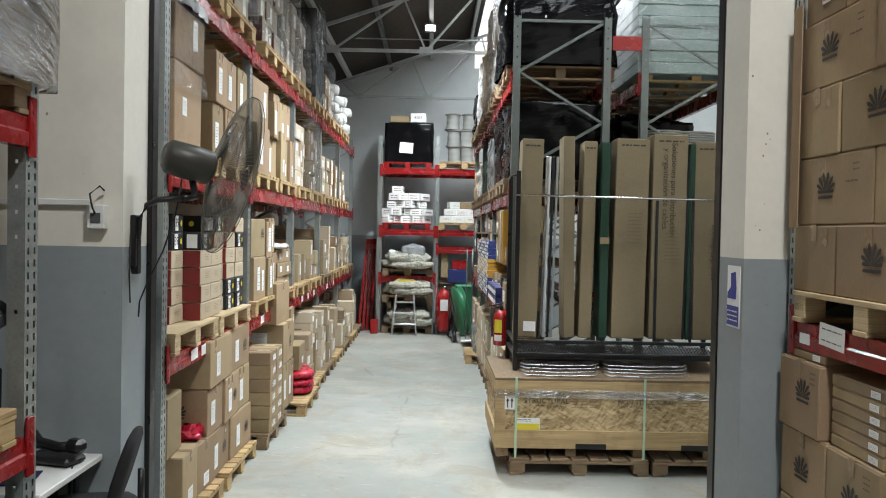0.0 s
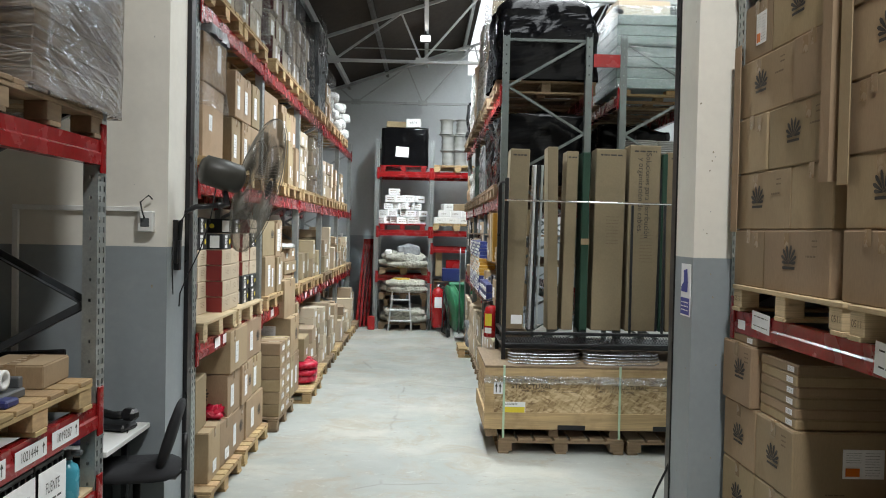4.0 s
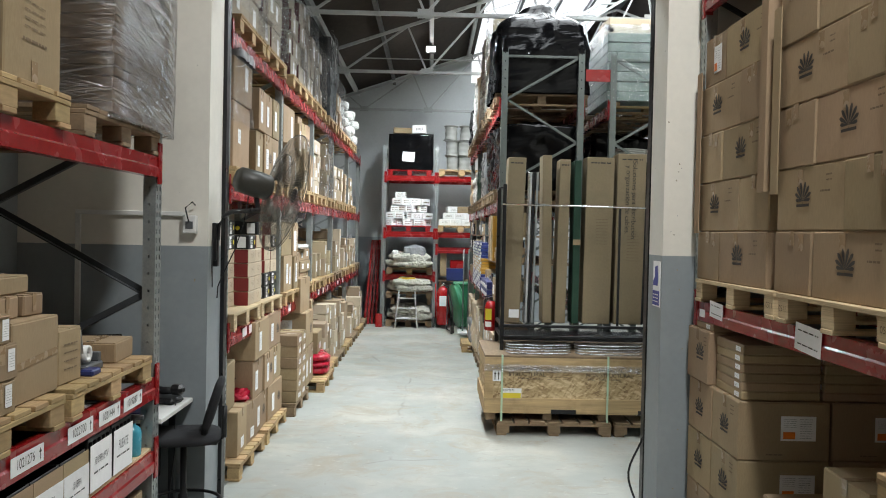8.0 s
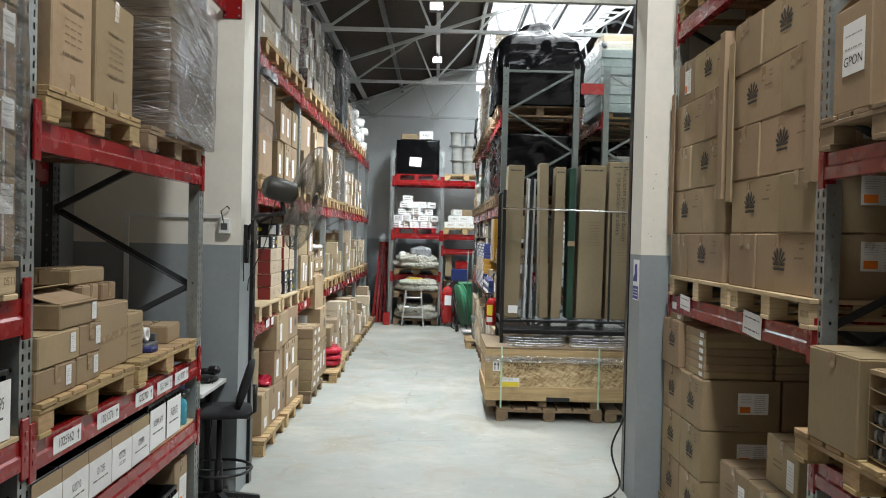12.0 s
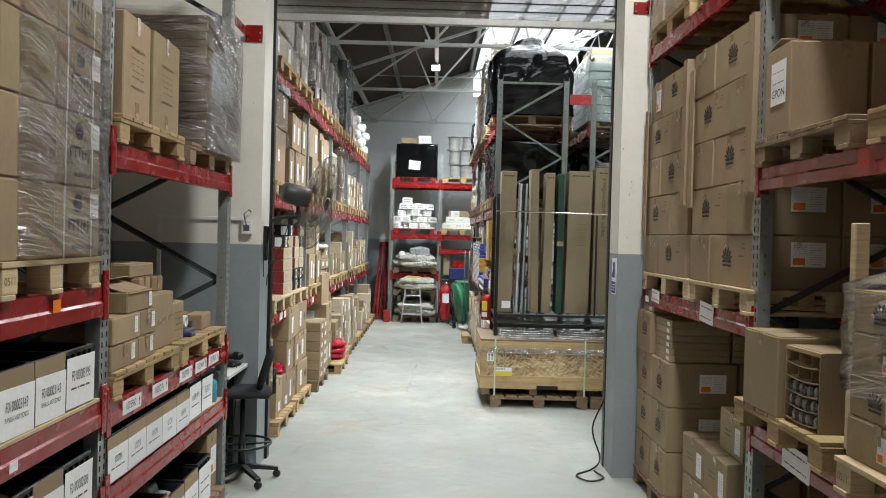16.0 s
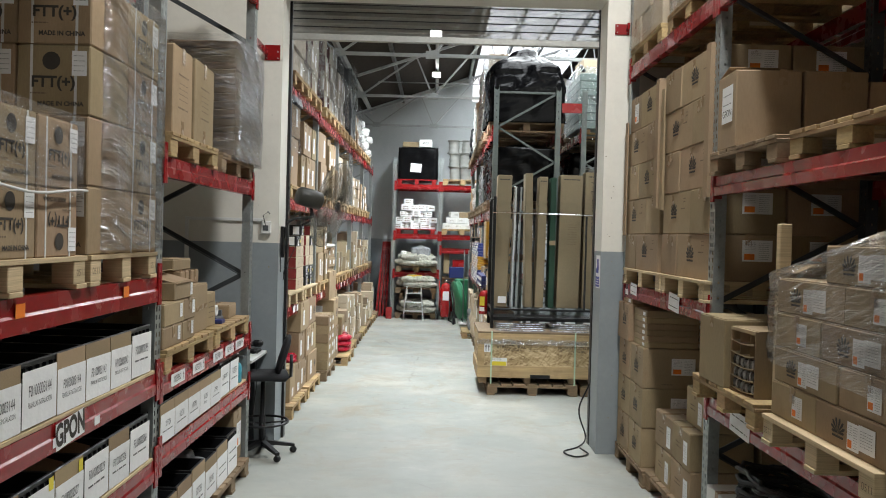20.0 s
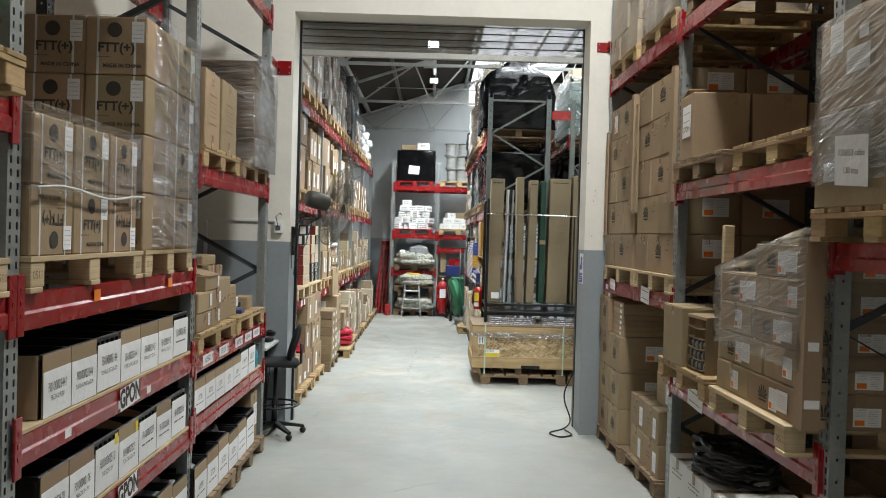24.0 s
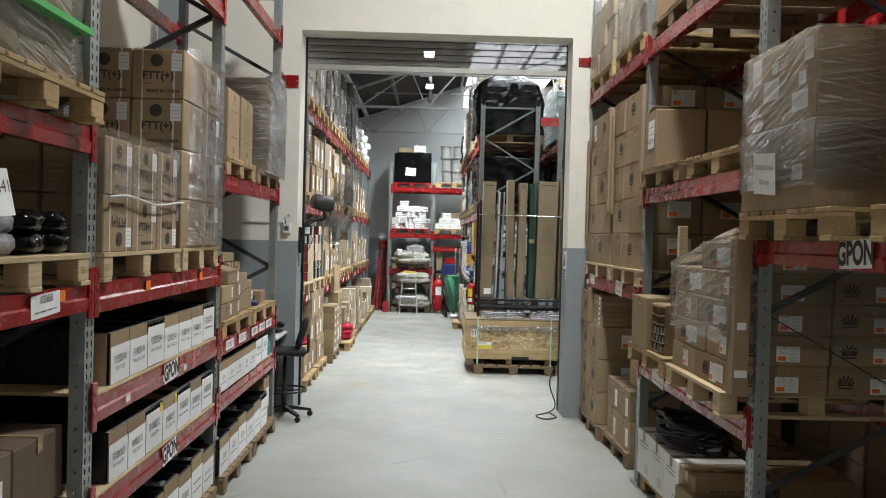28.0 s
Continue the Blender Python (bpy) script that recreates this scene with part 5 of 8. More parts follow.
def shelf_board(x, y, z, w, d, material=None, label="thin plywood shelf board lying on the beams"):
    s = solid("shelf_board", S().box((0, 0, 0.009), (w, d, 0.018), 0.002), material or PLY, label, "shelf board", (x, y, z))
    return z + 0.018


# ---- west rack of the near store ----
# second bay, floor: crates and cartons on a pallet
for i in range(2):
    pallet("old", -2.0, 1.62 + 1.06 * i, 0)
for i, (w_, f, fl) in enumerate((("1018991|##", True, "bags"), ("1017291|##", True, None), ("1017293|##", True, None), ("1022700|##", True, "bags"), ("##|##", True, None), ("##|##", False, None))):
    crate(-1.75, 1.24 + 0.3 * i, 0.144, 0.5, 0.285, 0.29 + 0.015 * (i % 3), f, w_, 1, fl)
carton(-1.78, 3.08, 0.144, 0.5, 0.24, 0.42, 0, (("label", "+x", 0.03, 0, (0.14, 0.2), "orange"), ("bars", "-y", 0, 0.1, (0.2, 0.1), 3)))
for y in (1.35, 1.75, 2.15, 2.6, 3.0):
    crate(-2.3, y, 0.144, 0.45, 0.36, 0.3, False, None)
# second bay, first shelf
zt = shelf_board(-2.02, 2.215, 0.762, 1.0, 2.18)
for i, w_ in enumerate(("1017704|##", "1022710|##", "1017293|##", "1017291|CABLE HDMI", "1018991|##")):
    crate(-1.78, 1.24 + 0.262 * i, zt, 0.52, 0.256, 0.235, True, w_, 1, None, False)
for i, w_ in enumerate(("1018991/IPTV|##", "FUENTE|##")):
    crate(-1.76, 2.58 + 0.28 * i, zt, 0.46, 0.255, 0.27, False, w_)
bt = thing("spray_bottle", "translucent teal spray bottle with a dark cap", "bottle", (-1.57, 3.14, zt))
part("body", soft(S().ring([(0.0, 0), (0.045, 0.0), (0.05, 0.01), (0.05, 0.13), (0.042, 0.155), (0.02, 0.17), (0.018, 0.185)], 20)), TEAL, bt)
part("cap", soft(S().ring([(0.02, 0.183), (0.022, 0.19), (0.02, 0.225), (0.0, 0.23)], 16)), GREYPLASTIC, bt, "dark cap")
part("trigger", S().box((0.03, 0, 0.215), (0.07, 0.02, 0.025), 0.005), GREYPLASTIC, bt)
# second bay, second shelf: two pallets of assorted cartons
pallet("wood", -2.03, 1.62, 1.194)
zz = pallet("wood", -2.03, 2.69, 1.194)
lab = lambda u=0.1: (("label", "+x", u, 0.01, (0.05, 0.085)),)
carton(-1.68, 1.30, zz, 0.36, 0.36, 0.125, 0, lab(), group="small cartons")
carton(-1.68, 1.63, zz, 0.34, 0.26, 0.125, 1, lab(0.07), group="small cartons")
carton(-1.68, 1.32, zz + 0.13, 0.36, 0.38, 0.135, 1, lab(0.12), group="small cartons")
carton(-1.68, 1.65, zz + 0.13, 0.34, 0.24, 0.135, 0, lab(0.07), group="small cartons")
ob = carton(-1.70, 1.52, zz + 0.27, 0.38, 0.40, 0.11, 2, (("label", "+x", 0.16, 0, (0.05, 0.08)),), tape=False, label="brown cardboard box with its flaps half open")
part("flap", S().box((0.05, -0.02, 0.0), (0.2, 0.38, 0.004)), CARD, ob, "", pose(-0.08, 0, 0.135, 0, -16, 0))
part("flap", S().box((0.0, 0.0, 0.0), (0.2, 0.38, 0.004)), CARD, ob, "", pose(0.1, 0, 0.128, 0, 14, 0))
carton(-1.72, 2.0, zz, 0.34, 0.40, 0.33, 1, (("tape", "+x", 0, 0.0, (0.38, 0.03), None, 4),))
carton(-1.75, 1.9, zz + 0.335, 0.25, 0.2, 0.09, 3)
carton(-1.72, 2.12, zz + 0.335, 0.2, 0.15, 0.09, -3)
carton(-1.78, 1.95, zz + 0.43, 0.24, 0.42, 0.075, 2)
carton(-1.72, 2.36, zz, 0.3, 0.22, 0.25, -1, (("bars", "+x", 0, 0, (0.13, 0.15), 4),), tape=False)
carton(-2.1, 1.3, zz, 0.4, 0.4, 0.42, 0, lab())
carton(-2.1, 1.8, zz, 0.4, 0.4, 0.3)
carton(-1.72, 3.03, zz, 0.28, 0.3, 0.105, 4)
td = thing("tape_dispenser", "grey desk tape dispenser with a white roll", "tape dispenser", (-1.62, 2.66, zz))
part("base", S().span((-0.04, -0.1, 0), (0.04, 0.1, 0.04), 0.008), GREYPLASTIC, td)
part("side", S().span((-0.035, -0.02, 0.04), (-0.03, 0.08, 0.11), 0.004), GREYPLASTIC, td)
part("tape_roll", soft(S().ring([(0.025, -0.02), (0.042, -0.02), (0.042, 0.02), (0.025, 0.02), (0.025, -0.02)], 24)), WHITEPLASTIC, td, "white tape roll", pose(0, -0.03, 0.09, 0, 90, 0))
part("tape_tail", S().box((0, 0, 0.06), (0.025, 0.004, 0.13), 0.001), WHITEPLASTIC, td, "loose white tape end", pose(0, -0.07, 0.1, 18, 0, 0))
part("cutter", S().span((-0.03, 0.06, 0.04), (0.03, 0.095, 0.085), 0.004), GREYPLASTIC, td)
solid("blue_pack", S().box((0, 0, 0.016), (0.07, 0.1, 0.032), 0.008), BLUEP, "small blue plastic pack on the pallet", "pack", (-1.56, 2.55, zz))
# second bay, third shelf
zz = pallet("wood", -2.03, 1.64, 2.474)
pallet("old", -2.05, 2.83, 2.474)
for y, d_ in ((1.40, 0.39), (1.86, 0.46)):
    carton(-1.78, y, zz, 0.55, d_, 0.53, 1, (("bars", "+x", 0.0, 0.1, (0.2, 0.035), 1), ("bars", "+x", 0.0, -0.1, (0.2, 0.035), 1), ("bars", "+x", -0.06, 0.0, (0.045, 0.13), 4), ("bars", "+x", 0.0, 0.0, (0.05, 0.13), 4), ("bars", "+x", 0.065, 0.0, (0.045, 0.13), 4), ("tape", "+x", 0, 0.22, (0.05, 0.1)), ("tape", "+x", 0, -0.22, (0.05, 0.09))), label="tall brown cardboard box with faded print")
    carton(-2.33, y, zz, 0.5, d_, 0.5)
r = random.Random(3)
z = zz
for k in range(15):
    h = r.uniform(0.05, 0.066)
    for q in range(2):
        solid("flat_carton", box_mesh(0.52, 0.88, round(h - 0.003, 3), 0.004), CARD, "flat folded cartons bundled in a tall stack", "cardboard", pose(-1.74 - 0.53 * q + r.uniform(-0.006, 0.006), 3.02 + r.uniform(-0.008, 0.008), z, 0, 0, r.uniform(-0.4, 0.4)), "flat cartons in a stack")
    z += h
film(-2.0, 3.02, zz - 0.03, 1.10, 0.93, 0.95, 5, FILM_TIGHT)
# second bay, top
zz = pallet("wood", -2.03, 1.7, 4.104)
pile(-1.5, 1, 1.2, 2.2, zz, 2, 0.3, 2)
# first bay: floor crates
for i in range(2):
    pallet("old", -2.0, -0.65 + 1.06 * i, 0)
edges = (-0.98, -0.72, -0.45, -0.16, 0.12, 0.40, 0.67, 0.96)
words0 = ("##|##", "##|##", "##|##", "FD100002|##", "FD100003|##", "##|##", "##|##")
for i in range(7):
    crate(-1.76, (edges[i] + edges[i + 1]) / 2, 0.144, 0.5, edges[i + 1] - edges[i] - 0.012, 0.3 + 0.03 * (i % 2), i != 1, words0[i], 1, ("bags", None, "bags")[i % 3])
    crate(-2.3, (edges[i] + edges[i + 1]) / 2, 0.144, 0.5, edges[i + 1] - edges[i] - 0.012, 0.32, False, None)
zt = shelf_board(-2.02, -0.08, 0.722, 1.03, 2.18)
words1 = ("F0100002620|CINTA SELLADORA", "F0100002176|TARUGOS DE 6 MM", "F0100002512|TARUGOS 8 MM", "F0100002507|PITON CERRADO 8 MM", "F0100003229|##", "F0100002506|##", "F0100002506|##")
for i in range(7):
    d_ = edges[i + 1] - edges[i] - 0.01
    c_ = crate(-1.79, (edges[i] + edges[i + 1]) / 2, zt, 0.52, d_, 0.265, i not in (2, 4, 6), words1[i], 1, (None, None, None, "card", "card", None, None)[i])
    if i in (2, 3):
        part("yellow_tape", card_mesh(0.04, 0.055), YELLOW, c_, "strip of yellow tape", on_face("+x", (0.54, d_, 0.265), d_ * 0.38, 0.095, 0.0095))
    crate(-2.3, (edges[i] + edges[i + 1]) / 2, zt, 0.5, edges[i + 1] - edges[i] - 0.01, 0.29, False, None)
zt = shelf_board(-2.02, -0.08, 1.222, 1.03, 2.18)
words2 = ("F0100003441|PRECINTO ROJO", "F0100003144|PLANILLAS INSTALACION", "F0100003144|PLANILLAS INSTALACION", "F0100003144|PLANILLAS INSTALACION", "F0100003143|PLANILLAS ASIST TECNICA", "F0100003143|PLANILLAS ASIST TECNICA", "F0100003195|##")
for i in range(7):
    crate(-1.79, (edges[i] + edges[i + 1]) / 2, zt, 0.52, edges[i + 1] - edges[i] - 0.008, 0.268, i not in (2, 6), words2[i], 1, None, True, i == 0)
    crate(-2.3, (edges[i] + edges[i + 1]) / 2, zt, 0.5, edges[i + 1] - edges[i] - 0.01, 0.34, False, None)
# first bay, third shelf: fibre terminal cartons, strapped and wrapped
PALLETS["plywide"] = make_pallet(1.2, 1.1, "ply", PLY, PLY, "pale plywood pallet with pressed blocks")
PALLETS["plyhalf"] = make_pallet(0.86, 1.1, "ply", PLY, PLY, "pale plywood pallet with pressed blocks")
PALLET_H["plywide"] = PALLET_H["plyhalf"] = 0.144
zz = pallet("plywide", -2.03, -0.56, 1.774)
pallet("plyhalf", -2.03, 0.51, 1.774)


def terminal_box(x, y, z, w, d, h, face, flip=False):
    ds = d if face[1] == "x" else w
    rot = 180 if flip else 0
    sg = -1 if flip else 1
    m = [("disc", face, sg * -0.01, sg * h * 0.27, h * 0.13), ("text", face, 0.0, -sg * h * 0.04, h * 0.22, "FTT(+)", rot), ("bars", face, -sg * ds * 0.2, -sg * h * 0.2, (ds * 0.22, 0.02), 1),
         ("text", face, sg * ds * 0.1, -sg * h * 0.35, h * 0.09, "MADE IN CHINA", rot), ("strap", face, -ds * 0.3, 0, h), ("strap", face, ds * 0.3, 0, h),
         ("label", face, ds * 0.35, sg * h * 0.24, (ds * 0.2, h * 0.36), "##|####|###|##")]
    return carton(x, y, z, w, d, h, RND.uniform(-1, 1), m, label="brown strapped cardboard box of network terminals with printed mark", tape=False, name="terminal_carton", group="strapped terminal cartons")


for k in range(4):
    for q in range(3):
        terminal_box(-1.66 - 0.335 * q, 0.285, zz + 0.315 * k, 0.33, 0.43, 0.31, "-y" if k > 1 or q < 2 else "+x")
        terminal_box(-1.66 - 0.335 * q, 0.72, zz + 0.315 * k, 0.33, 0.43, 0.31, "+x")
for k in range(2):
    for i, (ya, yb) in enumerate(((-1.15, -0.79), (-0.78, -0.41), (-0.40, -0.05))):
        terminal_box(-1.64, (ya + yb) / 2, zz + 0.285 * k, 0.3, yb - ya - 0.006, 0.28, "+x", flip=(k == 0 and i != 1))
        terminal_box(-1.96, (ya + yb) / 2, zz + 0.285 * k, 0.3, yb - ya - 0.006, 0.28, "+x")
fl = film(-1.8, -0.6, zz + 0.25, 0.68, 1.16, 0.35, 9, FILM, top=True)
part("hem", tube_of([(0.345 + 0.004 * math.sin(9 * q_), -0.57 + 1.14 * q_ / 16, 0.02 + 0.015 * math.sin(0.5 * q_)) for q_ in range(17)], 0.006, 6), STRAP, fl, "twisted film hem")
film(-1.98, 0.585, zz + 0.02, 1.06, 0.77, 1.28, 11, FILM_HAZY)
# The third layer of these stacks is unseen, added to shade the wall.
zz = pallet("wood", -2.03, 0.42, 3.744)
pile(-1.5, 1, -0.1, 0.9, zz, 3, 0.3, 2)
pallet("wood", -2.03, -0.66, 3.744)
pile(-1.5, 1, -1.15, -0.15, zz, 3, 0.3, 3)
# nearest bay
zz = pallet("wood", -1.96, -1.86, 2.504)
for k in range(5):
    for q in range(2):
        for i in range(2):
            carton(-1.76 - 0.5 * q, -2.14 + 0.46 * i, zz + 0.14 * k, 0.48, 0.45, 0.135, RND.uniform(-1, 1))
film(-2.0, -1.91, zz, 1.06, 0.98, 0.76, 15, FILM_HAZY, top=True)
gs = thing("green_strap", "green plastic strap round the wrapped load", "strap")
part("band", S().span((-2.535, -2.405, zz + 0.245), (-1.447, -1.405, zz + 0.272)), mat("green_band", (0.08, 0.45, 0.12), 0.4), gs)
pallet("wood", -2.03, -2.98, 2.504)
pile(-1.5, 1, -3.4, -2.5, zz, 2, 0.3, 2, seed=4)
zz = pallet("ply", -2.03, -1.82, 1.774)
pallet("ply", -2.03, -2.9, 1.774)
for k in range(2):
    for i in range(4):
        for q in range(2):
            sack(-1.66 - 0.28 * q, -2.2 + 0.24 * i, zz + 0.085 * k, 0.26, 0.23, 0.1, (BLACKFILM if q == 0 and i > 1 else GREYWRAP), "small dark parcel shrink-wrapped in film", i + k * 5, name="wrapped_parcel", category="parcel")
for i in range(3):
    carton(-2.28, -2.1 + 0.38 * i, zz, 0.4, 0.36, 0.5)
sg = solid("paper_sign", card_mesh(0.24, 0.18, 0.002), PAPER, "white paper sign stood on the parcels", "sign", Matrix.Translation((-1.52, -2.07, zz + 0.24)) @ FACES["+x"].to_4x4() @ pose(0, 0, 0, -10, 0, 4))
part("print", text_mesh("1020441", 0.07), INK, sg, "printed number", Matrix.Translation((0, 0.02, 0.002)))
# Darkened cartons and a black back row put the bay's shade into colour.
SHADECARD = mat("shaded_carton", (0.13, 0.095, 0.065), 0.7, vary=0.1, bump=0.08, rnd=0.25)
for i in range(2):
    pallet("old", -2.03, -1.87 - 1.08 * i, 0)
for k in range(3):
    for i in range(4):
        carton(-1.86 - 0.03 * (k % 2), -1.5 - 0.46 * i, 0.144 + 0.325 * k, 0.5, 0.45, 0.32, RND.uniform(-2, 2), (("label", "+x", 0.1, 0.02, (0.1, 0.08)),) if (i + k) % 3 == 0 else (), SHADECARD, "brown cardboard box low in the rack, darkened for shade")
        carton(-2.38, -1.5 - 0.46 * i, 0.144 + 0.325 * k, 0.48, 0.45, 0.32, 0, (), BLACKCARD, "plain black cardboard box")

# ---- east rack of the near store ----
# third bay (next to the wall): floor
pallet("old", 2.38, 3.52, 0)
pallet("old", 2.42, 2.55, 0, 1.5)
zz = 0.144
HB = "brown cardboard box with a dark printed fan-shaped mark"
for k in range(3):
    for q in range(2):
        carton(1.83 + 0.27 + 0.54 * q, 3.12 + 0.22, zz + 0.335 * k, 0.52, 0.43, 0.33, RND.uniform(-1, 1),
               (("label", "-y", 0.08, 0.02, (0.2, 0.14), "orange"), ("fan", "-x", 0.0, 0.0, 0.12), ("bars", "-x", 0.12, 0.1, (0.05, 0.07), 3), ("bars", "-y", -0.05, -0.13, (0.1, 0.025), 1)), label=HB, group="large marked cartons")
        carton(1.83 + 0.27 + 0.54 * q, 3.12 + 0.66, zz + 0.335 * k, 0.52, 0.43, 0.33, RND.uniform(-1, 1), (("fan", "-x", 0.0, 0.0, 0.12),), label=HB, group="large marked cartons")
zt = zz + 1.005
for k in range(6):
    for q in range(2):
        carton(2.09 + 0.47 * q, 3.36, zt + 0.052 * k, 0.45, 0.42, 0.05, RND.uniform(-1, 1), (("label", "-x", 0.14, 0, (0.07, 0.028)),), label="flat brown carton in a stack", tape=False, name="flat_carton", group="flat cartons")
carton(2.05, 3.8, zt, 0.45, 0.4, 0.33, 0, (("fan", "-x", 0.05, 0.03, 0.12), ("bars", "-x", 0.14, 0.1, (0.05, 0.07), 3)), label=HB)
carton(2.05, 3.78, zt + 0.334, 0.4, 0.36, 0.045, 0, (("label", "-x", 0.1, 0, (0.07, 0.028)),), tape=False)
for k, (n, x0) in enumerate(((2, 1.9), (2, 1.9), (1, 2.0))):
    for i in range(n):
        carton(x0 + 0.24, 2.28 + 0.44 * i, 0.144 + 0.275 * k, 0.46, 0.42, 0.27, RND.uniform(-2, 2), (("label", "-x", 0.12, -0.02, (0.09, 0.16)), ("bars", "-x", -0.05, 0, (0.12, 0.06), 2)))
        carton(x0 + 0.74, 2.28 + 0.44 * i, 0.144 + 0.275 * k, 0.46, 0.42, 0.27, RND.uniform(-2, 2))
# third bay, first shelf: two tall stacks with edge protectors
pallet("plywide", 2.38, 3.30, 1.654, 180)
zz = pallet("ply", 2.37, 2.13, 1.654, 180)
for j, (ya, yb) in enumerate(((2.88, 3.96), (1.68, 2.78))):
    for k in range(5):
        sp = 0.62 if k % 2 else 0.37
        ym = yb - (yb - ya) * sp
        for (a, b, big) in ((ya, ym, sp < 0.5), (ym, yb, sp > 0.5)):
            m = [("tape", "-x", RND.choice((-0.08, 0.1)), 0.1, (0.05, 0.08))]
            if (b - a) > 0.5:
                m += [("fan", "-x", -0.05, 0.02, 0.13), ("bars", "-x", 0.2, 0.09, (0.05, 0.05), 2), ("bars", "-x", 0.17, 0.03, (0.1, 0.03), 1)]
            if j == 0 and k == 4 and a == ym:
                m.append(("label", "-x", 0.06, 0.0, (0.13, 0.17), "orange"))
            if j == 1:
                m.append(("label", "-y", 0.06, 0.05, (0.2, 0.14), "orange"))
            xo = RND.uniform(0, 0.012)
            carton(1.85 + 0.26 + xo, (a + b) / 2, zz + 0.312 * k, 0.5, b - a - 0.006, 0.308, RND.uniform(-0.8, 0.8), m, label=HB, group="large marked cartons")
            carton(2.37 + 0.26, (a + b) / 2, zz + 0.312 * k, 0.5, b - a - 0.006, 0.308, RND.uniform(-0.8, 0.8), (("label", "-y", 0.0, 0.05, (0.2, 0.14), "orange"),), label=HB, group="large marked cartons")
corner_post(1.835, 1.668, zz + 0.55, 1.01, 1, 1)
corner_post(1.835, 2.79, zz + 0.5, 0.95, 1, -1)
corner_post(1.835, 2.868, zz + 0.52, 1.04, 1, 1)
corner_post(1.835, 3.972, zz + 0.3, 1.05, 1, -1)
# third bay, top: wrapped cartons
pallet("wood", 2.4, 3.42, 3.674)
zz = pallet("wood", 2.4, 2.25, 3.674)
pile(1.84, -1, 2.95, 3.9, zz, 3, 0.24, 3, marks="", material=CARD_PALE, label="pale cardboard box in a wrapped load", seed=11)
film(2.36, 3.42, zz, 1.08, 1.0, 0.78, 21)
pile(1.86, -1, 1.8, 2.7, zz, 2, 0.26, 3, marks="", material=CARD_PALE, label="pale cardboard box in a wrapped load", seed=12)
film(2.37, 2.25, zz, 1.06, 0.98, 0.6, 22, FILM_HAZY)
# second bay, floor: white printed cartons with a coil of cable
pallet("wood", 2.42, 1.02, 0)
pallet("wood", 2.42, -0.1, 0)
for i in range(4):
    b = carton(2.1, 1.36 - 0.36 * i, 0.144, 0.5, 0.34, 0.36, RND.uniform(-2, 2), (("bars", "-x", 0, 0.08, (0.2, 0.06), 2), ("bars", "-x", 0.08, -0.1, (0.08, 0.08), 3), ("bars", "-y", 0, 0.1, (0.3, 0.05), 1)), WHITEPLASTIC if i < 3 else None, "white cardboard box with dark print")
    carton(2.65, 1.36 - 0.36 * i, 0.144, 0.5, 0.34, 0.36)
cl = thing("cable_coil", "coil of thick black cable lying on white boxes", "cable coil", (2.12, 0.98, 0.515))
for k in range(16):
    a = random.Random(k)
    pts = [((0.26 + a.uniform(-0.05, 0.04)) * math.cos(q * 0.2618) * 0.9, (0.34 + a.uniform(-0.06, 0.05)) * math.sin(q * 0.2618), 0.014 + 0.013 * k * 0.9 + 0.02 * math.sin(q * 0.5236 + k)) for q in range(24)]
    part("cable_loop", tube_of(pts, 0.013, 7, True), CABLE, cl)
carton(2.05, 0.15, 0.144, 0.5, 0.4, 0.26, 5, (), None, "brown cardboard box with open flaps", tape=False)
carton(2.05, -0.35, 0.144, 0.5, 0.44, 0.2, -4, (), None, "brown cardboard box with open flaps", tape=False)
# second bay, first shelf
pallet("wood", 2.30, 1.08, 1.069)
zz = pallet("ply", 2.26, -0.12, 1.069, 180)
PALLET_TOP = zz
CLEARWRAP = mat("shiny_clear_wrap", (0.30, 0.31, 0.32), 0.1, vary=0.4, scale=60, fine=160, bump=0.6, dist=0.004, spec=0.9)
CLEARCUP = mat("dark_glossy_part", (0.05, 0.05, 0.052), 0.12, vary=0.3, scale=40, fine=140, bump=0.5, dist=0.004, spec=0.9)
carton(2.02, 1.24, zz, 0.55, 0.40, 0.395, 1, (("tape", "-x", 0.0, 0.165, (0.05, 0.06)),), tape=False, label="plain brown cardboard box behind an opened one")
ob = thing("open_display_box", "brown carton cut open, showing cardboard trays of small wrapped parts", "box", pose(2.0, 0.88, zz, 0, 0, 4))
w, d, h, th = 0.42, 0.3, 0.365, 0.005
for nm, lo, hi in (("bottom_panel", (-w / 2, -d / 2, 0), (w / 2, d / 2, th)), ("side_panel", (w / 2 - th, -d / 2, th), (w / 2, d / 2, h - th)), ("end_panel", (-w / 2, d / 2 - th, th), (w / 2 - th, d / 2, h - th)),
                   ("end_panel", (-w / 2, -d / 2, th), (w / 2 - th, -d / 2 + th, h - th)), ("top_panel", (-w / 2 + 0.02, -d / 2, h - th), (w / 2, d / 2, h))):
    part(nm, S().span(lo, hi, 0.001), CARD, ob)
part("cut_edge", S().span((-w / 2, -d / 2 + th, h - 0.022), (-w / 2 + 0.02, d / 2 - th, h - 0.002), 0.002), CARD, ob, "rough cut edge of cardboard")
ya, yb = -d / 2 + 0.008, d / 2 - 0.008
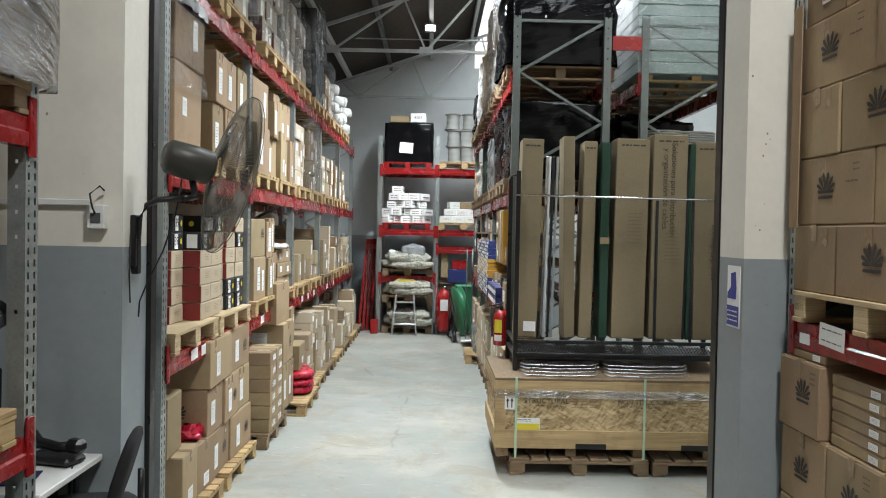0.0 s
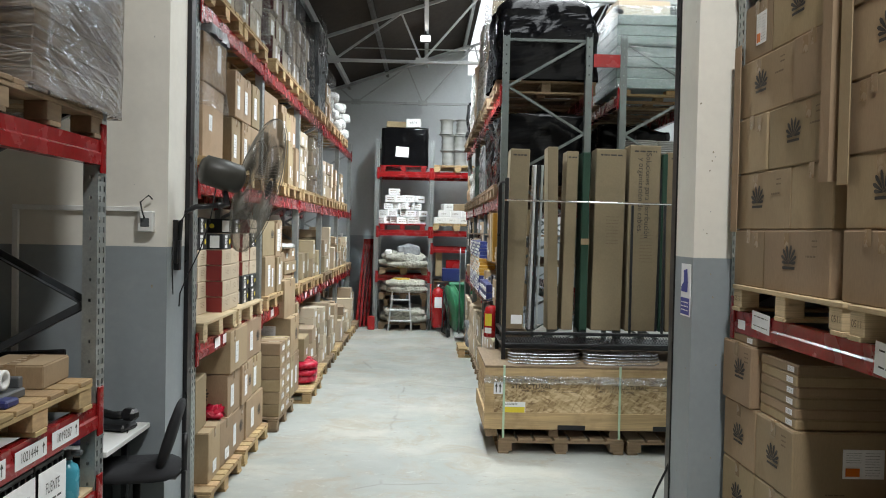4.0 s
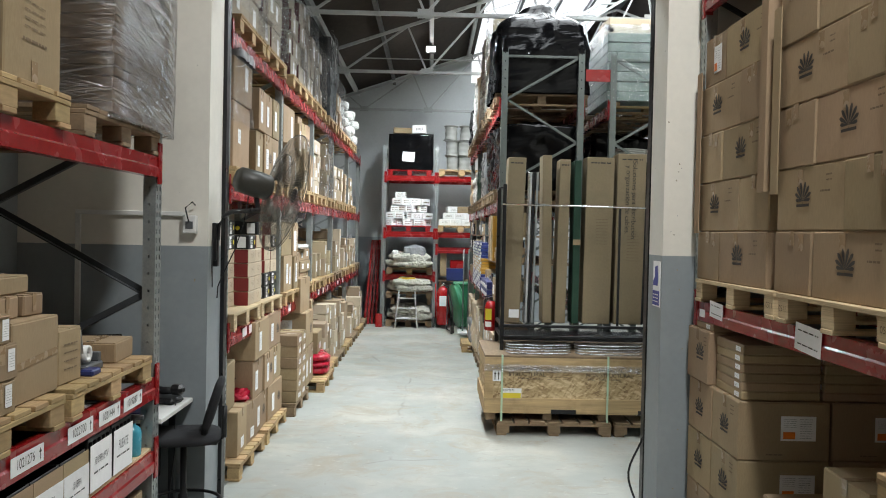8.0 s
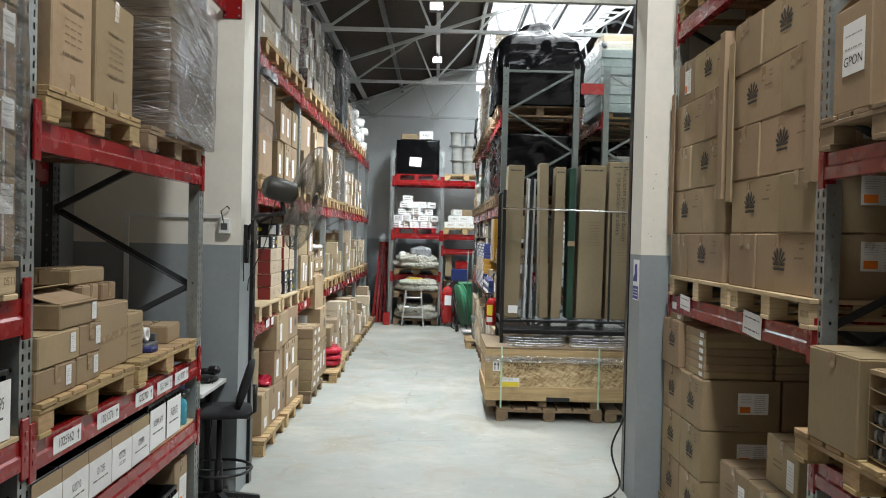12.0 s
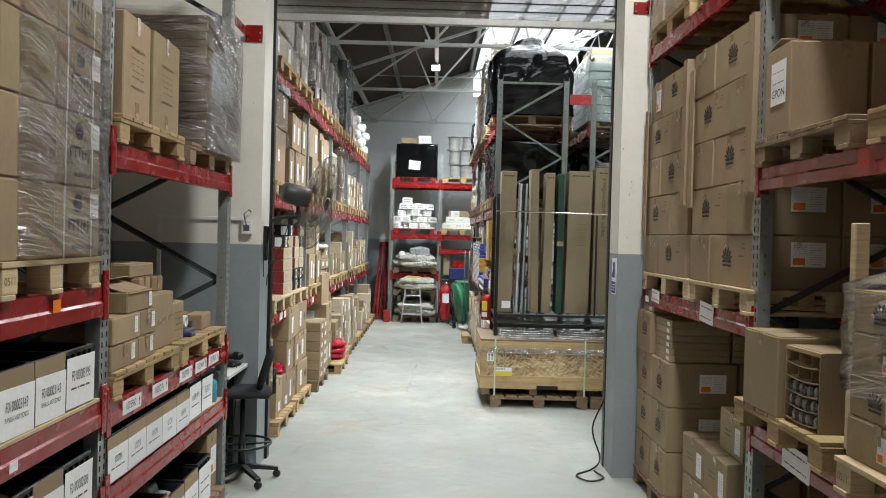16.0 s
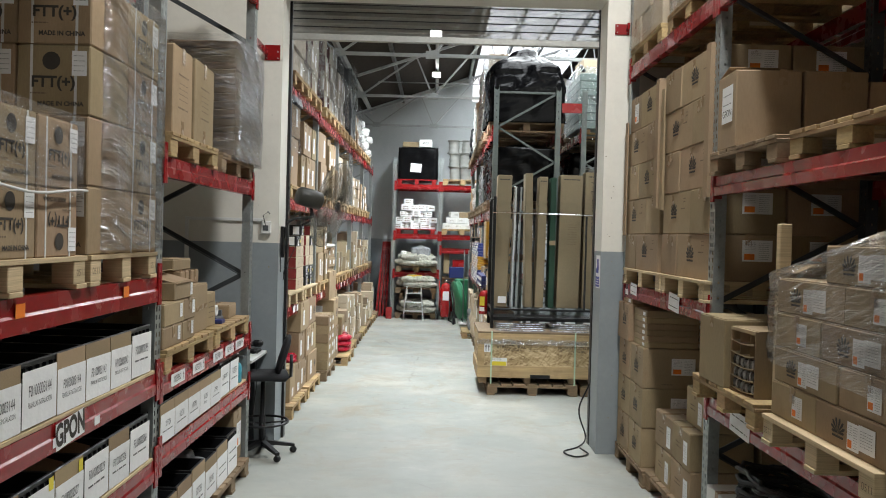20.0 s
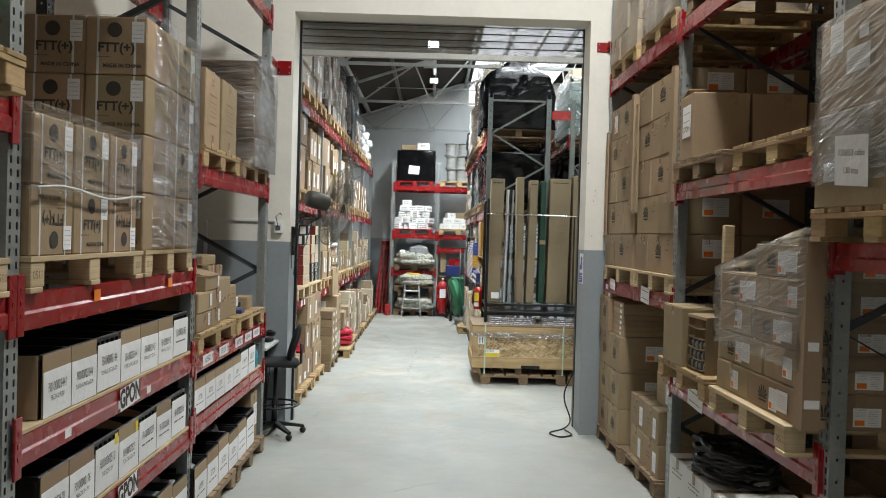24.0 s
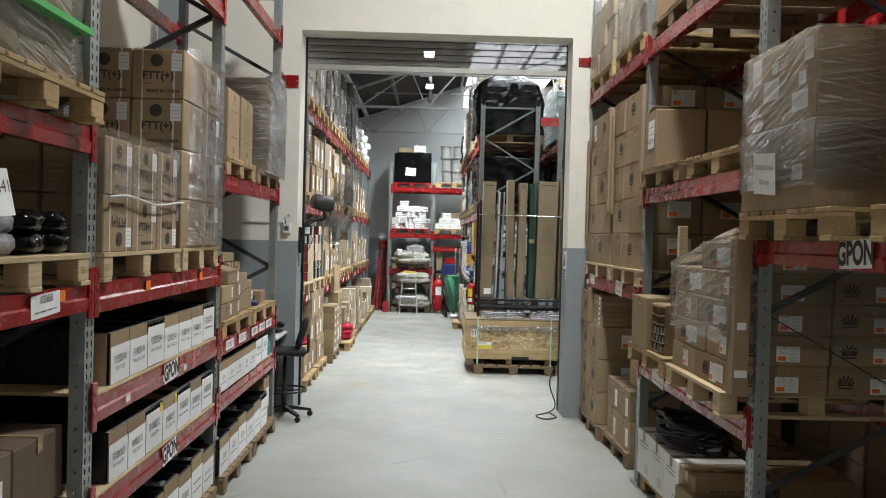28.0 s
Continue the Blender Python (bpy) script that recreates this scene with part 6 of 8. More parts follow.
for k in range(5):
    z = 0.012 + 0.066 * k
    # each tray sags a little, its front lip turned up
    sag = [(ya + (yb - ya) * q / 8, z + 0.012 * (abs(q - 4) / 4) ** 2) for q in range(9)]
    s = S()
    for (y0_, z0_), (y1_, z1_) in zip(sag, sag[1:]):
        s.raw([(-w / 2 + 0.0, y0_, z0_), (-w / 2 + 0.0, y1_, z1_), (w / 2 - 0.02, y1_, z1_), (w / 2 - 0.02, y0_, z0_)], [(0, 1, 2, 3)])
        s.raw([(-w / 2 + 0.0, y0_, z0_), (-w / 2 + 0.0, y1_, z1_), (-w / 2 - 0.008, y1_, z1_ + 0.008), (-w / 2 - 0.008, y0_, z0_ + 0.008)], [(0, 1, 2, 3)])
    part("tray", s, CARD_PALE, ob, "pale sagging cardboard tray")
    for i in range(3):
        y_ = ya + (yb - ya) * (i + 0.5) / 3
        z_ = z + 0.012 * ((i + 0.5 - 1.5) / 1.5) ** 2
        if k < 3:
            for q in range(3):
                cup = soft(S().ring([(0.0, 0), (0.014, 0.002), (0.017, 0.03), (0.013, 0.046), (0.006, 0.052), (0.0, 0.052)], 8))
                part("wrapped_part", cup, (CLEARCUP, CLEARWRAP)[(q + i + k) % 2], ob, "small dark part in clear wrap", pose(-w / 2 + 0.025, y_ + 0.03 * (q - 1), z_ + 0.002, 8 * ((q * 5 + k) % 3 - 1), 0, 0))
        else:
            part("divider", S().span((-w / 2 + 0.012 + 0.01 * (i % 2), y_ - 0.045, z_), (w / 2 - 0.05, y_ - 0.041, z_ + 0.056)), CARD, ob)
            part("cell_back", S().span((-w / 2 + 0.07, y_ - 0.04, z_), (-w / 2 + 0.074, y_ + 0.04, z_ + 0.052)), CARD_IN, ob)
solid("upright_batten", S().box((0, 0, 0.47), (0.06, 0.045, 0.94), 0.004), PLY, "pale upright timber batten at the pallet's corner", "batten", (1.83, 0.47, zz))
for k in range(5):
    for i in range(2):
        sp = 0.42 if k % 2 else 0.58
        ya, yb = (-0.70, -0.70 + 1.1 * sp) if i == 0 else (-0.70 + 1.1 * sp, 0.4)
        if k == 4 and i == 1:
            continue
        for q in range(2):
            m = [("label", "-y", 0.03, -0.02, (0.13, 0.085), "orange"), ("fan", "-y", -0.17, 0, 0.08), ("bars", "-y", 0.2, 0.03, (0.05, 0.05), 3)]
            if q == 0:
                m += [("fan", "-x", -0.12, 0.0, 0.09), ("label", "-x", 0.1, 0.0, (0.12, 0.1)), ("label", "-x", 0.0, -0.01, (0.09, 0.11), "orange")] if (yb - ya) > 0.5 else [("label", "-x", 0.05, 0.0, (0.1, 0.1), "orange")]
            carton(1.76 + 0.26 + 0.53 * q + 0.006 * k, (ya + yb) / 2, zz + 0.168 * k, 0.52, yb - ya - 0.005, 0.165, RND.uniform(-1, 1), m, label=HB + ", under film", group="low marked cartons")
pp = corner_post(1.742, -0.725, zz, 0.85, 1, 1)
for v_, w_ in ((0.12, 0.07), (0.38, 0.05)):
    part("label", card_mesh(w_, 0.04), PAPER, pp, "white label", Matrix.Translation((0.042, -0.002, v_)) @ FACES["-y"].to_4x4())
film(2.28, -0.15, zz + 0.26, 1.1, 1.14, 0.66, 31, FILM_HAZY, top=True, amp=0.022, slope=0.35)
# second bay, second shelf
pallet("old", 2.36, 1.06, 2.474)
zz = pallet("wood", 2.40, -0.02, 2.474, 2)
ob = carton(2.005, 1.29, zz, 0.38, 0.33, 0.45, -2, (("label", "-x", 0.02, 0.04, (0.19, 0.22), "###|####|GPON"),), tape=False, label="brown cardboard box with a paper label and open flaps")
part("flap", S().box((0, 0, 0), (0.36, 0.17, 0.004)), CARD, ob, "", pose(0, 0.08, 0.475, -14, 0, 0))
part("tape", S().box((0, 0, 0), (0.05, 0.002, 0.09)), TAPE, ob, "shiny packing tape", (0.08, -0.168, 0.41))
carton(2.395, 1.29, zz, 0.37, 0.33, 0.45, 1, (("tape", "-y", 0.05, 0.17, (0.05, 0.1)),))
carton(2.78, 1.3, zz, 0.36, 0.33, 0.4, -1)
# second bay, top
pallet("old", 2.4, 1.0, 3.674)
pallet("old", 2.4, -0.1, 3.674)
zz = 3.818
pile(1.86, -1, 0.55, 1.5, zz, 2, 0.3, 2, marks="", seed=41)
wrapped(2.35, -0.1, zz, 1.0, 0.95, 0.5, GREYWRAP, "bulky load wrapped in grey film", 8)
# first bay, first shelf and second shelf
zz = pallet("wood", 2.30, -1.22, 2.064)
pallet("wood", 2.36, -2.4, 2.064)
for q in range(2):
    carton(1.75 + 0.275 + 0.56 * q, -1.15, zz, 0.55, 0.79, 0.40, 0.5 - q, (("label", "-x", 0.24, -0.03, (0.1, 0.07)), ("label", "-x", -0.2, -0.05, (0.22, 0.08))) if not q else (), label="large brown cardboard box under stretch film", tape=False)
    carton(1.76 + 0.275 + 0.56 * q, -1.15, zz + 0.405, 0.55, 0.80, 0.385, -0.6 + q, (("label", "-x", 0.32, 0.12, (0.08, 0.1)), ("label", "-x", 0.24, -0.1, (0.16, 0.09)), ("label", "-x", 0.26, 0.0, (0.07, 0.06)), ("label", "-x", -0.08, 0.0, (0.18, 0.1)), ("label", "-x", -0.04, 0.1, (0.07, 0.05)), ("label", "-x", -0.26, 0.12, (0.11, 0.13)), ("tape", "-y", 0.0, 0.14, (0.06, 0.1))) if not q else (), label="large brown cardboard box under stretch film", tape=False)
film(2.3, -1.15, zz + 0.14, 1.13, 0.84, 0.66, 33, FILM_HAZY, amp=0.016, top=True)
film(2.3, -1.15, zz + 0.1, 1.15, 0.86, 0.3, 35, FILM_HAZY, amp=0.03)
sg = solid("paper_sign", card_mesh(0.25, 0.2, 0.002), PAPER, "white paper sheet taped to the wrapped load", "sign", Matrix.Translation((1.705, -1.14, 2.385)) @ FACES["-x"].to_4x4() @ pose(0, 0, 0, 4, 0, -5))
part("print", text_mesh("1026653 cable", 0.036), INK, sg, "printed words", Matrix.Translation((0, 0.03, 0.002)))
part("print", text_mesh("130 mts", 0.036), INK, sg, "printed words", Matrix.Translation((0, -0.04, 0.002)))
pile(1.86, -1, -2.9, -2.0, zz, 3, 0.3, 2, seed=44, marks="")
film(2.36, -2.45, zz, 1.06, 0.98, 0.92, 34, FILM_HAZY)
pallet("old", 2.4, -1.3, 0)
carton(2.1, -0.95, 0.144, 0.5, 0.4, 0.3, 6, (), BLACKCARD, "plain black cardboard box")
pile(2.0, -1, -2.0, -1.3, 0.144, 1, 0.3, 2, marks="", seed=46)
# rear rack: dim cartons seen through the first
MANY["on"] = True
for b, (ya, yb) in enumerate(((-2.95, -0.8), (-0.6, 1.55), (1.75, 3.9))):
    for z in (0.0, 1.004 if b < 2 else 1.654, 2.474 if b == 1 else 2.064, 3.674):
        if b == 2 and z == 2.064 or b == 0 and z < 2:
            continue
        zz = pallet("old", 3.65, (ya + yb) / 2 - 0.54, z)
        pallet("old", 3.65, (ya + yb) / 2 + 0.54, z)
        pile(3.15, -1, ya + 0.06, yb - 0.06, zz, 2 if z < 3 else 1, 0.36, 4, marks="orange", label=HB, seed=int(z * 10) + b, deep=1, depth=0.5)
        pile(3.65, -1, ya + 0.06, yb - 0.06, zz, 2 if z < 3 else 1, 0.36, 4, marks="", label=HB, seed=int(z * 10) + b + 50, deep=1, depth=0.5)
MANY["on"] = False
rl = solid("cable_drum", soft(S().ring([(0.05, 0)] + [(0.22 + 0.008 * (i % 2), 0.01 + 0.012 * i) for i in range(30)] + [(0.05, 0.37)], 24)), CABLE, "dark wound cable drum on the top level", "cable drum", (2.75, -0.45, 3.82))

# ---- desk corner by the cross wall ----
dk = thing("workstation_desk", "white laminate standing-height desk against the wall", "desk")
part("desktop", S().span((-2.66, 3.42, 0.89), (-1.5, WY - 0.012, 0.92), 0.004), WHITEPLASTIC, dk, "white laminate top")
for x, y in ((-2.6, 3.48), (-1.62, 3.48), (-2.6, 4.0), (-1.62, 4.0)):
    part("leg", S().span((x - 0.02, y - 0.02, 0), (x + 0.02, y + 0.02, 0.89), 0.003), DARKSTEEL, dk)
part("modesty_panel", S().span((-2.56, 4.005, 0.4), (-1.7, 4.02, 0.88)), DARKSTEEL, dk)
mn = thing("monitor", "black flat computer monitor seen from the side", "monitor", pose(-2.15, 3.8, 0.922, 0, 0, 25))
part("screen", S().box((0, 0, 0.28), (0.5, 0.03, 0.31), 0.006), SCREEN, mn, "", pose(0, 0, 0, -6, 0, 0))
part("stand", S().box((0, 0.03, 0.08), (0.05, 0.03, 0.16), 0.006), BLACKPLASTIC, mn)
part("foot", S().box((0, 0.03, 0.008), (0.24, 0.18, 0.016), 0.006), BLACKPLASTIC, mn)
pd = solid("mouse_pad", S().box((0, 0, 0.003), (0.24, 0.2, 0.005), 0.002), mat("navy_pad", (0.02, 0.02, 0.07), 0.8), "dark blue mouse pad on the desk", "mouse pad", pose(-1.74, 3.62, 0.921, 0, 0, 12))
ms = thing("computer_mouse", "dark computer mouse on its pad", "mouse", pose(-1.77, 3.6, 0.927, 0, 0, 20))
part("shell", pillow(0.065, 0.11, 0.038, 1, 0.002), BLACKPLASTIC, ms)
part("wheel", soft(S().ring([(0.0, -0.004), (0.011, -0.004), (0.011, 0.004), (0.0, 0.004)], 14)), GREYPLASTIC, ms, "", pose(0, 0.03, 0.034, 0, 90, 0))
sc = thing("barcode_scanner", "black handheld barcode scanner lying in its cradle", "scanner", pose(-1.66, 3.88, 0.922, 0, 0, -15))
part("cradle", S().span((-0.13, -0.07, 0), (0.13, 0.07, 0.04), 0.015), BLACKPLASTIC, sc)
part("grip", tube_of([(-0.12, 0, 0.13), (-0.08, 0, 0.09), (0.02, 0, 0.075), (0.1, 0, 0.085)], 0.024, 12), BLACKPLASTIC, sc)
part("head", S().box((0.12, 0, 0.09), (0.09, 0.075, 0.065), 0.02), BLACKPLASTIC, sc)
part("cord", tube_of([(-0.12, 0.0, 0.12), (-0.16, 0.04, 0.05), (0.05, 0.1, 0.02), (0.14, -0.05, 0.0), (0.15, -0.07, -0.3), (0.1, -0.05, -0.6)], 0.004), CABLE, sc)

ch = thing("drafting_chair", "black drafting chair with a foot ring on five castors", "chair", pose(-1.47, 3.76, 0, 0, 0, 12))
part("seat", pillow(0.46, 0.44, 0.07, 2, 0.004), FABRIC, ch, "black mesh seat", (0, 0, 0.70))
part("gas_column", soft(S().ring([(0.0, 0.1), (0.03, 0.1), (0.03, 0.36), (0.02, 0.37), (0.02, 0.7), (0.0, 0.7)], 16)), BLACKPLASTIC, ch)
part("foot_ring", tube_of(arc((0, 0, 0.31), 0.235, 0, 345, 23), 0.011, 8, True), BLACKSTEEL, ch)
for k in range(4):
    a = k * math.pi / 2
    part("ring_spoke", tube_of([(0.03 * math.cos(a), 0.03 * math.sin(a), 0.295), (0.235 * math.cos(a), 0.235 * math.sin(a), 0.31)], 0.008), BLACKSTEEL, ch)
for k in range(5):
    a = radians(72 * k + 10)
    c, s_ = math.cos(a), math.sin(a)
    lg = part("base_leg", S().raw([(0.03 * c - 0.025 * s_, 0.03 * s_ + 0.025 * c, 0.14), (0.03 * c + 0.025 * s_, 0.03 * s_ - 0.025 * c, 0.14), (0.3 * c + 0.018 * s_, 0.3 * s_ - 0.018 * c, 0.085), (0.3 * c - 0.018 * s_, 0.3 * s_ + 0.018 * c, 0.085),
                                   (0.03 * c - 0.025 * s_, 0.03 * s_ + 0.025 * c, 0.10), (0.03 * c + 0.025 * s_, 0.03 * s_ - 0.025 * c, 0.10), (0.3 * c + 0.018 * s_, 0.3 * s_ - 0.018 * c, 0.06), (0.3 * c - 0.018 * s_, 0.3 * s_ + 0.018 * c, 0.06)],
                                  [(0, 1, 2, 3), (4, 7, 6, 5), (0, 3, 7, 4), (1, 5, 6, 2), (2, 6, 7, 3), (0, 4, 5, 1)]), BLACKPLASTIC, ch)
    part("castor", soft(S().ring([(0.0, -0.02), (0.026, -0.02), (0.03, -0.012), (0.03, 0.012), (0.026, 0.02), (0.0, 0.02)], 14)), BLACKPLASTIC, lg, "", Matrix.Translation((0.29 * c, 0.29 * s_, 0.031)) @ pose(0, 0, 0, 90, 0, 72 * k + 40))
part("back_bar", tube_of([(0.05, 0, 0.69), (0.2, 0, 0.68), (0.25, 0, 0.72), (0.25, 0, 0.92)], 0.016, 8), BLACKSTEEL, ch)
part("backrest", pillow(0.06, 0.36, 0.38, 5, 0.003), FABRIC, ch, "black mesh backrest", pose(0.12, 0, 0.74, 0, 17, 0))

# cable raceway and outlet box on the cross wall
rw = thing("cable_raceway", "white plastic cable raceway on the wall", "raceway", kind="structure")
part("run", S().span((-2.30, WY - 0.022, 2.14), (-1.57, WY - 0.001, 2.17), 0.003), WHITEPLASTIC, rw)
part("drop", S().span((-2.30, WY - 0.0225, 0.93), (-2.265, WY - 0.001, 2.14), 0.003), WHITEPLASTIC, rw)
ou = thing("outlet_box", "white surface outlet box with a dangling plug", "outlet", (-1.532, WY, 2.085))
part("box", S().span((-0.045, -0.05, -0.06), (0.045, -0.001, 0.06), 0.006), WHITEPLASTIC, ou)
part("socket", S().span((-0.025, -0.054, -0.03), (0.025, -0.05, 0.02), 0.002), GREYPLASTIC, ou)
part("cord", tube_of([(0.0, -0.06, 0.02), (0.0, -0.09, 0.05), (-0.02, -0.07, 0.11), (0.02, -0.05, 0.15), (0.03, -0.02, 0.13)], 0.005), CABLE, ou)

BLADE = perforate(mat("smoky_plastic", (0.10, 0.095, 0.085), 0.5, vary=0.1, bump=0), 0.6)
DUSTY = mat("dusty_steel", (0.19, 0.175, 0.145), 0.55, vary=0.2, bump=0)
MOTOR = mat("olive_grey_casing", (0.045, 0.043, 0.036), 0.35, vary=0.12, bump=0.05)
# wall fan on a bracket at the opening's west side
fn = thing("wall_fan", "large dusty black wall fan with a wire guard on a bracket", "fan")
part("wall_plate", S().span((OL + 0.001, WY + 0.09, 1.84), (OL + 0.03, WY + 0.17, 2.1), 0.004), BLACKSTEEL, fn)
part("arm", tube_of([(OL + 0.03, WY + 0.12, 1.98), (OL + 0.035, WY + 0.12, 2.08), (OL + 0.07, WY + 0.13, 2.15), (OL + 0.12, WY + 0.14, 2.18), (OL + 0.24, WY + 0.16, 2.19)], 0.016, 10), BLACKSTEEL, fn)
fc = Vector((-0.985, 4.41, 2.33))
nrm = Vector((0.84, 0.49, -0.24)).normalized()
fm = nrm.to_track_quat("Z", "Y").to_matrix().to_4x4()
fm.translation = fc
part("motor", soft(S().ring([(0.0, -0.36), (0.06, -0.355), (0.088, -0.33), (0.094, -0.2), (0.088, -0.11), (0.06, -0.09), (0.0, -0.09)], 22)), MOTOR, fn, "rounded dark motor housing", fm)
part("yoke", tube_of([(OL + 0.24, WY + 0.16, 2.19), (-1.14, 4.31, 2.2), (-1.16, 4.31, 2.32)], 0.02, 8), BLACKSTEEL, fn)
s = soft(S())
R = 0.43
for q in range(110):
    a = 2 * math.pi * q / 110
    for sg_ in (1, -1):
        dz = 0.085 if sg_ > 0 else 0.075
        s.tube([fm @ Vector((rr * math.cos(a + tw), rr * math.sin(a + tw), sg_ * dz * (1 - (rr / R) ** 2.2))) for rr, tw in ((0.07, 0.0), (0.18, 0.06), (0.29, 0.1), (0.38, 0.12), (R, 0.12))], 0.0014, 3)
part("guard_wire_mesh", s, DUSTY, fn, "fine steel guard wires")
for rr, dz in ((R, 0), (R, 0.012), (0.27, 0.055), (0.27, -0.048), (0.07, 0.083), (0.09, -0.072)):
    part("guard_ring", tube_of([fm @ Vector((rr * math.cos(i * 0.1309), rr * math.sin(i * 0.1309), dz)) for i in range(48)], 0.0022, 5, True), DUSTY, fn)
part("badge", S().ring([(0, 0.082), (0.055, 0.082), (0.05, 0.09), (0, 0.09)], 20), GREYPLASTIC, fn, "", fm)
for k in range(3):
    vs = []
    for i in range(7):
        a = radians(120 * k + 14 * i)
        for rr in (0.05, 0.18, 0.30, 0.35):
            vs.append((rr * math.cos(a), rr * math.sin(a), -0.03 + 0.06 * i / 6))
    fs = [(i * 4 + j, i * 4 + j + 1, i * 4 + j + 5, i * 4 + j + 4) for i in range(6) for j in range(3)]
    part("blade", soft(S().raw(vs, fs)), BLADE, fn, "smoky translucent blade", fm)
part("power_cord", tube_of([(-1.2, 4.3, 2.33), (-1.23, 4.27, 2.1), (-1.28, 4.24, 1.92), (-1.35, 4.22, 1.76), (-1.39, 4.22, 1.66), (-1.395, 4.22, 1.58)], 0.004), CABLE, fn)
part("speed_switch", S().span((OL + 0.001, WY + 0.11, 1.80), (OL + 0.035, WY + 0.16, 1.98), 0.005), BLACKPLASTIC, fn)
part("pull_cord", tube_of([(OL + 0.012, WY + 0.07, 2.0), (OL + 0.012, WY + 0.06, 1.8), (OL + 0.015, WY + 0.06, 1.7), (OL + 0.012, WY + 0.075, 1.66)], 0.004), CABLE, fn)

# safety sign and loose cable at the east jamb
sg = thing("safety_sign", "white and blue wall sign for safety boots", "sign", kind="")
part("board", S().span((OR - 0.004, WY + 0.03, 1.585), (OR - 0.0005, WY + 0.20, 1.90)), PAPER, sg)
jm = Matrix.Translation((OR - 0.006, WY + 0.115, 1.79)) @ FACES["-x"].to_4x4()
part("picture", S().raw([(0.03, 0.08, 0), (-0.035, 0.07, 0), (-0.03, 0.0, 0), (-0.075, -0.03, 0), (-0.075, -0.06, 0), (0.04, -0.06, 0), (0.045, 0.0, 0)], [(0, 1, 2, 3, 4, 5, 6)]), BLUE, sg, "blue boot shape", jm)
part("panel", card_mesh(0.155, 0.1), BLUE, sg, "blue printed panel", jm @ Matrix.Translation((0, -0.145, 0)))
part("print", bars_mesh(0.13, 0.07, 3, 8), PAPER, sg, "small print", jm @ Matrix.Translation((0, -0.145, 0.002)))
r = random.Random(5)
pts = [(OR + 0.03, WY + WT + 0.1, 1.2), (OR + 0.02, WY + 0.36, 0.7), (OR - 0.1, WY + 0.37, 0.35), (OR - 0.03, WY + 0.35, 0.08), (OR - 0.12, WY + 0.22, 0.012), (OR - 0.3, WY + 0.02, 0.012), (OR - 0.22, WY - 0.15, 0.012), (OR - 0.08, WY - 0.05, 0.012), (OR - 0.12, WY + 0.15, 0.015)]
lc = solid("loose_cable", tube_of(flowing(pts), 0.008, 8), CABLE, "loose dark cable hanging and looped on the floor", "cable")

def jumble(xf, sgn, ya, yb, z, hmax, seed, tint=(None,), labelled=0.75, hmin=0.14):
    """Columns of unlike cartons with uneven tops and faces."""
    r_ = random.Random(seed)
    fa = "+x" if sgn > 0 else "-x"
    y = ya
    while y < yb - 0.14:
        d_ = min(r_.uniform(0.2, 0.46), yb - y)
        mt = r_.choice(tint)
        w_ = r_.uniform(0.34, 0.55)
        out = r_.uniform(0.0, 0.1) * (1 if r_.random() < 0.8 else 2)
        top, lim = z, z + hmax * r_.uniform(0.62, 1.0)
        h_ = r_.choice((hmin, 0.2, 0.27, 0.36))
        while top + h_ * 0.7 < lim:
            hh = h_ * r_.uniform(0.93, 1.05)
            m = []
            if r_.random() < labelled:
                m.append(("label", fa, r_.uniform(-0.16, 0.16) * d_, r_.uniform(-0.15, 0.1) * hh, (min(0.45 * d_, 0.14), min(0.5 * hh, 0.16))))
            if r_.random() < 0.35:
                m.append(("bars", "-y", 0, 0, (w_ * 0.4, hh * 0.2), 1))
            carton(xf - sgn * (w_ / 2 + out + r_.uniform(0, 0.03)), y + d_ / 2, top, w_, d_ - 0.012, hh - 0.004, r_.uniform(-4, 4), m, mt, tape=False)
            carton(xf - sgn * (0.8 + out * 0.5), y + d_ / 2, top, 0.4, d_ - 0.012, hh - 0.004, 0, (), mt)
            top += hh
        y += d_ + r_.choice((0.0, 0.0, 0.02, 0.06))


wm = thing("wall_marks", "small chips, screw holes and scuffs in the wall paint", "marks", kind="structure")
r = random.Random(31)
CHIP = mat("bare_plaster", (0.30, 0.26, 0.20), 0.9, vary=0.3, scale=30, fine=120, bump=0.2)
for k in range(26):
    rad = r.choice((0.002, 0.003, 0.003, 0.005))
    zc = r.uniform(0.15, 3.6)
    blob = S().raw([(rad * r.uniform(0.6, 1.3) * math.cos(q * 0.7), rad * r.uniform(0.6, 1.6) * math.sin(q * 0.7), 0) for q in range(9)], [tuple(range(9))])
    if k % 3:
        m_ = Matrix.Translation((r.uniform(OR + 0.01, 1.84), WY - 0.0015, zc)) @ FACES["-y"].to_4x4()
    else:
        m_ = Matrix.Translation((OR - 0.0015, r.uniform(WY + 0.02, WY + 0.26), zc)) @ FACES["-x"].to_4x4()
    part("paint_chip", blob, INK_GREY if rad < 0.004 else CHIP, wm, "", m_)
for k in range(14):
    rad = r.choice((0.002, 0.003, 0.006))
    blob = S().raw([(rad * r.uniform(0.6, 1.3) * math.cos(q * 0.7), rad * r.uniform(0.6, 2.2) * math.sin(q * 0.7), 0) for q in range(9)], [tuple(range(9))])
    part("paint_chip", blob, INK_GREY if rad < 0.006 else CHIP, wm, "", Matrix.Translation((r.uniform(-2.2, OL - 0.02), WY - 0.0015, r.uniform(0.4, 3.6))) @ FACES["-y"].to_4x4())


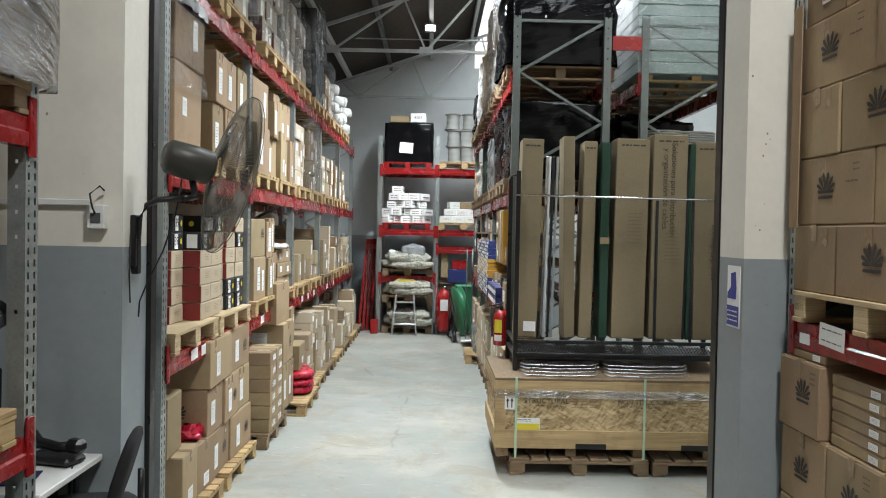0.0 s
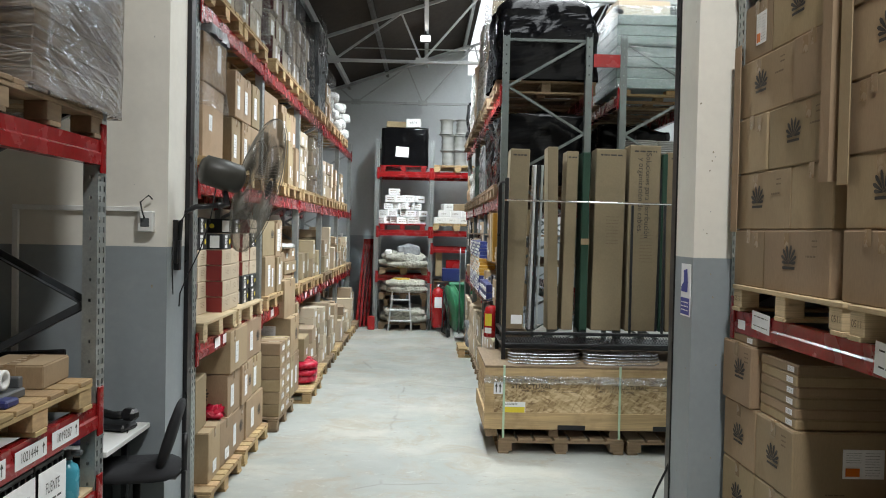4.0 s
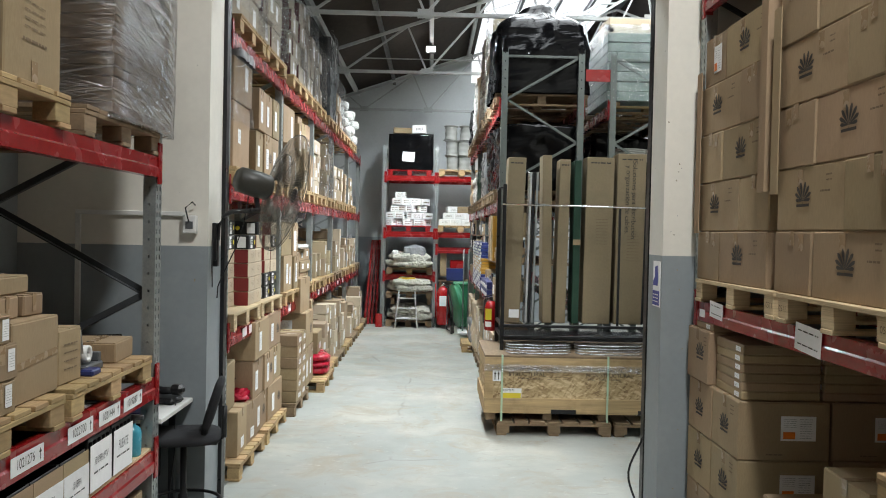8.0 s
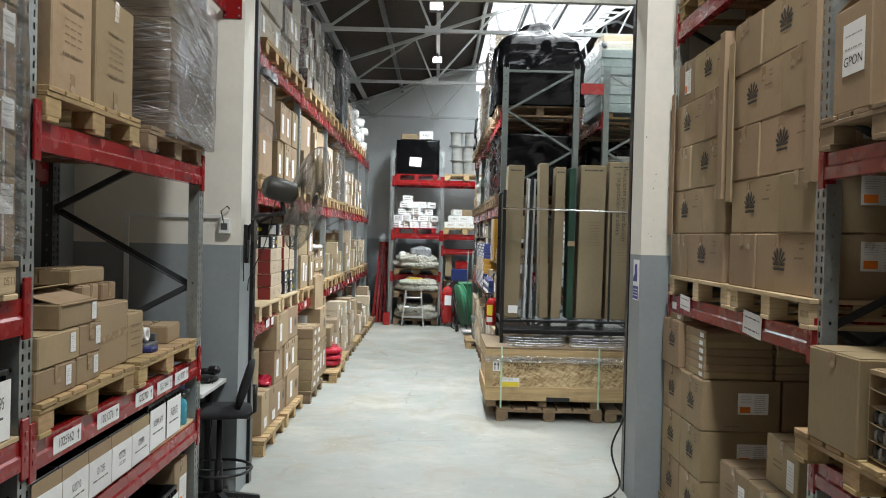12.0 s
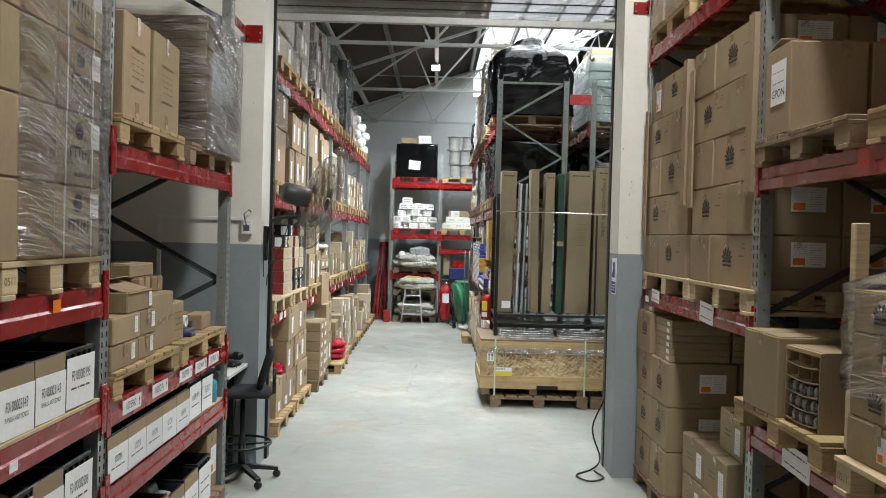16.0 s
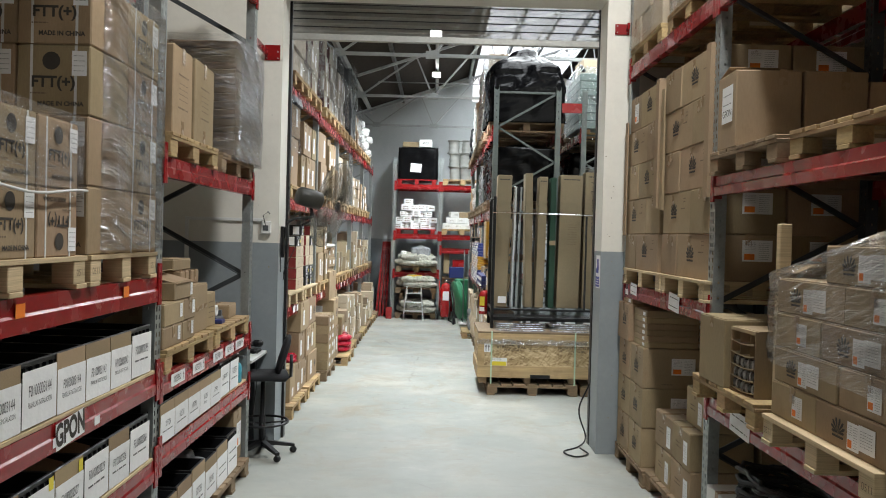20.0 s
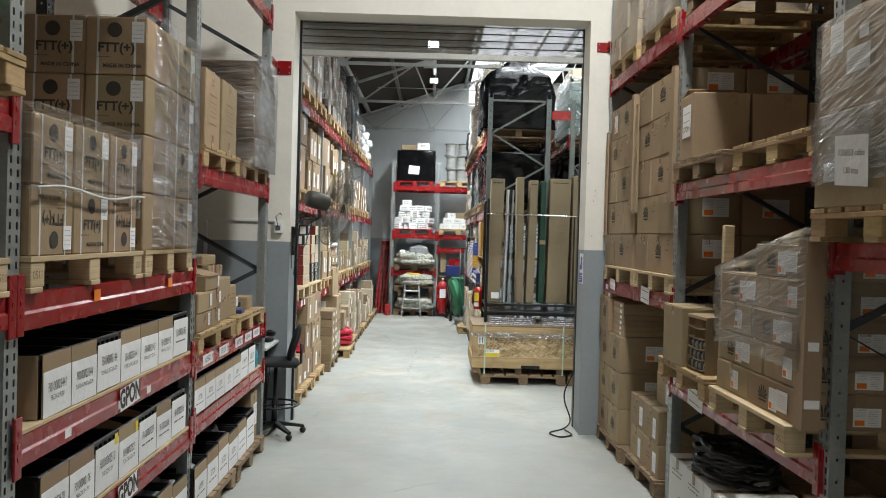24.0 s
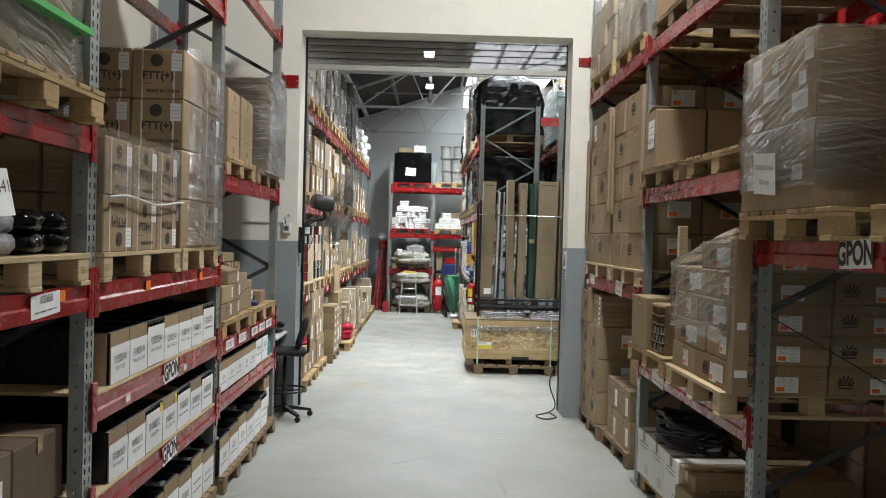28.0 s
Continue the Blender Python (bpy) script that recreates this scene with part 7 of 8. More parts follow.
# ---- far hall, west rack ----
pallet("wood", -1.99, 5.66, 0)
zz = pallet("wood", -1.99, 6.78, 0)
pile(-1.50, 1, 5.95, 7.28, zz, 3, 0.355, (2, 3, 2), 1.0, 2, "both", label=HB, seed=60)
carton(-1.76, 5.52, zz, 0.5, 0.38, 0.38, 2, (("label", "+x", 0, -0.1, (0.12, 0.09)),))
carton(-1.76, 5.92, zz, 0.5, 0.38, 0.36, -2, (("label", "+x", 0, -0.1, (0.12, 0.09)),))
carton(-1.80, 5.42, zz + 0.385, 0.42, 0.36, 0.40, 3, (), None, "brown cardboard box with one open flap", tape=False)
solid("red_bag", pillow(0.24, 0.2, 0.1, 4, 0.09), REDBAG, "crumpled red plastic bag in a box opening", "bag", pose(-1.68, 5.9, zz + 0.355, 0, 0, 10))
# second bay, floor
pallet("old", -1.93, 7.95, 0)
pallet("wood", -1.79, 9.3, 0)
for k in range(6):
    for i in range(2):
        carton(-1.545, 7.66 + 0.3 * i, 0.144 + 0.125 * k, 0.34, 0.29, 0.12, RND.uniform(-2, 2), (("label", "+x", 0.03, 0, (0.14, 0.05)),), group="low labelled cartons")
pile(-1.40, 1, 8.35, 9.0, zz, 1, 0.48, 2, 0.8, 1, "both", label=HB, seed=61)
carton(-1.82, 8.68, zz + 0.484, 0.8, 0.62, 0.42, 1, (("label", "-y", 0.1, 0.05, (0.26, 0.15), "orange"), ("fan", "+x", 0.1, 0, 0.14)), label=HB)
carton(-1.87, 8.64, zz + 0.908, 0.8, 0.6, 0.42, -2, (("fan", "-y", 0.06, 0.0, 0.2), ("bars", "-y", 0.06, -0.14, (0.16, 0.03), 1)), label=HB)
carton(-2.0, 9.5, zz, 0.4, 0.5, 0.26, 0)
for k in range(3):
    sack(-1.48, 9.46, zz + 0.085 * k, 0.44, 0.56, 0.11, REDBAG, "red plastic bag lying on a pallet", 6 + k, 5 * k, "red_bag", "bag")
carton(-1.65, 9.5, zz + 0.28, 0.5, 0.52, 0.28, 2, (("label", "+x", 0, -0.05, (0.15, 0.08)),), tape=False, label="open brown cardboard box")
carton(-1.71, 9.46, zz + 0.565, 0.4, 0.46, 0.42, 6, (("label", "+x", 0, 0.08, (0.1, 0.09)), ("label", "-y", 0.05, -0.12, (0.16, 0.06))), label="brown cardboard box leaning on another")
# further bays, floor
MANY["on"] = True
for i, (ya, yb, hm) in enumerate(((9.9, 10.8, 1.0), (10.9, 11.75, 0.95), (12.0, 13.0, 0.85), (13.1, 14.1, 0.7), (14.4, 15.4, 0.6), (15.5, 16.5, 0.7))):
    zz = pallet(("wood", "old")[i % 2], -1.85, (ya + yb) / 2, 0)
    jumble(-1.33, 1, ya, yb, zz, hm, 70 + i, (None, None, CARD_PALE))
MANY["on"] = False
# first level
zz = pallet("ply", -2.05, 5.66, 1.224)
pallet("ply", -2.05, 6.74, 1.224)


def sensor_box(x, y, z, w, d, h, black):
    m = []
    b = carton(x, y, z, w, d, h, RND.uniform(-2, 2), m, BLACKCARD if black else CARD_PALE, "small black retail carton with a yellow emblem" if black else "small cream retail carton with a red end", tape=False, name="retail_carton", group="small retail cartons")
    if black:
        part("emblem", disc_mesh(h * 0.17), YELLOW, b, "yellow printed emblem", on_face("-y", (w, d, h), -w * 0.1, 0, 0.006))
        part("label", card_mesh(w * 0.24, h * 0.8), PAPER, b, "white label", on_face("-y", (w, d, h), w * 0.3, 0, 0.006))
    else:
        part("red_end", card_mesh(w * 0.98, h * 0.96), REDCARD, b, "red printed end", on_face("-y", (w, d, h), 0, 0, 0.006))
        part("corner_print", S().raw([(-w * 0.49, -h * 0.48, 0), (w * 0.2, -h * 0.48, 0), (-w * 0.49, h * 0.1, 0)], [(0, 1, 2)]), CARD, b, "brown printed corner", on_face("-y", (w, d, h), 0, 0, 0.0075))
        part("print", bars_mesh(w * 0.3, h * 0.16, 1, 3), CARD_PALE, b, "pale print", on_face("-y", (w, d, h), -w * 0.1, 0, 0.008))
    return b


# stacks along the pallets: place along the aisle, aisle face, number high, the black ones counted from the top or the foot
for i, (y, xf, n_, blk) in enumerate(((5.75, -1.68, 6, (4, 5)), (6.03, -1.555, 5, (4,)), (6.3, -1.56, 4, ()), (6.56, -1.60, 6, (5,)), (6.8, -1.57, 5, (0, 1)), (7.06, -1.56, 6, (0, 1, 4)))):
    for k in range(n_):
        for q in range(2):
            bk = k in blk
            b = sensor_box(xf - 0.165 - 0.335 * q, y, zz + 0.128 * k, 0.32, 0.26, 0.124, bk)
            if bk and q == 0:
                part("label", card_mesh(0.075, 0.105), PAPER, b, "white number label", on_face("+x", (0.32, 0.26, 0.124), -0.05, 0, 0.006))
                part("print", text_mesh("39" if i != 1 else "38", 0.085), INK, b, "printed number", on_face("+x", (0.32, 0.26, 0.124), -0.05, 0, 0.0075))
                part("emblem", disc_mesh(0.022), YELLOW, b, "yellow printed emblem", on_face("+x", (0.32, 0.26, 0.124), 0.06, 0, 0.006))
            elif q == 0:
                part("print", bars_mesh(0.1, 0.05, 4, 6), INK_BROWN, b, "faded print", on_face("+x", (0.32, 0.26, 0.124), 0.0, 0.01, 0.006))
pallet("wood", -2.05, 7.95, 1.224)
pallet("wood", -2.05, 9.05, 1.224)
for k, (y_, d_, x_, h_) in enumerate(((7.78, 0.55, -1.80, 0.40), (8.2, 0.26, -1.78, 0.38), (8.5, 0.3, -1.82, 0.42))):
    carton(x_, y_, zz, 0.52, d_, h_, 1 - k, (("label", "+x", -0.08, 0, (0.12, 0.22)), ("label", "+x", 0.12, -0.03, (0.08, 0.2))) if d_ > 0.4 else (("label", "+x", 0.0, 0, (0.1, 0.22)),), label=HB)
    carton(x_ - 0.02, y_ + 0.01, zz + h_ + 0.004, 0.52, d_ - 0.02, 0.36, k - 2, (("label", "-y", -0.05, -0.02, (0.24, 0.24), "##|559"), ("fan", "+x", 0.15, 0.05, 0.1)) if not k else (("label", "+x", 0.0, 0, (0.12, 0.24)),), label=HB)
    carton(x_ - 0.56, y_, zz, 0.5, d_, 0.7)
pile(-1.55, 1, 8.75, 9.55, zz, 3, 0.15, 2, 0.8, 1, "label", seed=82)
sack(-1.7, 8.95, zz + 0.455, 0.4, 0.5, 0.06, WHITEFILM, "folded white plastic sheet on cartons", 2, 0, "plastic_sheet", "sheet")
MANY["on"] = True
for i, (ya, yb, hm) in enumerate(((9.75, 10.6, 0.6), (10.75, 11.8, 0.62), (12.0, 13.0, 0.8), (13.1, 14.15, 0.75), (14.35, 15.4, 0.7), (15.5, 16.5, 0.6))):
    z_ = pallet(("wood", "wood", "old")[i % 3], -2.05, (ya + yb) / 2, 1.224)
    jumble(-1.52, 1, ya, yb, z_, hm, 90 + i, (None, CARD_PALE, None), 0.85)
MANY["on"] = False
# second level
zz = pallet("wood", -2.05, 5.62, 2.424)
pallet("wood", -2.05, 6.72, 2.424)
carton(-1.86, 5.55, zz, 0.6, 0.62, 0.55, 1, (("label", "+x", -0.1, 0, (0.1, 0.12)),), label="large brown cardboard box under loose film")
carton(-1.84, 5.55, zz + 0.555, 0.58, 0.6, 0.36, -1, (("label", "+x", 0.1, 0.05, (0.1, 0.2)), ("label", "-y", 0.12, 0.05, (0.16, 0.2)), ("bars", "-y", -0.15, -0.05, (0.2, 0.06), 1)), label="large brown cardboard box under loose film")
film(-1.86, 5.56, zz + 0.38, 0.66, 0.68, 0.6, 41, FILM, top=True, amp=0.02)
wrapped(-1.8, 5.62, zz + 0.925, 0.55, 0.6, 0.07, GREYWRAP, "crumpled grey film on a carton", 12, 0.05)
pile(-1.56, 1, 6.25, 7.25, zz, 2, (0.44, 0.40), 3, 0.6, 1, "both", label=HB, seed=101)
MK2 = (("label", "+x", -0.1, -0.02, (0.12, 0.24)),)
z_ = pallet("wood", -2.05, 7.95, 2.424)
carton(-1.80, 7.86, z_, 0.52, 0.62, 0.46, 1, MK2, label="brown cardboard box with a white label")
carton(-1.82, 8.42, z_, 0.5, 0.4, 0.40, -3, MK2, label="brown cardboard box with a white label")
carton(-1.84, 7.82, z_ + 0.465, 0.56, 0.6, 0.42, -2, (("label", "-y", -0.02, 0.02, (0.34, 0.3), "####|03573"), ("label", "+x", 0.14, 0.0, (0.1, 0.24))), label="brown cardboard box with a number sheet")
carton(-1.78, 8.44, z_ + 0.405, 0.5, 0.42, 0.36, 4, MK2, label="brown cardboard box with a white label")
carton(-2.35, 8.0, z_, 0.5, 0.9, 0.7)
z_ = pallet("wood", -2.05, 9.06, 2.424)
for y_, d_, h_ in ((8.72, 0.3, 0.5), (9.04, 0.3, 0.46), (9.36, 0.3, 0.48)):
    carton(-1.78 + 0.02 * (h_ - 0.48) * 50, y_, z_, 0.5, d_, h_, 2, (("label", "+x", 0, -0.1, (0.09, 0.13)),), label="brown cardboard box with a white label")
    carton(-1.82, y_ + 0.02, z_ + h_ + 0.004, 0.46, d_ - 0.02, 0.4, -2, (("label", "+x", 0.02, -0.08, (0.09, 0.13)),), label="brown cardboard box with a white label")
MANY["on"] = True
carton(-2.35, 9.0, z_, 0.5, 0.9, 0.8)
for j, (ya, yb, hm) in enumerate(((9.75, 10.7, 0.95), (10.8, 11.8, 0.95), (12.0, 13.0, 0.9), (13.1, 14.1, 0.8), (14.4, 15.3, 0.7))):
    z_ = pallet("wood", -2.05, (ya + yb) / 2, 2.424)
    jumble(-1.5, 1, ya, yb, z_, hm, 110 + j, (None, CARD_PALE, CARD_PALE), 0.9, 0.2)
MANY["on"] = False
film(-1.8, 11.2, zz + 0.0, 0.56, 0.8, 0.95, 43, FILM_HAZY)
DARKWRAP = mat("dark_wrapped", (0.035, 0.037, 0.04), 0.25, vary=0.2, scale=4, fine=18, bump=0.5, dist=0.015)
# top level
zz = 3.674 + 0.144
def top_pallet(ya, yb):
    return pallet("wood", -2.05, (ya + yb) / 2, 3.674) if yb - ya > 0.5 else zz


def mixed_load(ya, yb, rows, n, hh, mt, seed, film_h=0.0, red=False, xf=-1.54):
    """A pallet of cartons on the top level, uneven at the top, with a cover of film."""
    top_pallet(ya, yb)
    r_ = random.Random(seed)
    cw = (yb - ya) / n
    for i in range(n):
        k_ = rows - r_.choice((0, 0, 1))
        for k in range(k_):
            m = (("label", "+x", r_.uniform(-0.08, 0.08), r_.uniform(-0.05, 0.05), (0.11, 0.15)),) if r_.random() < 0.7 else ()
            b_ = carton(xf - 0.27 + r_.uniform(-0.03, 0.02), ya + cw * (i + 0.5), zz + hh * k, 0.5, cw - 0.008, hh - 0.006, r_.uniform(-2, 2), m, mt, "greyish cardboard box with a shade-darkened red end in a film-wrapped load" if red else "cardboard box in a film-wrapped load", tape=False)
            if red:
                part("red_end", card_mesh(0.49, hh - 0.02), SHADED_RED, b_, "red printed end, darkened for shade", on_face("-y", (0.5, cw - 0.008, hh - 0.006), 0, 0, 0.004))
            MANY["on"] = True
            carton(xf - 0.8, ya + cw * (i + 0.5), zz + hh * k, 0.5, cw - 0.008, hh - 0.006, 0, (), mt)
            MANY["on"] = False
    if film_h:
        film(-2.03, (ya + yb) / 2, zz + 0.05, 1.1, yb - ya + 0.06, film_h, seed, FILM, amp=0.02)


# Red of the near ends, darkened for the shade they stand in.
SHADED_RED = mat("shaded_red_print", (0.075, 0.012, 0.013), 0.6, vary=0.15, bump=0.05)
CARD_GREY = mat("greyish_cardboard", (0.33, 0.285, 0.225), 0.75, vary=0.08, scale=4, fine=80, bump=0.1, rnd=0.15, stain=(0.25, 0.2, 0.15), stain_amt=0.4)
mixed_load(5.2, 6.25, 3, 3, 0.32, CARD_GREY, 121, 0.85, True)
mixed_load(6.3, 7.3, 3, 2, 0.30, CARD_GREY, 122, 0.9, True)
mixed_load(7.75, 8.7, 4, 3, 0.25, CARD_GREY, 123, 0.9, True)
mixed_load(8.75, 9.6, 4, 3, 0.27, CARD_GREY, 124, 0.98)
mixed_load(9.72, 10.4, 3, 2, 0.26, CARD_GREY, 125, 0.7)
top_pallet(10.9, 11.8)
for k in range(2):
    wrapped(-1.78 - 0.02 * k, 11.3 + 0.12 * k, zz + 0.62 * k, 0.55, 0.85, 0.6, DARKWRAP, "dark grey cabinet carton wrapped in film", 15 + k, 0.02, zamp=0.02)
film(-1.8, 11.36, zz + 0.55, 0.64, 0.95, 0.75, 57, FILM_HAZY, amp=0.05)
wrapped(-2.3, 11.3, zz, 0.45, 0.9, 0.9, GREYWRAP, "grey load wrapped in film", 18, 0.03)
mixed_load(12.05, 13.0, 2, 3, 0.3, None, 126, 0.7)
for j, ya in enumerate((13.1, 14.35)):
    top_pallet(ya, ya + 0.9)
    for k in range(11):
        sack(-1.72 - 0.3 * (k % 2) + 0.05 * (k % 3), ya + 0.12 + 0.3 * (k % 3), zz + 0.15 * (k // 3), 0.32, 0.28, 0.2, WHITEFILM, "bulging white plastic bag", k + j * 9, 40 * k, "plastic_bag", "bag")

# ---- crate, cage and cartons before the east rack ----
pallet("wide", 0, 0, -5)  # placed below by copies
PALLETS["wide"].matrix_basis = pose(1.385, 7.21, 0, 0, 0, 90)
copy_thing(PALLETS["wide"], pose(2.60, 7.21, 0, 0, 0, 90))
cr = thing("osb_crate", "long strand-board shipping crate with timber rails and green straps", "crate", (0, 0, 0.225))
CX0, CX1, CY0, CY1, CH = 0.66, 3.06, 6.83, 8.0, 0.575
part("front_panel", S().span((CX0 + 0.02, CY0 + 0.02, 0.0), (CX1 - 0.02, CY0 + 0.04, CH)), OSB, cr, "strand-board panel")
part("end_panel", S().span((CX0 + 0.02, CY0 + 0.04, 0.0), (CX0 + 0.04, CY1, CH)), OSB, cr, "strand-board panel")
part("back_panel", S().span((CX0 + 0.02, CY1 - 0.02, 0.0), (CX1, CY1, CH)), OSB, cr)
part("lid", S().span((CX0, CY0, CH), (CX1, CY1, CH + 0.022), 0.002), WOOD_OLD, cr, "worn board lid")
for z0, z1 in ((0.0, 0.155), (CH - 0.1, CH)):
    part("rail", S().span((CX0, CY0, z0), (CX1, CY0 + 0.02, z1), 0.003), PINE, cr, "timber rail")
    part("rail", S().span((CX0, CY0 + 0.02, z0), (CX0 + 0.02, CY1, z1), 0.003), PINE, cr, "timber rail")
for x in (CX0, CX1 - 0.09):
    part("stile", S().span((x, CY0 - 0.001, 0.155), (x + 0.09, CY0 + 0.02, CH - 0.1), 0.003), PINE, cr, "timber stile")
for x in (0.83, 1.92):
    part("strap", S().span((x, CY0 - 0.006, -0.2), (x + 0.02, CY0 - 0.003, CH + 0.026)), mat("pale_green_strap", (0.45, 0.62, 0.45), 0.4), cr, "pale green plastic strap")
# Black strips on the rail paint the shade inside the fork openings.
for x, w_ in ((1.35, 0.26), (2.25, 0.26)):
    part("fork_notch", S().span((x, CY0 - 0.003, 0.0), (x + w_, CY0 + 0.005, 0.045)), BLACKSTEEL, cr, "black strip for the shade in a fork opening")
fy = Matrix.Translation((0, CY0 + 0.0165, 0)) @ FACES["-y"].to_4x4()
for x, z, tx, sz in ((1.04, 0.455, "RESIDENTIAL USE ONLY", 0.05), (1.0, 0.40, "STRUCTURAL", 0.062), (1.02, 0.36, "Made in Canada", 0.035), (1.75, 0.455, "NON-RESIDENTIAL USE", 0.045), (1.85, 0.40, "NON-STRUCTURAL", 0.055), (1.8, 0.36, "MILL    Made in Canada", 0.035)):
    part("stencil", text_mesh(tx, sz), INK, cr, "dark stencilled words", Matrix.Translation((x + 0.1, CY0 + 0.0165, z)) @ FACES["-y"].to_4x4())
for x in (1.34, 1.42, 1.50, 2.28, 2.36):
    part("stencil", bars_mesh(0.06, 0.12, 5, 2), INK_BROWN, cr, "dark stamp", Matrix.Translation((x, CY0 + 0.0165, 0.40)) @ FACES["-y"].to_4x4())
lb = part("label", card_mesh(0.21, 0.13), PAPER, cr, "white and yellow label", Matrix.Translation((0.94, CY0 + 0.016, 0.19)) @ FACES["-y"].to_4x4())
part("sticker", card_mesh(0.2, 0.055), YELLOW, lb, "yellow band", Matrix.Translation((0, -0.01, 0.001)))
part("print", bars_mesh(0.12, 0.025, 2, 4), INK, lb, "", Matrix.Translation((-0.03, 0.045, 0.0015)))
ar = part("label", card_mesh(0.085, 0.11), PAPER, cr, "this-way-up label", Matrix.Translation((0.785, CY0 - 0.003, 0.385)) @ FACES["-y"].to_4x4())
for dx in (-0.018, 0.018):
    part("print", S().raw([(dx - 0.005, -0.04, 0), (dx + 0.005, -0.04, 0), (dx + 0.005, 0.015, 0), (dx + 0.014, 0.015, 0), (dx, 0.045, 0), (dx - 0.014, 0.015, 0), (dx - 0.005, 0.015, 0)], [(0, 1, 2, 3, 4, 5, 6)]), INK, ar, "", Matrix.Translation((0, 0, 0.001)))
for x in (0.74, 1.32, 1.9, 2.5, 2.98):
    part("skid", S().span((x - 0.045, CY0 + 0.05, -0.079), (x + 0.045, CY1, 0.0), 0.003), WOOD_OLD, cr, "timber skid")
part("end_skid", S().span((CX0 + 0.02, CY0 + 0.03, -0.079), (CX0 + 0.06, CY1, 0.0), 0.003), WOOD_OLD, cr, "timber skid")
fb = solid("film_band", S().span((CX0 - 0.008, CY0 - 0.011, 0.0), (CX1, CY0 - 0.007, 0.075)), FILM_HAZY, "band of twisted clear film round the crate", "plastic film", (0, 0, 0.655))
# chromed wire shelves lying on the crate
for k, (xa, xb) in enumerate(((0.88, 1.56), (1.60, 2.32))):
    ws = thing("wire_shelf", "chromed wire shelf lying on the crate", "wire shelf", (0, 0, 0.825), "wire shelves")
    for j in range(4):
        y = 6.92 + 0.02 * j
        z = 0.008 + 0.026 * j
        part("frame", tube_of([(xa, y, z + 0.02), (xa + 0.05, y - 0.02, z + 0.006), ((xa + xb) / 2, y - 0.03, z), (xb - 0.05, y - 0.02, z + 0.006), (xb, y, z + 0.02)], 0.006, 6), DULLCHROME, ws)
    for i in range(24):
        x = xa + 0.03 + (xb - xa - 0.06) * i / 23
        part("wire", tube_of([(x, 6.93, 0.09), (x, 7.15, 0.094)], 0.003, 5), DULLCHROME, ws)
# black cage
cg = thing("black_steel_cage", "black steel cage with mesh skirt holding long cartons upright", "cage")
GX0, GX1, GY0, GY1, GZ = 0.86, 2.78, 7.2, 7.9, 0.99
for x in (GX0, GX1):
    for y in (GY0, GY1):
        part("post", S().span((x - 0.02, y - 0.02, 0.824), (x + 0.02, y + 0.02, 2.6), 0.003), BLACKSTEEL, cg)
for x in (1.35, 1.52, 1.76, 2.1, 2.42):
    part("divider", S().span((x - 0.012, GY0 - 0.012, 1.09), (x + 0.012, GY0 + 0.012, 2.36), 0.002), BLACKSTEEL, cg) if x in (2.1, 2.42) else None
for z0, z1 in ((0.955, 0.985), (1.07, 1.10)):
    part("rail", S().span((GX0, GY0 - 0.02, z0), (GX1, GY0 + 0.015, z1), 0.003), BLACKSTEEL, cg)
    part("rail", S().span((GX0 - 0.015, GY0, z0), (GX0 + 0.015, GY1, z1), 0.003), BLACKSTEEL, cg)
s = S()
nx = 70
for i in range(nx):
    x = GX0 + (GX1 - GX0) * i / nx
    dx = (GX1 - GX0) / nx
    for a, b in (((x, 0.985), (x + dx, 1.03)), ((x + dx, 0.985), (x, 1.03)), ((x, 1.03), (x + dx, 1.07)), ((x + dx, 1.03), (x, 1.07))):
        s.tube([(a[0], GY0 - 0.008, a[1]), (b[0], GY0 - 0.008, b[1])], 0.0022, 3)
part("expanded_mesh", s, BLACKSTEEL, cg, "black expanded metal skirt")
part("base_plate", S().span((GX0, GY0, 0.93), (GX1, GY1, 0.955)), BLACKSTEEL, cg)
part("front_bar", tube_of([(GX0 - 0.02, GY0 - 0.025, 2.385), (GX1, GY0 - 0.025, 2.37)], 0.009, 8), CHROME, cg, "bright round bar")
part("side_bar", tube_of([(GX0 - 0.025, GY0 - 0.02, 2.56), (GX0 - 0.04, GY0 + 0.3, 2.58), (GX0 - 0.025, GY1, 2.56)], 0.008, 8), BLACKSTEEL, cg)
# long cartons in the cage
LONGCARD = mat("dull_brown_carton", (0.215, 0.168, 0.102), 0.7, vary=0.1, scale=3, fine=60, bump=0.15, rnd=0.16, stain=(0.13, 0.10, 0.06), stain_amt=0.4, stain_scale=2.5)
LONG = ((0.965, 0.2, 2.90, LONGCARD, 1.2), (1.36, 0.11, 2.93, LONGCARD, -1.0), (1.505, 0.125, 2.89, LONGCARD, 0.8), (1.665, 0.085, 2.88, GREENCARD, 0.0), (1.895, 0.31, 2.92, LONGCARD, 0.6), (2.245, 0.32, 2.965, LONGCARD, 0.4), (2.445, 0.06, 2.88, GREENCARD, 0.3), (2.64, 0.31, 2.90, LONGCARD, -0.6))
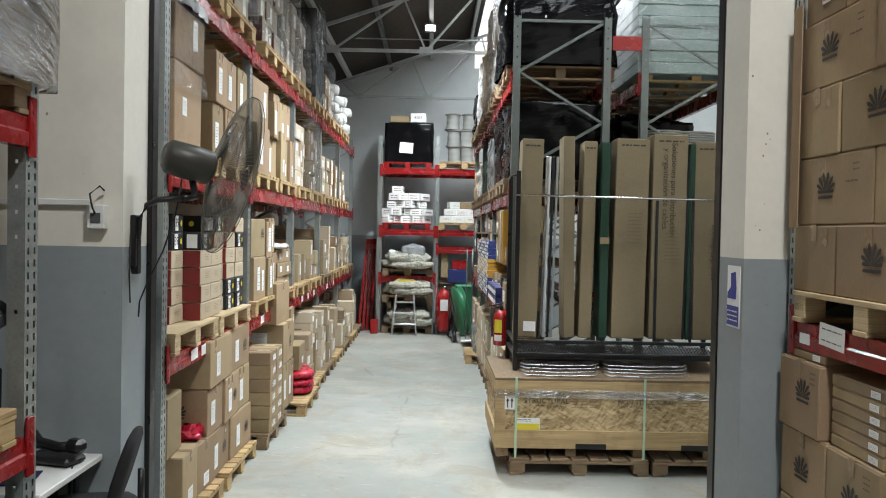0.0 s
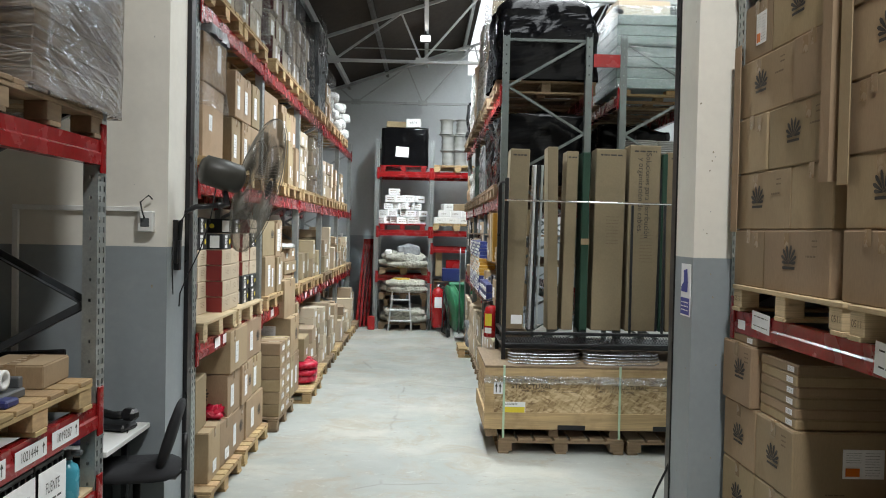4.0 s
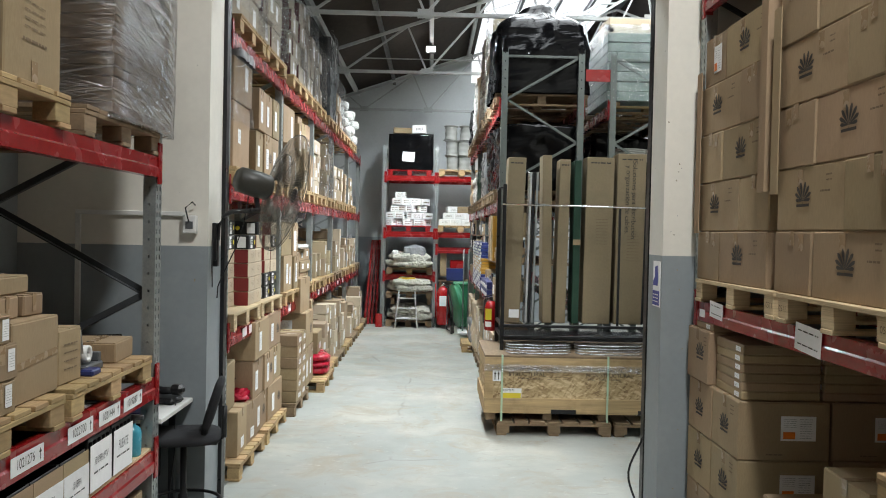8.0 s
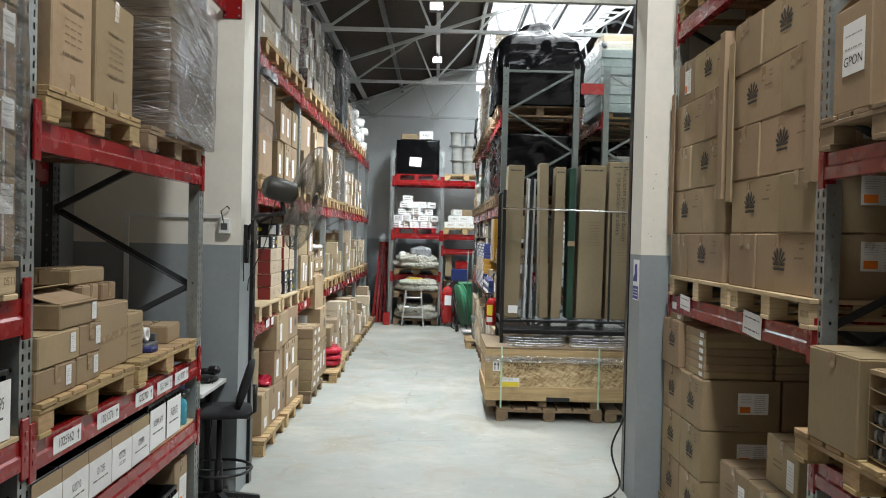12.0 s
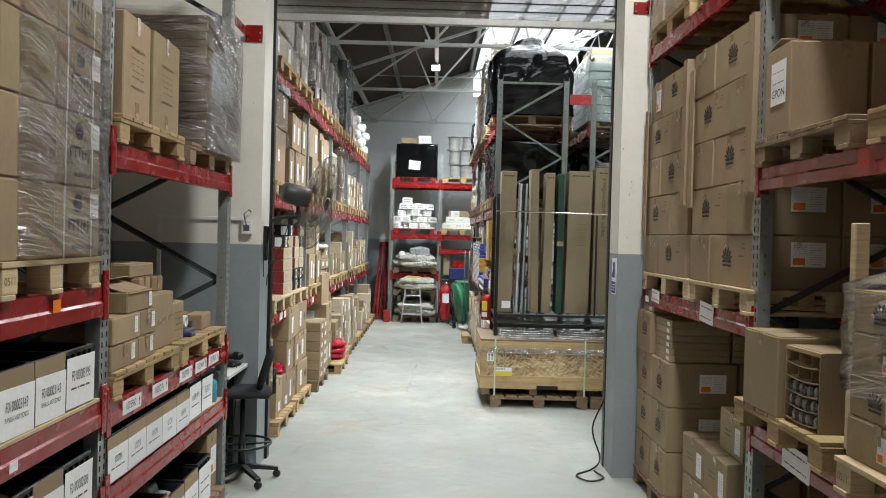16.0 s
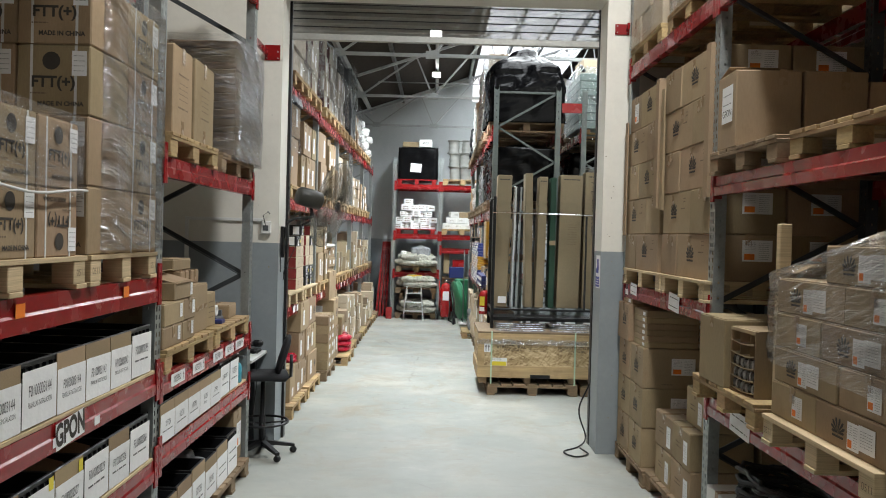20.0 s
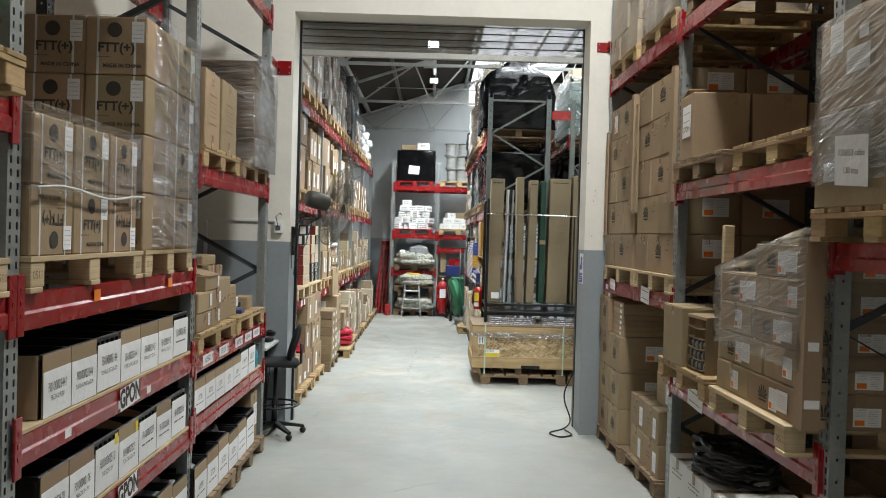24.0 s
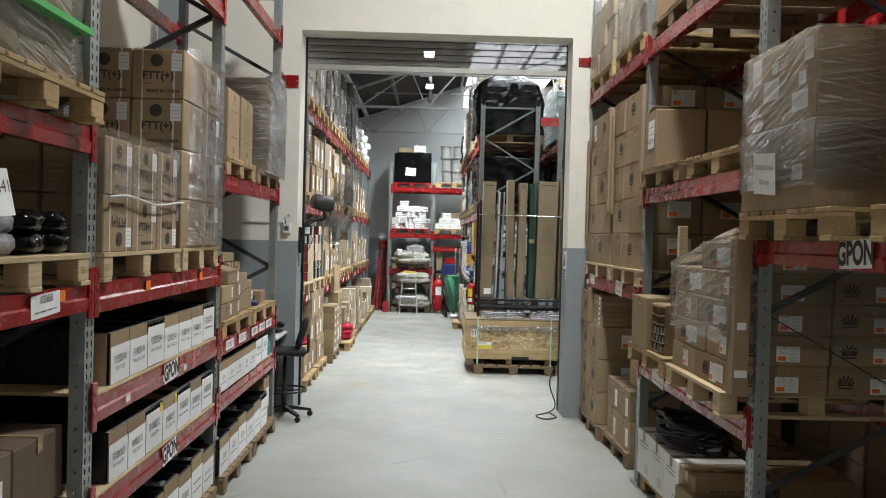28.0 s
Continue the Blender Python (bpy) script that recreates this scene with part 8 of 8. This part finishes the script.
for i, (x, w_, zt, mt, ln) in enumerate(LONG):
    h = zt - 1.105
    b = solid("long_carton", box_mesh(w_ - 0.01, 0.26, round(h, 3)), mt, "long %s carton stood upright in the cage" % ("dark green" if mt is GREENCARD else "brown"), "box", pose(x, 7.46 + 0.01 * (i % 3), 1.105, 0, ln, 0), "long cartons in the cage")
    dims = (w_ - 0.01, 0.26, h)
    if w_ > 0.19 or i == 2:
        part("printed_mark", bars_mesh(w_ * 0.7, 0.05, 1, i), INK, b, "dark printed bar", on_face("-y", dims, 0, h / 2 - 0.06, 0.006))
    if i == 5:
        for dx, tx in ((0.03, "Soluciones para distribución"), (-0.04, "y organización de cables.")):
            part("print", text_mesh(tx, 0.075), INK, b, "printed words", on_face("-y", dims, dx, h / 2 - 0.5, 0.006, -90))
    if i == 7:
        part("print", text_mesh("para distribución", 0.075), INK, b, "printed words", on_face("-y", dims, 0.02, -0.1, 0.006, 90))
    if w_ > 0.3:
        part("print", bars_mesh(w_ * 0.4, 0.3, 9, i), INK_BROWN, b, "faded print", on_face("-y", dims, 0.03, 0.1 - 0.2 * (i % 2), 0.006))
    if i == 0:
        part("label", card_mesh(0.11, 0.09), PAPER, b, "white label", on_face("-y", dims, 0.03, -h / 2 + 0.1, 0.006))
    if i == 3:
        part("band", card_mesh(w_, 0.06), CARD, b, "brown tape band", on_face("-y", dims, 0, 0.0, 0.006))
for x, mt in ((1.105, CHROME), (1.13, ALU), (1.165, BLACKSTEEL), (1.20, GALV), (2.40, BLACKSTEEL), (2.76, ALU)):
    solid("metal_profile", S().box((0, 0, 0.82), (0.022, 0.03, 1.64), 0.002), mt, "long metal profile stood upright in the cage", "profile", pose(x, 7.36, 1.105, 0, 1.0, 0), "metal profiles in the cage")
ex = thing("fire_extinguisher", "red fire extinguisher with yellow label hung on the rack", "extinguisher", (0.80, 7.98, 0.94))
part("cylinder", soft(S().ring([(0.0, 0.0), (0.07, 0.0), (0.078, 0.015), (0.078, 0.27), (0.06, 0.32), (0.025, 0.345), (0.0, 0.345)], 22)), REDPAINT, ex)
part("valve", soft(S().ring([(0.0, 0.345), (0.02, 0.345), (0.02, 0.39), (0.0, 0.39)], 12)), BLACKPLASTIC, ex, "black valve")
part("handle", S().box((0.04, -0.01, 0.40), (0.12, 0.02, 0.014), 0.003), BLACKPLASTIC, ex, "", pose(0, 0, 0, 0, -12, 0))
part("hose", tube_of([(0.0, 0, 0.37), (-0.07, -0.02, 0.36), (-0.09, -0.02, 0.2), (-0.088, 0.0, 0.08)], 0.009), CABLE, ex)
for z_, h_, mt_ in ((0.19, 0.13, YELLOW), (0.075, 0.06, PAPER)):
    part("label", S().raw([(0.0795 * math.sin(radians(a_)), -0.0795 * math.cos(radians(a_)), z_ + s_ * h_ / 2) for a_ in (-60, -40, -20, 0) for s_ in (-1, 1)], [(0, 2, 3, 1), (2, 4, 5, 3), (4, 6, 7, 5)]), mt_, ex, "yellow label" if mt_ is YELLOW else "white label")
part("bracket", S().box((0, 0.085, 0.2), (0.06, 0.03, 0.2), 0.003), REDPAINT, ex)

# ---- loads on the east rack ----
def cload(x0, x1, y0, y1, z, h, material, label, seed, amp=0.06, zamp=0.1, bulge=0.0):
    zz = z + 0.144
    # Darker pallet wood, here and below, stands in for shade under the loads.
    copy_thing(PALLETS["old"], pose((x0 + x1) / 2, (y0 + y1) / 2, z))
    return wrapped((x0 + x1) / 2, (y0 + y1) / 2, zz, x1 - x0, y1 - y0, h, material, label, seed, amp, bulge, zamp=zamp)


BK = "bulky load wrapped in shiny black film"
copy_thing(PALLETS["old"], pose(1.37, 8.71, 3.604))
solid("wrapped_load", hooded(1.14, 1.18, 1.2, 2), BLACKFILM, "tall hooded load wrapped in shiny black film", "wrapped load", (1.37, 8.71, 3.748))
ts = thing("panel_stack", "stack of grey-green metal panels under clear film", "panels")
copy_thing(PALLETS["wood"], pose(2.75, 8.7, 3.604))
for k in range(7):
    part("panel", S().span((2.12, 8.1 + 0.01 * (k % 2), 3.67 + 0.115 * k), (3.5, 9.25, 3.67 + 0.115 * k + 0.108), 0.006), TEALSHEET, ts)
film(2.8, 8.68, 3.66, 1.44, 1.22, 0.9, 61, FILM, top=True)
carton(2.55, 8.95, 4.6, 0.62, 0.5, 0.2, 4, (("label", "-y", 0.15, 0, (0.08, 0.08)),), CARD_PALE, "pale cardboard box on the panels")
tb = solid("steel_tube", tube_of([(2.2, 8.3, 4.55), (2.3, 9.2, 4.85)], 0.03, 10), BLACKSTEEL, "dark steel tube lying on the panels", "tube")
cload(0.84, 1.86, 9.45, 10.35, 3.604, 0.55, WHITEFILM, "goods wrapped in whitish film", 4)
for k in range(3):
    carton(1.06 + 0.02 * k, 9.78, 4.32 + 0.24 * k, 0.44, 0.55, 0.23, 3 - 3 * k, (("label", "-y", 0.05, 0, (0.16, 0.1)),), CARD_PALE, "cream cardboard box high on the rack")
film(1.06, 9.8, 4.3, 0.5, 0.62, 0.76, 64, FILM_HAZY, amp=0.03)
for j, (ya, yb, mt, h) in enumerate(((10.5, 11.5, WHITEFILM, 1.25), (11.6, 12.6, CARD_PALE, 0.9), (12.8, 13.8, WHITEFILM, 1.0), (13.9, 14.9, BLACKFILM, 0.7))):
    cload(0.84, 1.84, ya, yb, 3.604, h, mt, "goods wrapped in film" if mt is not BLACKFILM else BK, 20 + j)
for j, (ya, yb, mt, h) in enumerate(((8.2, 9.25, BLACKFILM, 0.78), (9.35, 10.3, BLACKFILM, 0.8), (10.5, 11.5, GREYWRAP, 0.7), (11.6, 12.6, GREENCARD, 0.5), (12.8, 13.8, WHITEFILM, 0.5), (13.9, 14.9, CARD, 0.5))):
    cload(0.88, 1.85, ya, yb, 2.454, h, mt, "lumpy load wrapped in film" if mt is not BLACKFILM else BK, 30 + j)
    cload(2.2, 3.1, ya, yb, 2.454, h * 0.4 if not j else 0.8, (GREYWRAP, BLACKFILM, BLACKFILM)[j % 3], "lumpy load wrapped in film", 40 + j)
    if j:
        cload(2.2, 3.1, ya, yb, 3.604, 0.6, (WHITEFILM, GREYWRAP, TEALSHEET)[j % 3], "goods wrapped in film", 50 + j)
for k, (x, y) in enumerate(((2.45, 8.35), (2.8, 8.4))):
    hc = thing("hose_coil", "coil of white plastic hose", "hose coil", (x, y, 2.6 + 0.32))
    for q in range(8):
        part("loop", tube_of([(0.2 * math.cos(i * 0.2618), 0.16 * math.sin(i * 0.2618), 0.024 * q + 0.02) for i in range(24)], 0.014, 6, True), CABLE_WHITE, hc)
# lower levels of the east rack: small goods facing the aisle
colours = (CARD, CARD_PALE, GREYPLASTIC, CARD, BLACKCARD, CARD, GREYWRAP)
for lv, z in enumerate((1.254, 1.72, 2.05)):
    for b in range(3):
        if lv:
            shelf_board(1.36, CY[b] + 1.15, z - 0.02, 0.96, 2.18, WOOD_OLD)
        r = random.Random(lv * 7 + b)
        MANY["on"] = b > 0
        y = CY[b] + 0.1
        while y < CY[b + 1] - 0.3:
            d_, h = r.uniform(0.14, 0.3), r.uniform(0.16, 0.32)
            mt = r.choice(colours)
            carton(1.05 + r.uniform(-0.02, 0.05), y + d_ / 2, z, 0.36, d_ - 0.01, h, r.uniform(-3, 3), (("label", "-x", 0, 0, (d_ * 0.5, h * 0.4)),), mt, "small retail carton on a shelf", tape=False, name="retail_carton", group="small goods on the shelf")
            y += d_
for b in range(3):
    for i in range(2):
        MANY["on"] = True
        y = CY[b] + 0.6 + 1.08 * i
        zz = pallet("old", 1.38, y, 0)
        pile(0.84, -1, y - 0.48, y + 0.48, zz, 2, 0.36, 2, 0.5, 1, "label", (None, CARD_PALE)[i], seed=230 + b * 2 + i)
MANY["on"] = False
AMBER = mat("amber_pack", (0.42, 0.22, 0.03), 0.4, vary=0.1, bump=0.03)
# stacked small-parts bins hung at the aisle face (blue and amber)
for j in range(7):
    y = 10.05 + 0.3 * j
    for k in range(15):
        c_ = BLUEP if k < 5 or k > 9 else AMBER
        pb = thing("parts_pack", "flat %s pack with a white end, stacked on a shelf" % ("blue" if c_ is BLUEP else "amber"), "pack", pose(0.80, y, 1.27 + 0.045 * k, 0, 0, 3 * ((k * 7 + j) % 3 - 1)), "flat packs on the shelf")
        part("sleeve", S().span((-0.01, -0.13, 0), (0.2, 0.13, 0.04), 0.004), c_, pb)
        part("end", S().span((-0.018, -0.12, 0.006), (-0.01, 0.0, 0.034)), WHITEPLASTIC, pb, "white end label")
for k in range(8):
    pb = thing("parts_pack", "flat blue pack with a white end, stacked on a shelf", "pack", (0.80, 8.75 + 0.28 * (k % 4), 1.27 + 0.1 * (k // 4)), "flat packs on the shelf")
    part("sleeve", S().span((-0.01, -0.13, 0), (0.2, 0.13, 0.09), 0.004), BLUEP, pb)
    part("end", S().span((-0.018, -0.12, 0.01), (-0.01, 0.06, 0.05)), WHITEPLASTIC, pb, "white end label")
for k, mt in enumerate((AMBER, CARD_PALE, AMBER, CARD, CARD_PALE)):
    solid("upright_board", S().box((0, 0, 0.27), (0.35, 0.06, 0.54), 0.004), mt, "flat board stood on edge on the shelf", "board", pose(1.0 - 0.02 * (k % 2), 8.3 + 0.085 * k, 1.74, -4, 0, 2), "boards on edge")
wrapped(0.98, 12.9, 0.146, 0.34, 0.6, 0.36, GREYWRAP, "grey motor under clear film on a pallet", 71, 0.08)
PALLETS["half"].matrix_basis = pose(1.2, 12.9, 0)
wrapped(0.98, 12.2, 0.146, 0.3, 0.5, 0.75, CARD_PALE, "goods under whitish film on a small pallet", 72, 0.08)

# ---- end wall: far rack, ladder, extinguisher, reel ----
F0, F1, F2 = -0.96, 0.19, 1.34
FYC = 16.62
zz = 3.3 + 0.004
rp = thing("red_pallet", "red painted wooden pallet", "pallet", (-0.42, FYC, zz))
part("deck", S().box((0, 0, 0.11), (1.0, 0.95, 0.025), 0.004), RED, rp)
for x in (-0.42, 0, 0.42):
    part("runner", S().box((x, 0, 0.05), (0.1, 0.95, 0.1), 0.004), RED, rp)
copy_thing(rp, pose(-0.42, FYC, 2.084))
b = wrapped(-0.40, FYC, zz + 0.125, 0.98, 0.95, 0.78, BLACKFILM, "square pallet load wrapped in black film with a label", 81, 0.02, zamp=0.02)
part("label", card_mesh(0.27, 0.21), PAPER, b, "white paper label", Matrix.Translation((-0.05, -0.492, 0.28)) @ FACES["-y"].to_4x4() @ pose(0, 0, 0, 0, 0, -4))
carton(-0.6, FYC - 0.2, zz + 0.925, 0.4, 0.4, 0.12, 4)
b = carton(-0.22, FYC - 0.3, zz + 0.925, 0.3, 0.3, 0.18, -3, (("label", "-y", 0, 0, (0.27, 0.15), "4503"),), WHITEPLASTIC, "white carton with a printed number")
copy_thing(PALLETS["wood"], pose(0.72, FYC, zz, 0, 0, 90))
for x in (0.5, 0.78):
    for k in range(3):
        solid("cable_reel", soft(S().ring([(0.03, 0), (0.17, 0), (0.17, 0.01)] + [(0.125 + 0.012 * (i % 2) + 0.005 * math.sin(i * 0.7 + k + 9 * x), 0.016 + 0.013 * i) for i in range(22)] + [(0.165, 0.305), (0.165, 0.316), (0.03, 0.316)], 22)), CABLE_WHITE, "reel wound with pale grey cable", "cable reel", pose(x + 0.025 * ((k * 5 + int(x * 10)) % 3 - 1), FYC - 0.3, zz + 0.146 + 0.325 * k, 1.5 * (k % 2), 2 * (k % 3 - 1), 30 * k), "cable reels")
zz = 2.084 + 0.125
r = random.Random(9)
for k in range(5):
    for i in range(5 - k // 2 - (k == 4) * 2):
        carton(-0.78 + 0.17 * i + 0.04 * k + r.uniform(-0.03, 0.03), FYC - 0.28 + r.uniform(-0.04, 0.04), zz + 0.15 * k, r.uniform(0.18, 0.26), 0.3, r.uniform(0.125, 0.147), r.uniform(-35, 35), (("bars", "-y", 0, 0.0, (0.14, 0.09), 2), ("bars", "-x", 0, 0.0, (0.2, 0.09), 1), ("bars", "+x", 0, 0.0, (0.2, 0.09), 1)), PAPER, "small white carton in a loose heap", tape=False, name="white_carton", group="white cartons in a heap")
copy_thing(PALLETS["wood"], pose(0.72, FYC, 2.084, 0, 0, 90))
for k in range(3):
    for i in range(4 - k):
        carton(0.38 + 0.24 * i + 0.08 * k, FYC - 0.3, 2.23 + 0.14 * k, 0.26, 0.3, 0.135, r.uniform(-10, 10), (("bars", "-y", 0, 0, (0.12, 0.04), 2),), WHITEPLASTIC if r.random() < 0.8 else CARD, "small white carton in a loose heap", tape=False, name="white_carton", group="white cartons in a heap")
# sacks on the shelf and on the floor
for z in (1.144, 0.62, 0.0):
    copy_thing(PALLETS["old"], pose(-0.38, FYC, z, 0, 0, 90))
    for k in range(2):
        sack(-0.38 + 0.03 * k - 0.04 * z, FYC - 0.2, z + 0.146 + 0.13 * k, 0.95 - 0.06 * k, 0.7, 0.2, SACK, "pale woven sack lying on a pallet", int(z * 10) + k, 3 * k)
        sack(-0.3 - 0.03 * k, FYC - 0.52, z + 0.15 + 0.12 * k, 0.85, 0.35, 0.17, SACK, "pale woven sack lying on a pallet", int(z * 10) + k + 30, 2)
st = thing("stacking_frame", "timber bearers between two layers of sacks", "bearer", (0, 0, 0))
for x in (-0.78, 0.02):
    part("bearer", S().span((x, FYC - 0.45, 0.48), (x + 0.08, FYC + 0.4, 0.62), 0.003), WOOD_OLD, st)
wrapped(-0.28, FYC - 0.4, 1.56, 0.45, 0.3, 0.16, GREYWRAP, "grey wrapped bundle on the sacks", 84, 0.03)
sack(-0.7, FYC - 0.45, 1.53, 0.14, 0.14, 0.13, WHITEPLASTIC, "small white ball-shaped bag", 5, 0, "plastic_bag", "bag")
# right bay of the far rack
carton(0.36, 16.3, 1.12, 0.14, 0.2, 0.6, 0)
shelf_board(0.76, 16.6, 1.0, 1.0, 0.9, WOOD_OLD)
for x in (0.3, 1.22):
    solid("shelf_support", S().span((-0.03, -0.4, 0), (0.03, 0.4, 1.0)), WOOD_OLD, "timber support under a shelf", "support", (x, 16.6, 0))
solid("blue_crate", S().span((-0.19, -0.16, 0), (0.19, 0.16, 0.27), 0.012), BLUEP, "blue plastic crate on the shelf", "crate", (0.62, 16.3, 1.02))
solid("red_toolbox", S().span((-0.15, -0.1, 0), (0.15, 0.1, 0.18), 0.012), REDPAINT, "red toolbox on the blue crate", "toolbox", (0.66, 16.3, 1.292))
solid("dark_tank", S().ring([(0.0, 0), (0.3, 0), (0.3, 0.7), (0.0, 0.7)], 20), BLACKPLASTIC, "dark drum under the shelf", "drum", (0.85, 16.7, 0.0))
lad = thing("step_ladder", "white aluminium step ladder with a yellow top", "ladder", pose(-0.42, 15.98, 0))
LH = 1.06
for sx in (-1, 1):
    part("rail", S().tube([(sx * 0.24, -0.22, 0), (sx * 0.15, 0.06, LH)], 0.018, 6), ALU, lad)
    part("rear_rail", S().tube([(sx * 0.22, 0.32, 0), (sx * 0.14, 0.08, LH - 0.03)], 0.014, 6), ALU, lad)
for k in range(4):
    f = (k + 1) / 5
    part("step", S().box((0, -0.22 + 0.28 * f, LH * f), (0.48 - 0.18 * f, 0.08, 0.025), 0.004), ALU, lad)
part("top_step", S().box((0, 0.06, LH), (0.36, 0.14, 0.04), 0.008), YELLOWP, lad, "yellow top step")
we = thing("wheeled_extinguisher", "large red wheeled fire extinguisher with a white label", "extinguisher", pose(0.36, 15.95, 0))
part("cylinder", soft(S().ring([(0.0, 0.08), (0.12, 0.08), (0.135, 0.12), (0.135, 0.78), (0.1, 0.86), (0.05, 0.9), (0.0, 0.9)], 24)), REDPAINT, we)
part("valve", soft(S().ring([(0.0, 0.9), (0.04, 0.9), (0.04, 0.97), (0.0, 0.97)], 14)), CHROME, we)
part("handle", tube_of([(-0.15, 0.1, 0.2), (-0.16, 0.14, 0.95), (0.16, 0.14, 0.95), (0.15, 0.1, 0.2)], 0.014), REDPAINT, we)
part("label", card_mesh(0.15, 0.22), PAPER, we, "white label", Matrix.Translation((0, -0.138, 0.6)) @ FACES["-y"].to_4x4())
for sx in (-1, 1):
    part("wheel", soft(S().ring([(0.0, -0.025), (0.1, -0.025), (0.12, -0.015), (0.12, 0.015), (0.1, 0.025), (0.0, 0.025)], 20)), BLACKPLASTIC, we, "black wheel", pose(sx * 0.19, 0.1, 0.12, 0, 90, 0))
part("hose", tube_of([(0.0, 0, 0.95), (0.12, -0.05, 0.9), (0.17, -0.08, 0.6), (0.16, -0.06, 0.3)], 0.014), CABLE, we)
rl = thing("hose_reel_cart", "green drum reel on a dark wheeled cart", "reel", pose(0.66, 15.25, 0, 0, 0, 12))
part("drum", soft(S().ring([(0.0, -0.07), (0.45, -0.07), (0.46, -0.06), (0.46, -0.045), (0.42, -0.04), (0.42, 0.04), (0.46, 0.045), (0.46, 0.06), (0.45, 0.07), (0.0, 0.07)], 36)), GREEN, rl, "green painted drum", pose(0, 0, 0.56, 0, 80, 0))
part("frame", tube_of([(-0.16, -0.35, 0.04), (-0.16, 0.3, 0.04), (-0.14, 0.3, 0.9), (0.14, 0.3, 0.9), (0.16, 0.3, 0.04), (0.16, -0.35, 0.04)], 0.016), BLACKSTEEL, rl)
part("front_stay", tube_of([(-0.16, -0.35, 0.04), (-0.12, 0.0, 0.56), (-0.14, 0.3, 0.9)], 0.014), BLACKSTEEL, rl)
for sx in (-1, 1):
    part("wheel", soft(S().ring([(0.0, -0.02), (0.08, -0.02), (0.09, 0), (0.08, 0.02), (0.0, 0.02)], 18)), BLACKPLASTIC, rl, "", pose(sx * 0.19, -0.3, 0.09, 0, 90, 0))
gb = thing("green_wheelie_bin", "dark green plastic wheeled bin", "bin", pose(0.86, 16.0, 0))
part("body", S().raw([(-0.2, -0.22, 0.06), (0.2, -0.22, 0.06), (0.2, 0.22, 0.06), (-0.2, 0.22, 0.06), (-0.26, -0.28, 0.95), (0.26, -0.28, 0.95), (0.26, 0.28, 0.95), (-0.26, 0.28, 0.95)], [(0, 1, 2, 3), (4, 5, 6, 7), (0, 1, 5, 4), (1, 2, 6, 5), (2, 3, 7, 6), (3, 0, 4, 7)]), GREEN, gb)
part("lid", S().box((0, 0, 0.98), (0.56, 0.6, 0.06), 0.02), GREEN, gb)
# red beams leaning in the corner and a ladder on its side
for k in range(4):
    solid("leaning_beam", S().box((0, 0, 0.95), (0.05, 0.1, 1.9), 0.004), RED, "spare red rack beam leaning on the end wall", "beam", pose(-1.36 + 0.075 * k, 16.35 + 0.05 * k, 0, -10, 4, 5 * k), "spare beams")
solid("red_post_guard", S().span((-0.07, -0.07, 0), (0.07, 0.07, 0.28), 0.01), REDPAINT, "red steel guard at the rack's foot", "guard", (-1.02, 16.0, 0))
lt = thing("leaning_ladder", "aluminium ladder leaning against the rack's end", "ladder", pose(-1.62, 16.75, 0, -6, 2, 80))
for sx in (-1, 1):
    part("rail", S().box((sx * 0.2, 0, 1.0), (0.03, 0.05, 2.0), 0.004), ALU, lt)
for k in range(7):
    part("rung", tube_of([(-0.2, 0, 0.2 + 0.27 * k), (0.2, 0, 0.2 + 0.27 * k)], 0.014), ALU, lt)
tl = thing("tall_trolley", "tall aluminium trolley with upright tubes", "trolley", pose(0.84, 14.55, 0))
for x in (-0.1, 0.0, 0.1):
    part("upright_tube", tube_of([(x, 0, 0.05), (x, 0, 1.75)], 0.012), GREENSTEEL, tl)
part("deck", S().box((0, 0, 0.1), (0.4, 0.5, 0.04), 0.01), ALU, tl)

# the joined far cartons
fc_ = thing("stacked_cartons", "many brown and pale cartons stacked deep on the far racks", "boxes", kind="stuff")
for key, shape in MANY.items():
    if key == "on":
        continue
    mt = {"pale": CARD_PALE_MANY, "brown": CARD_MANY, "paper": PAPER, "ink": INK_BROWN}.get(key, key)
    tagged(part("cartons" if key not in ("paper", "ink") else "labels", shape, mt, fc_), kind="stuff")
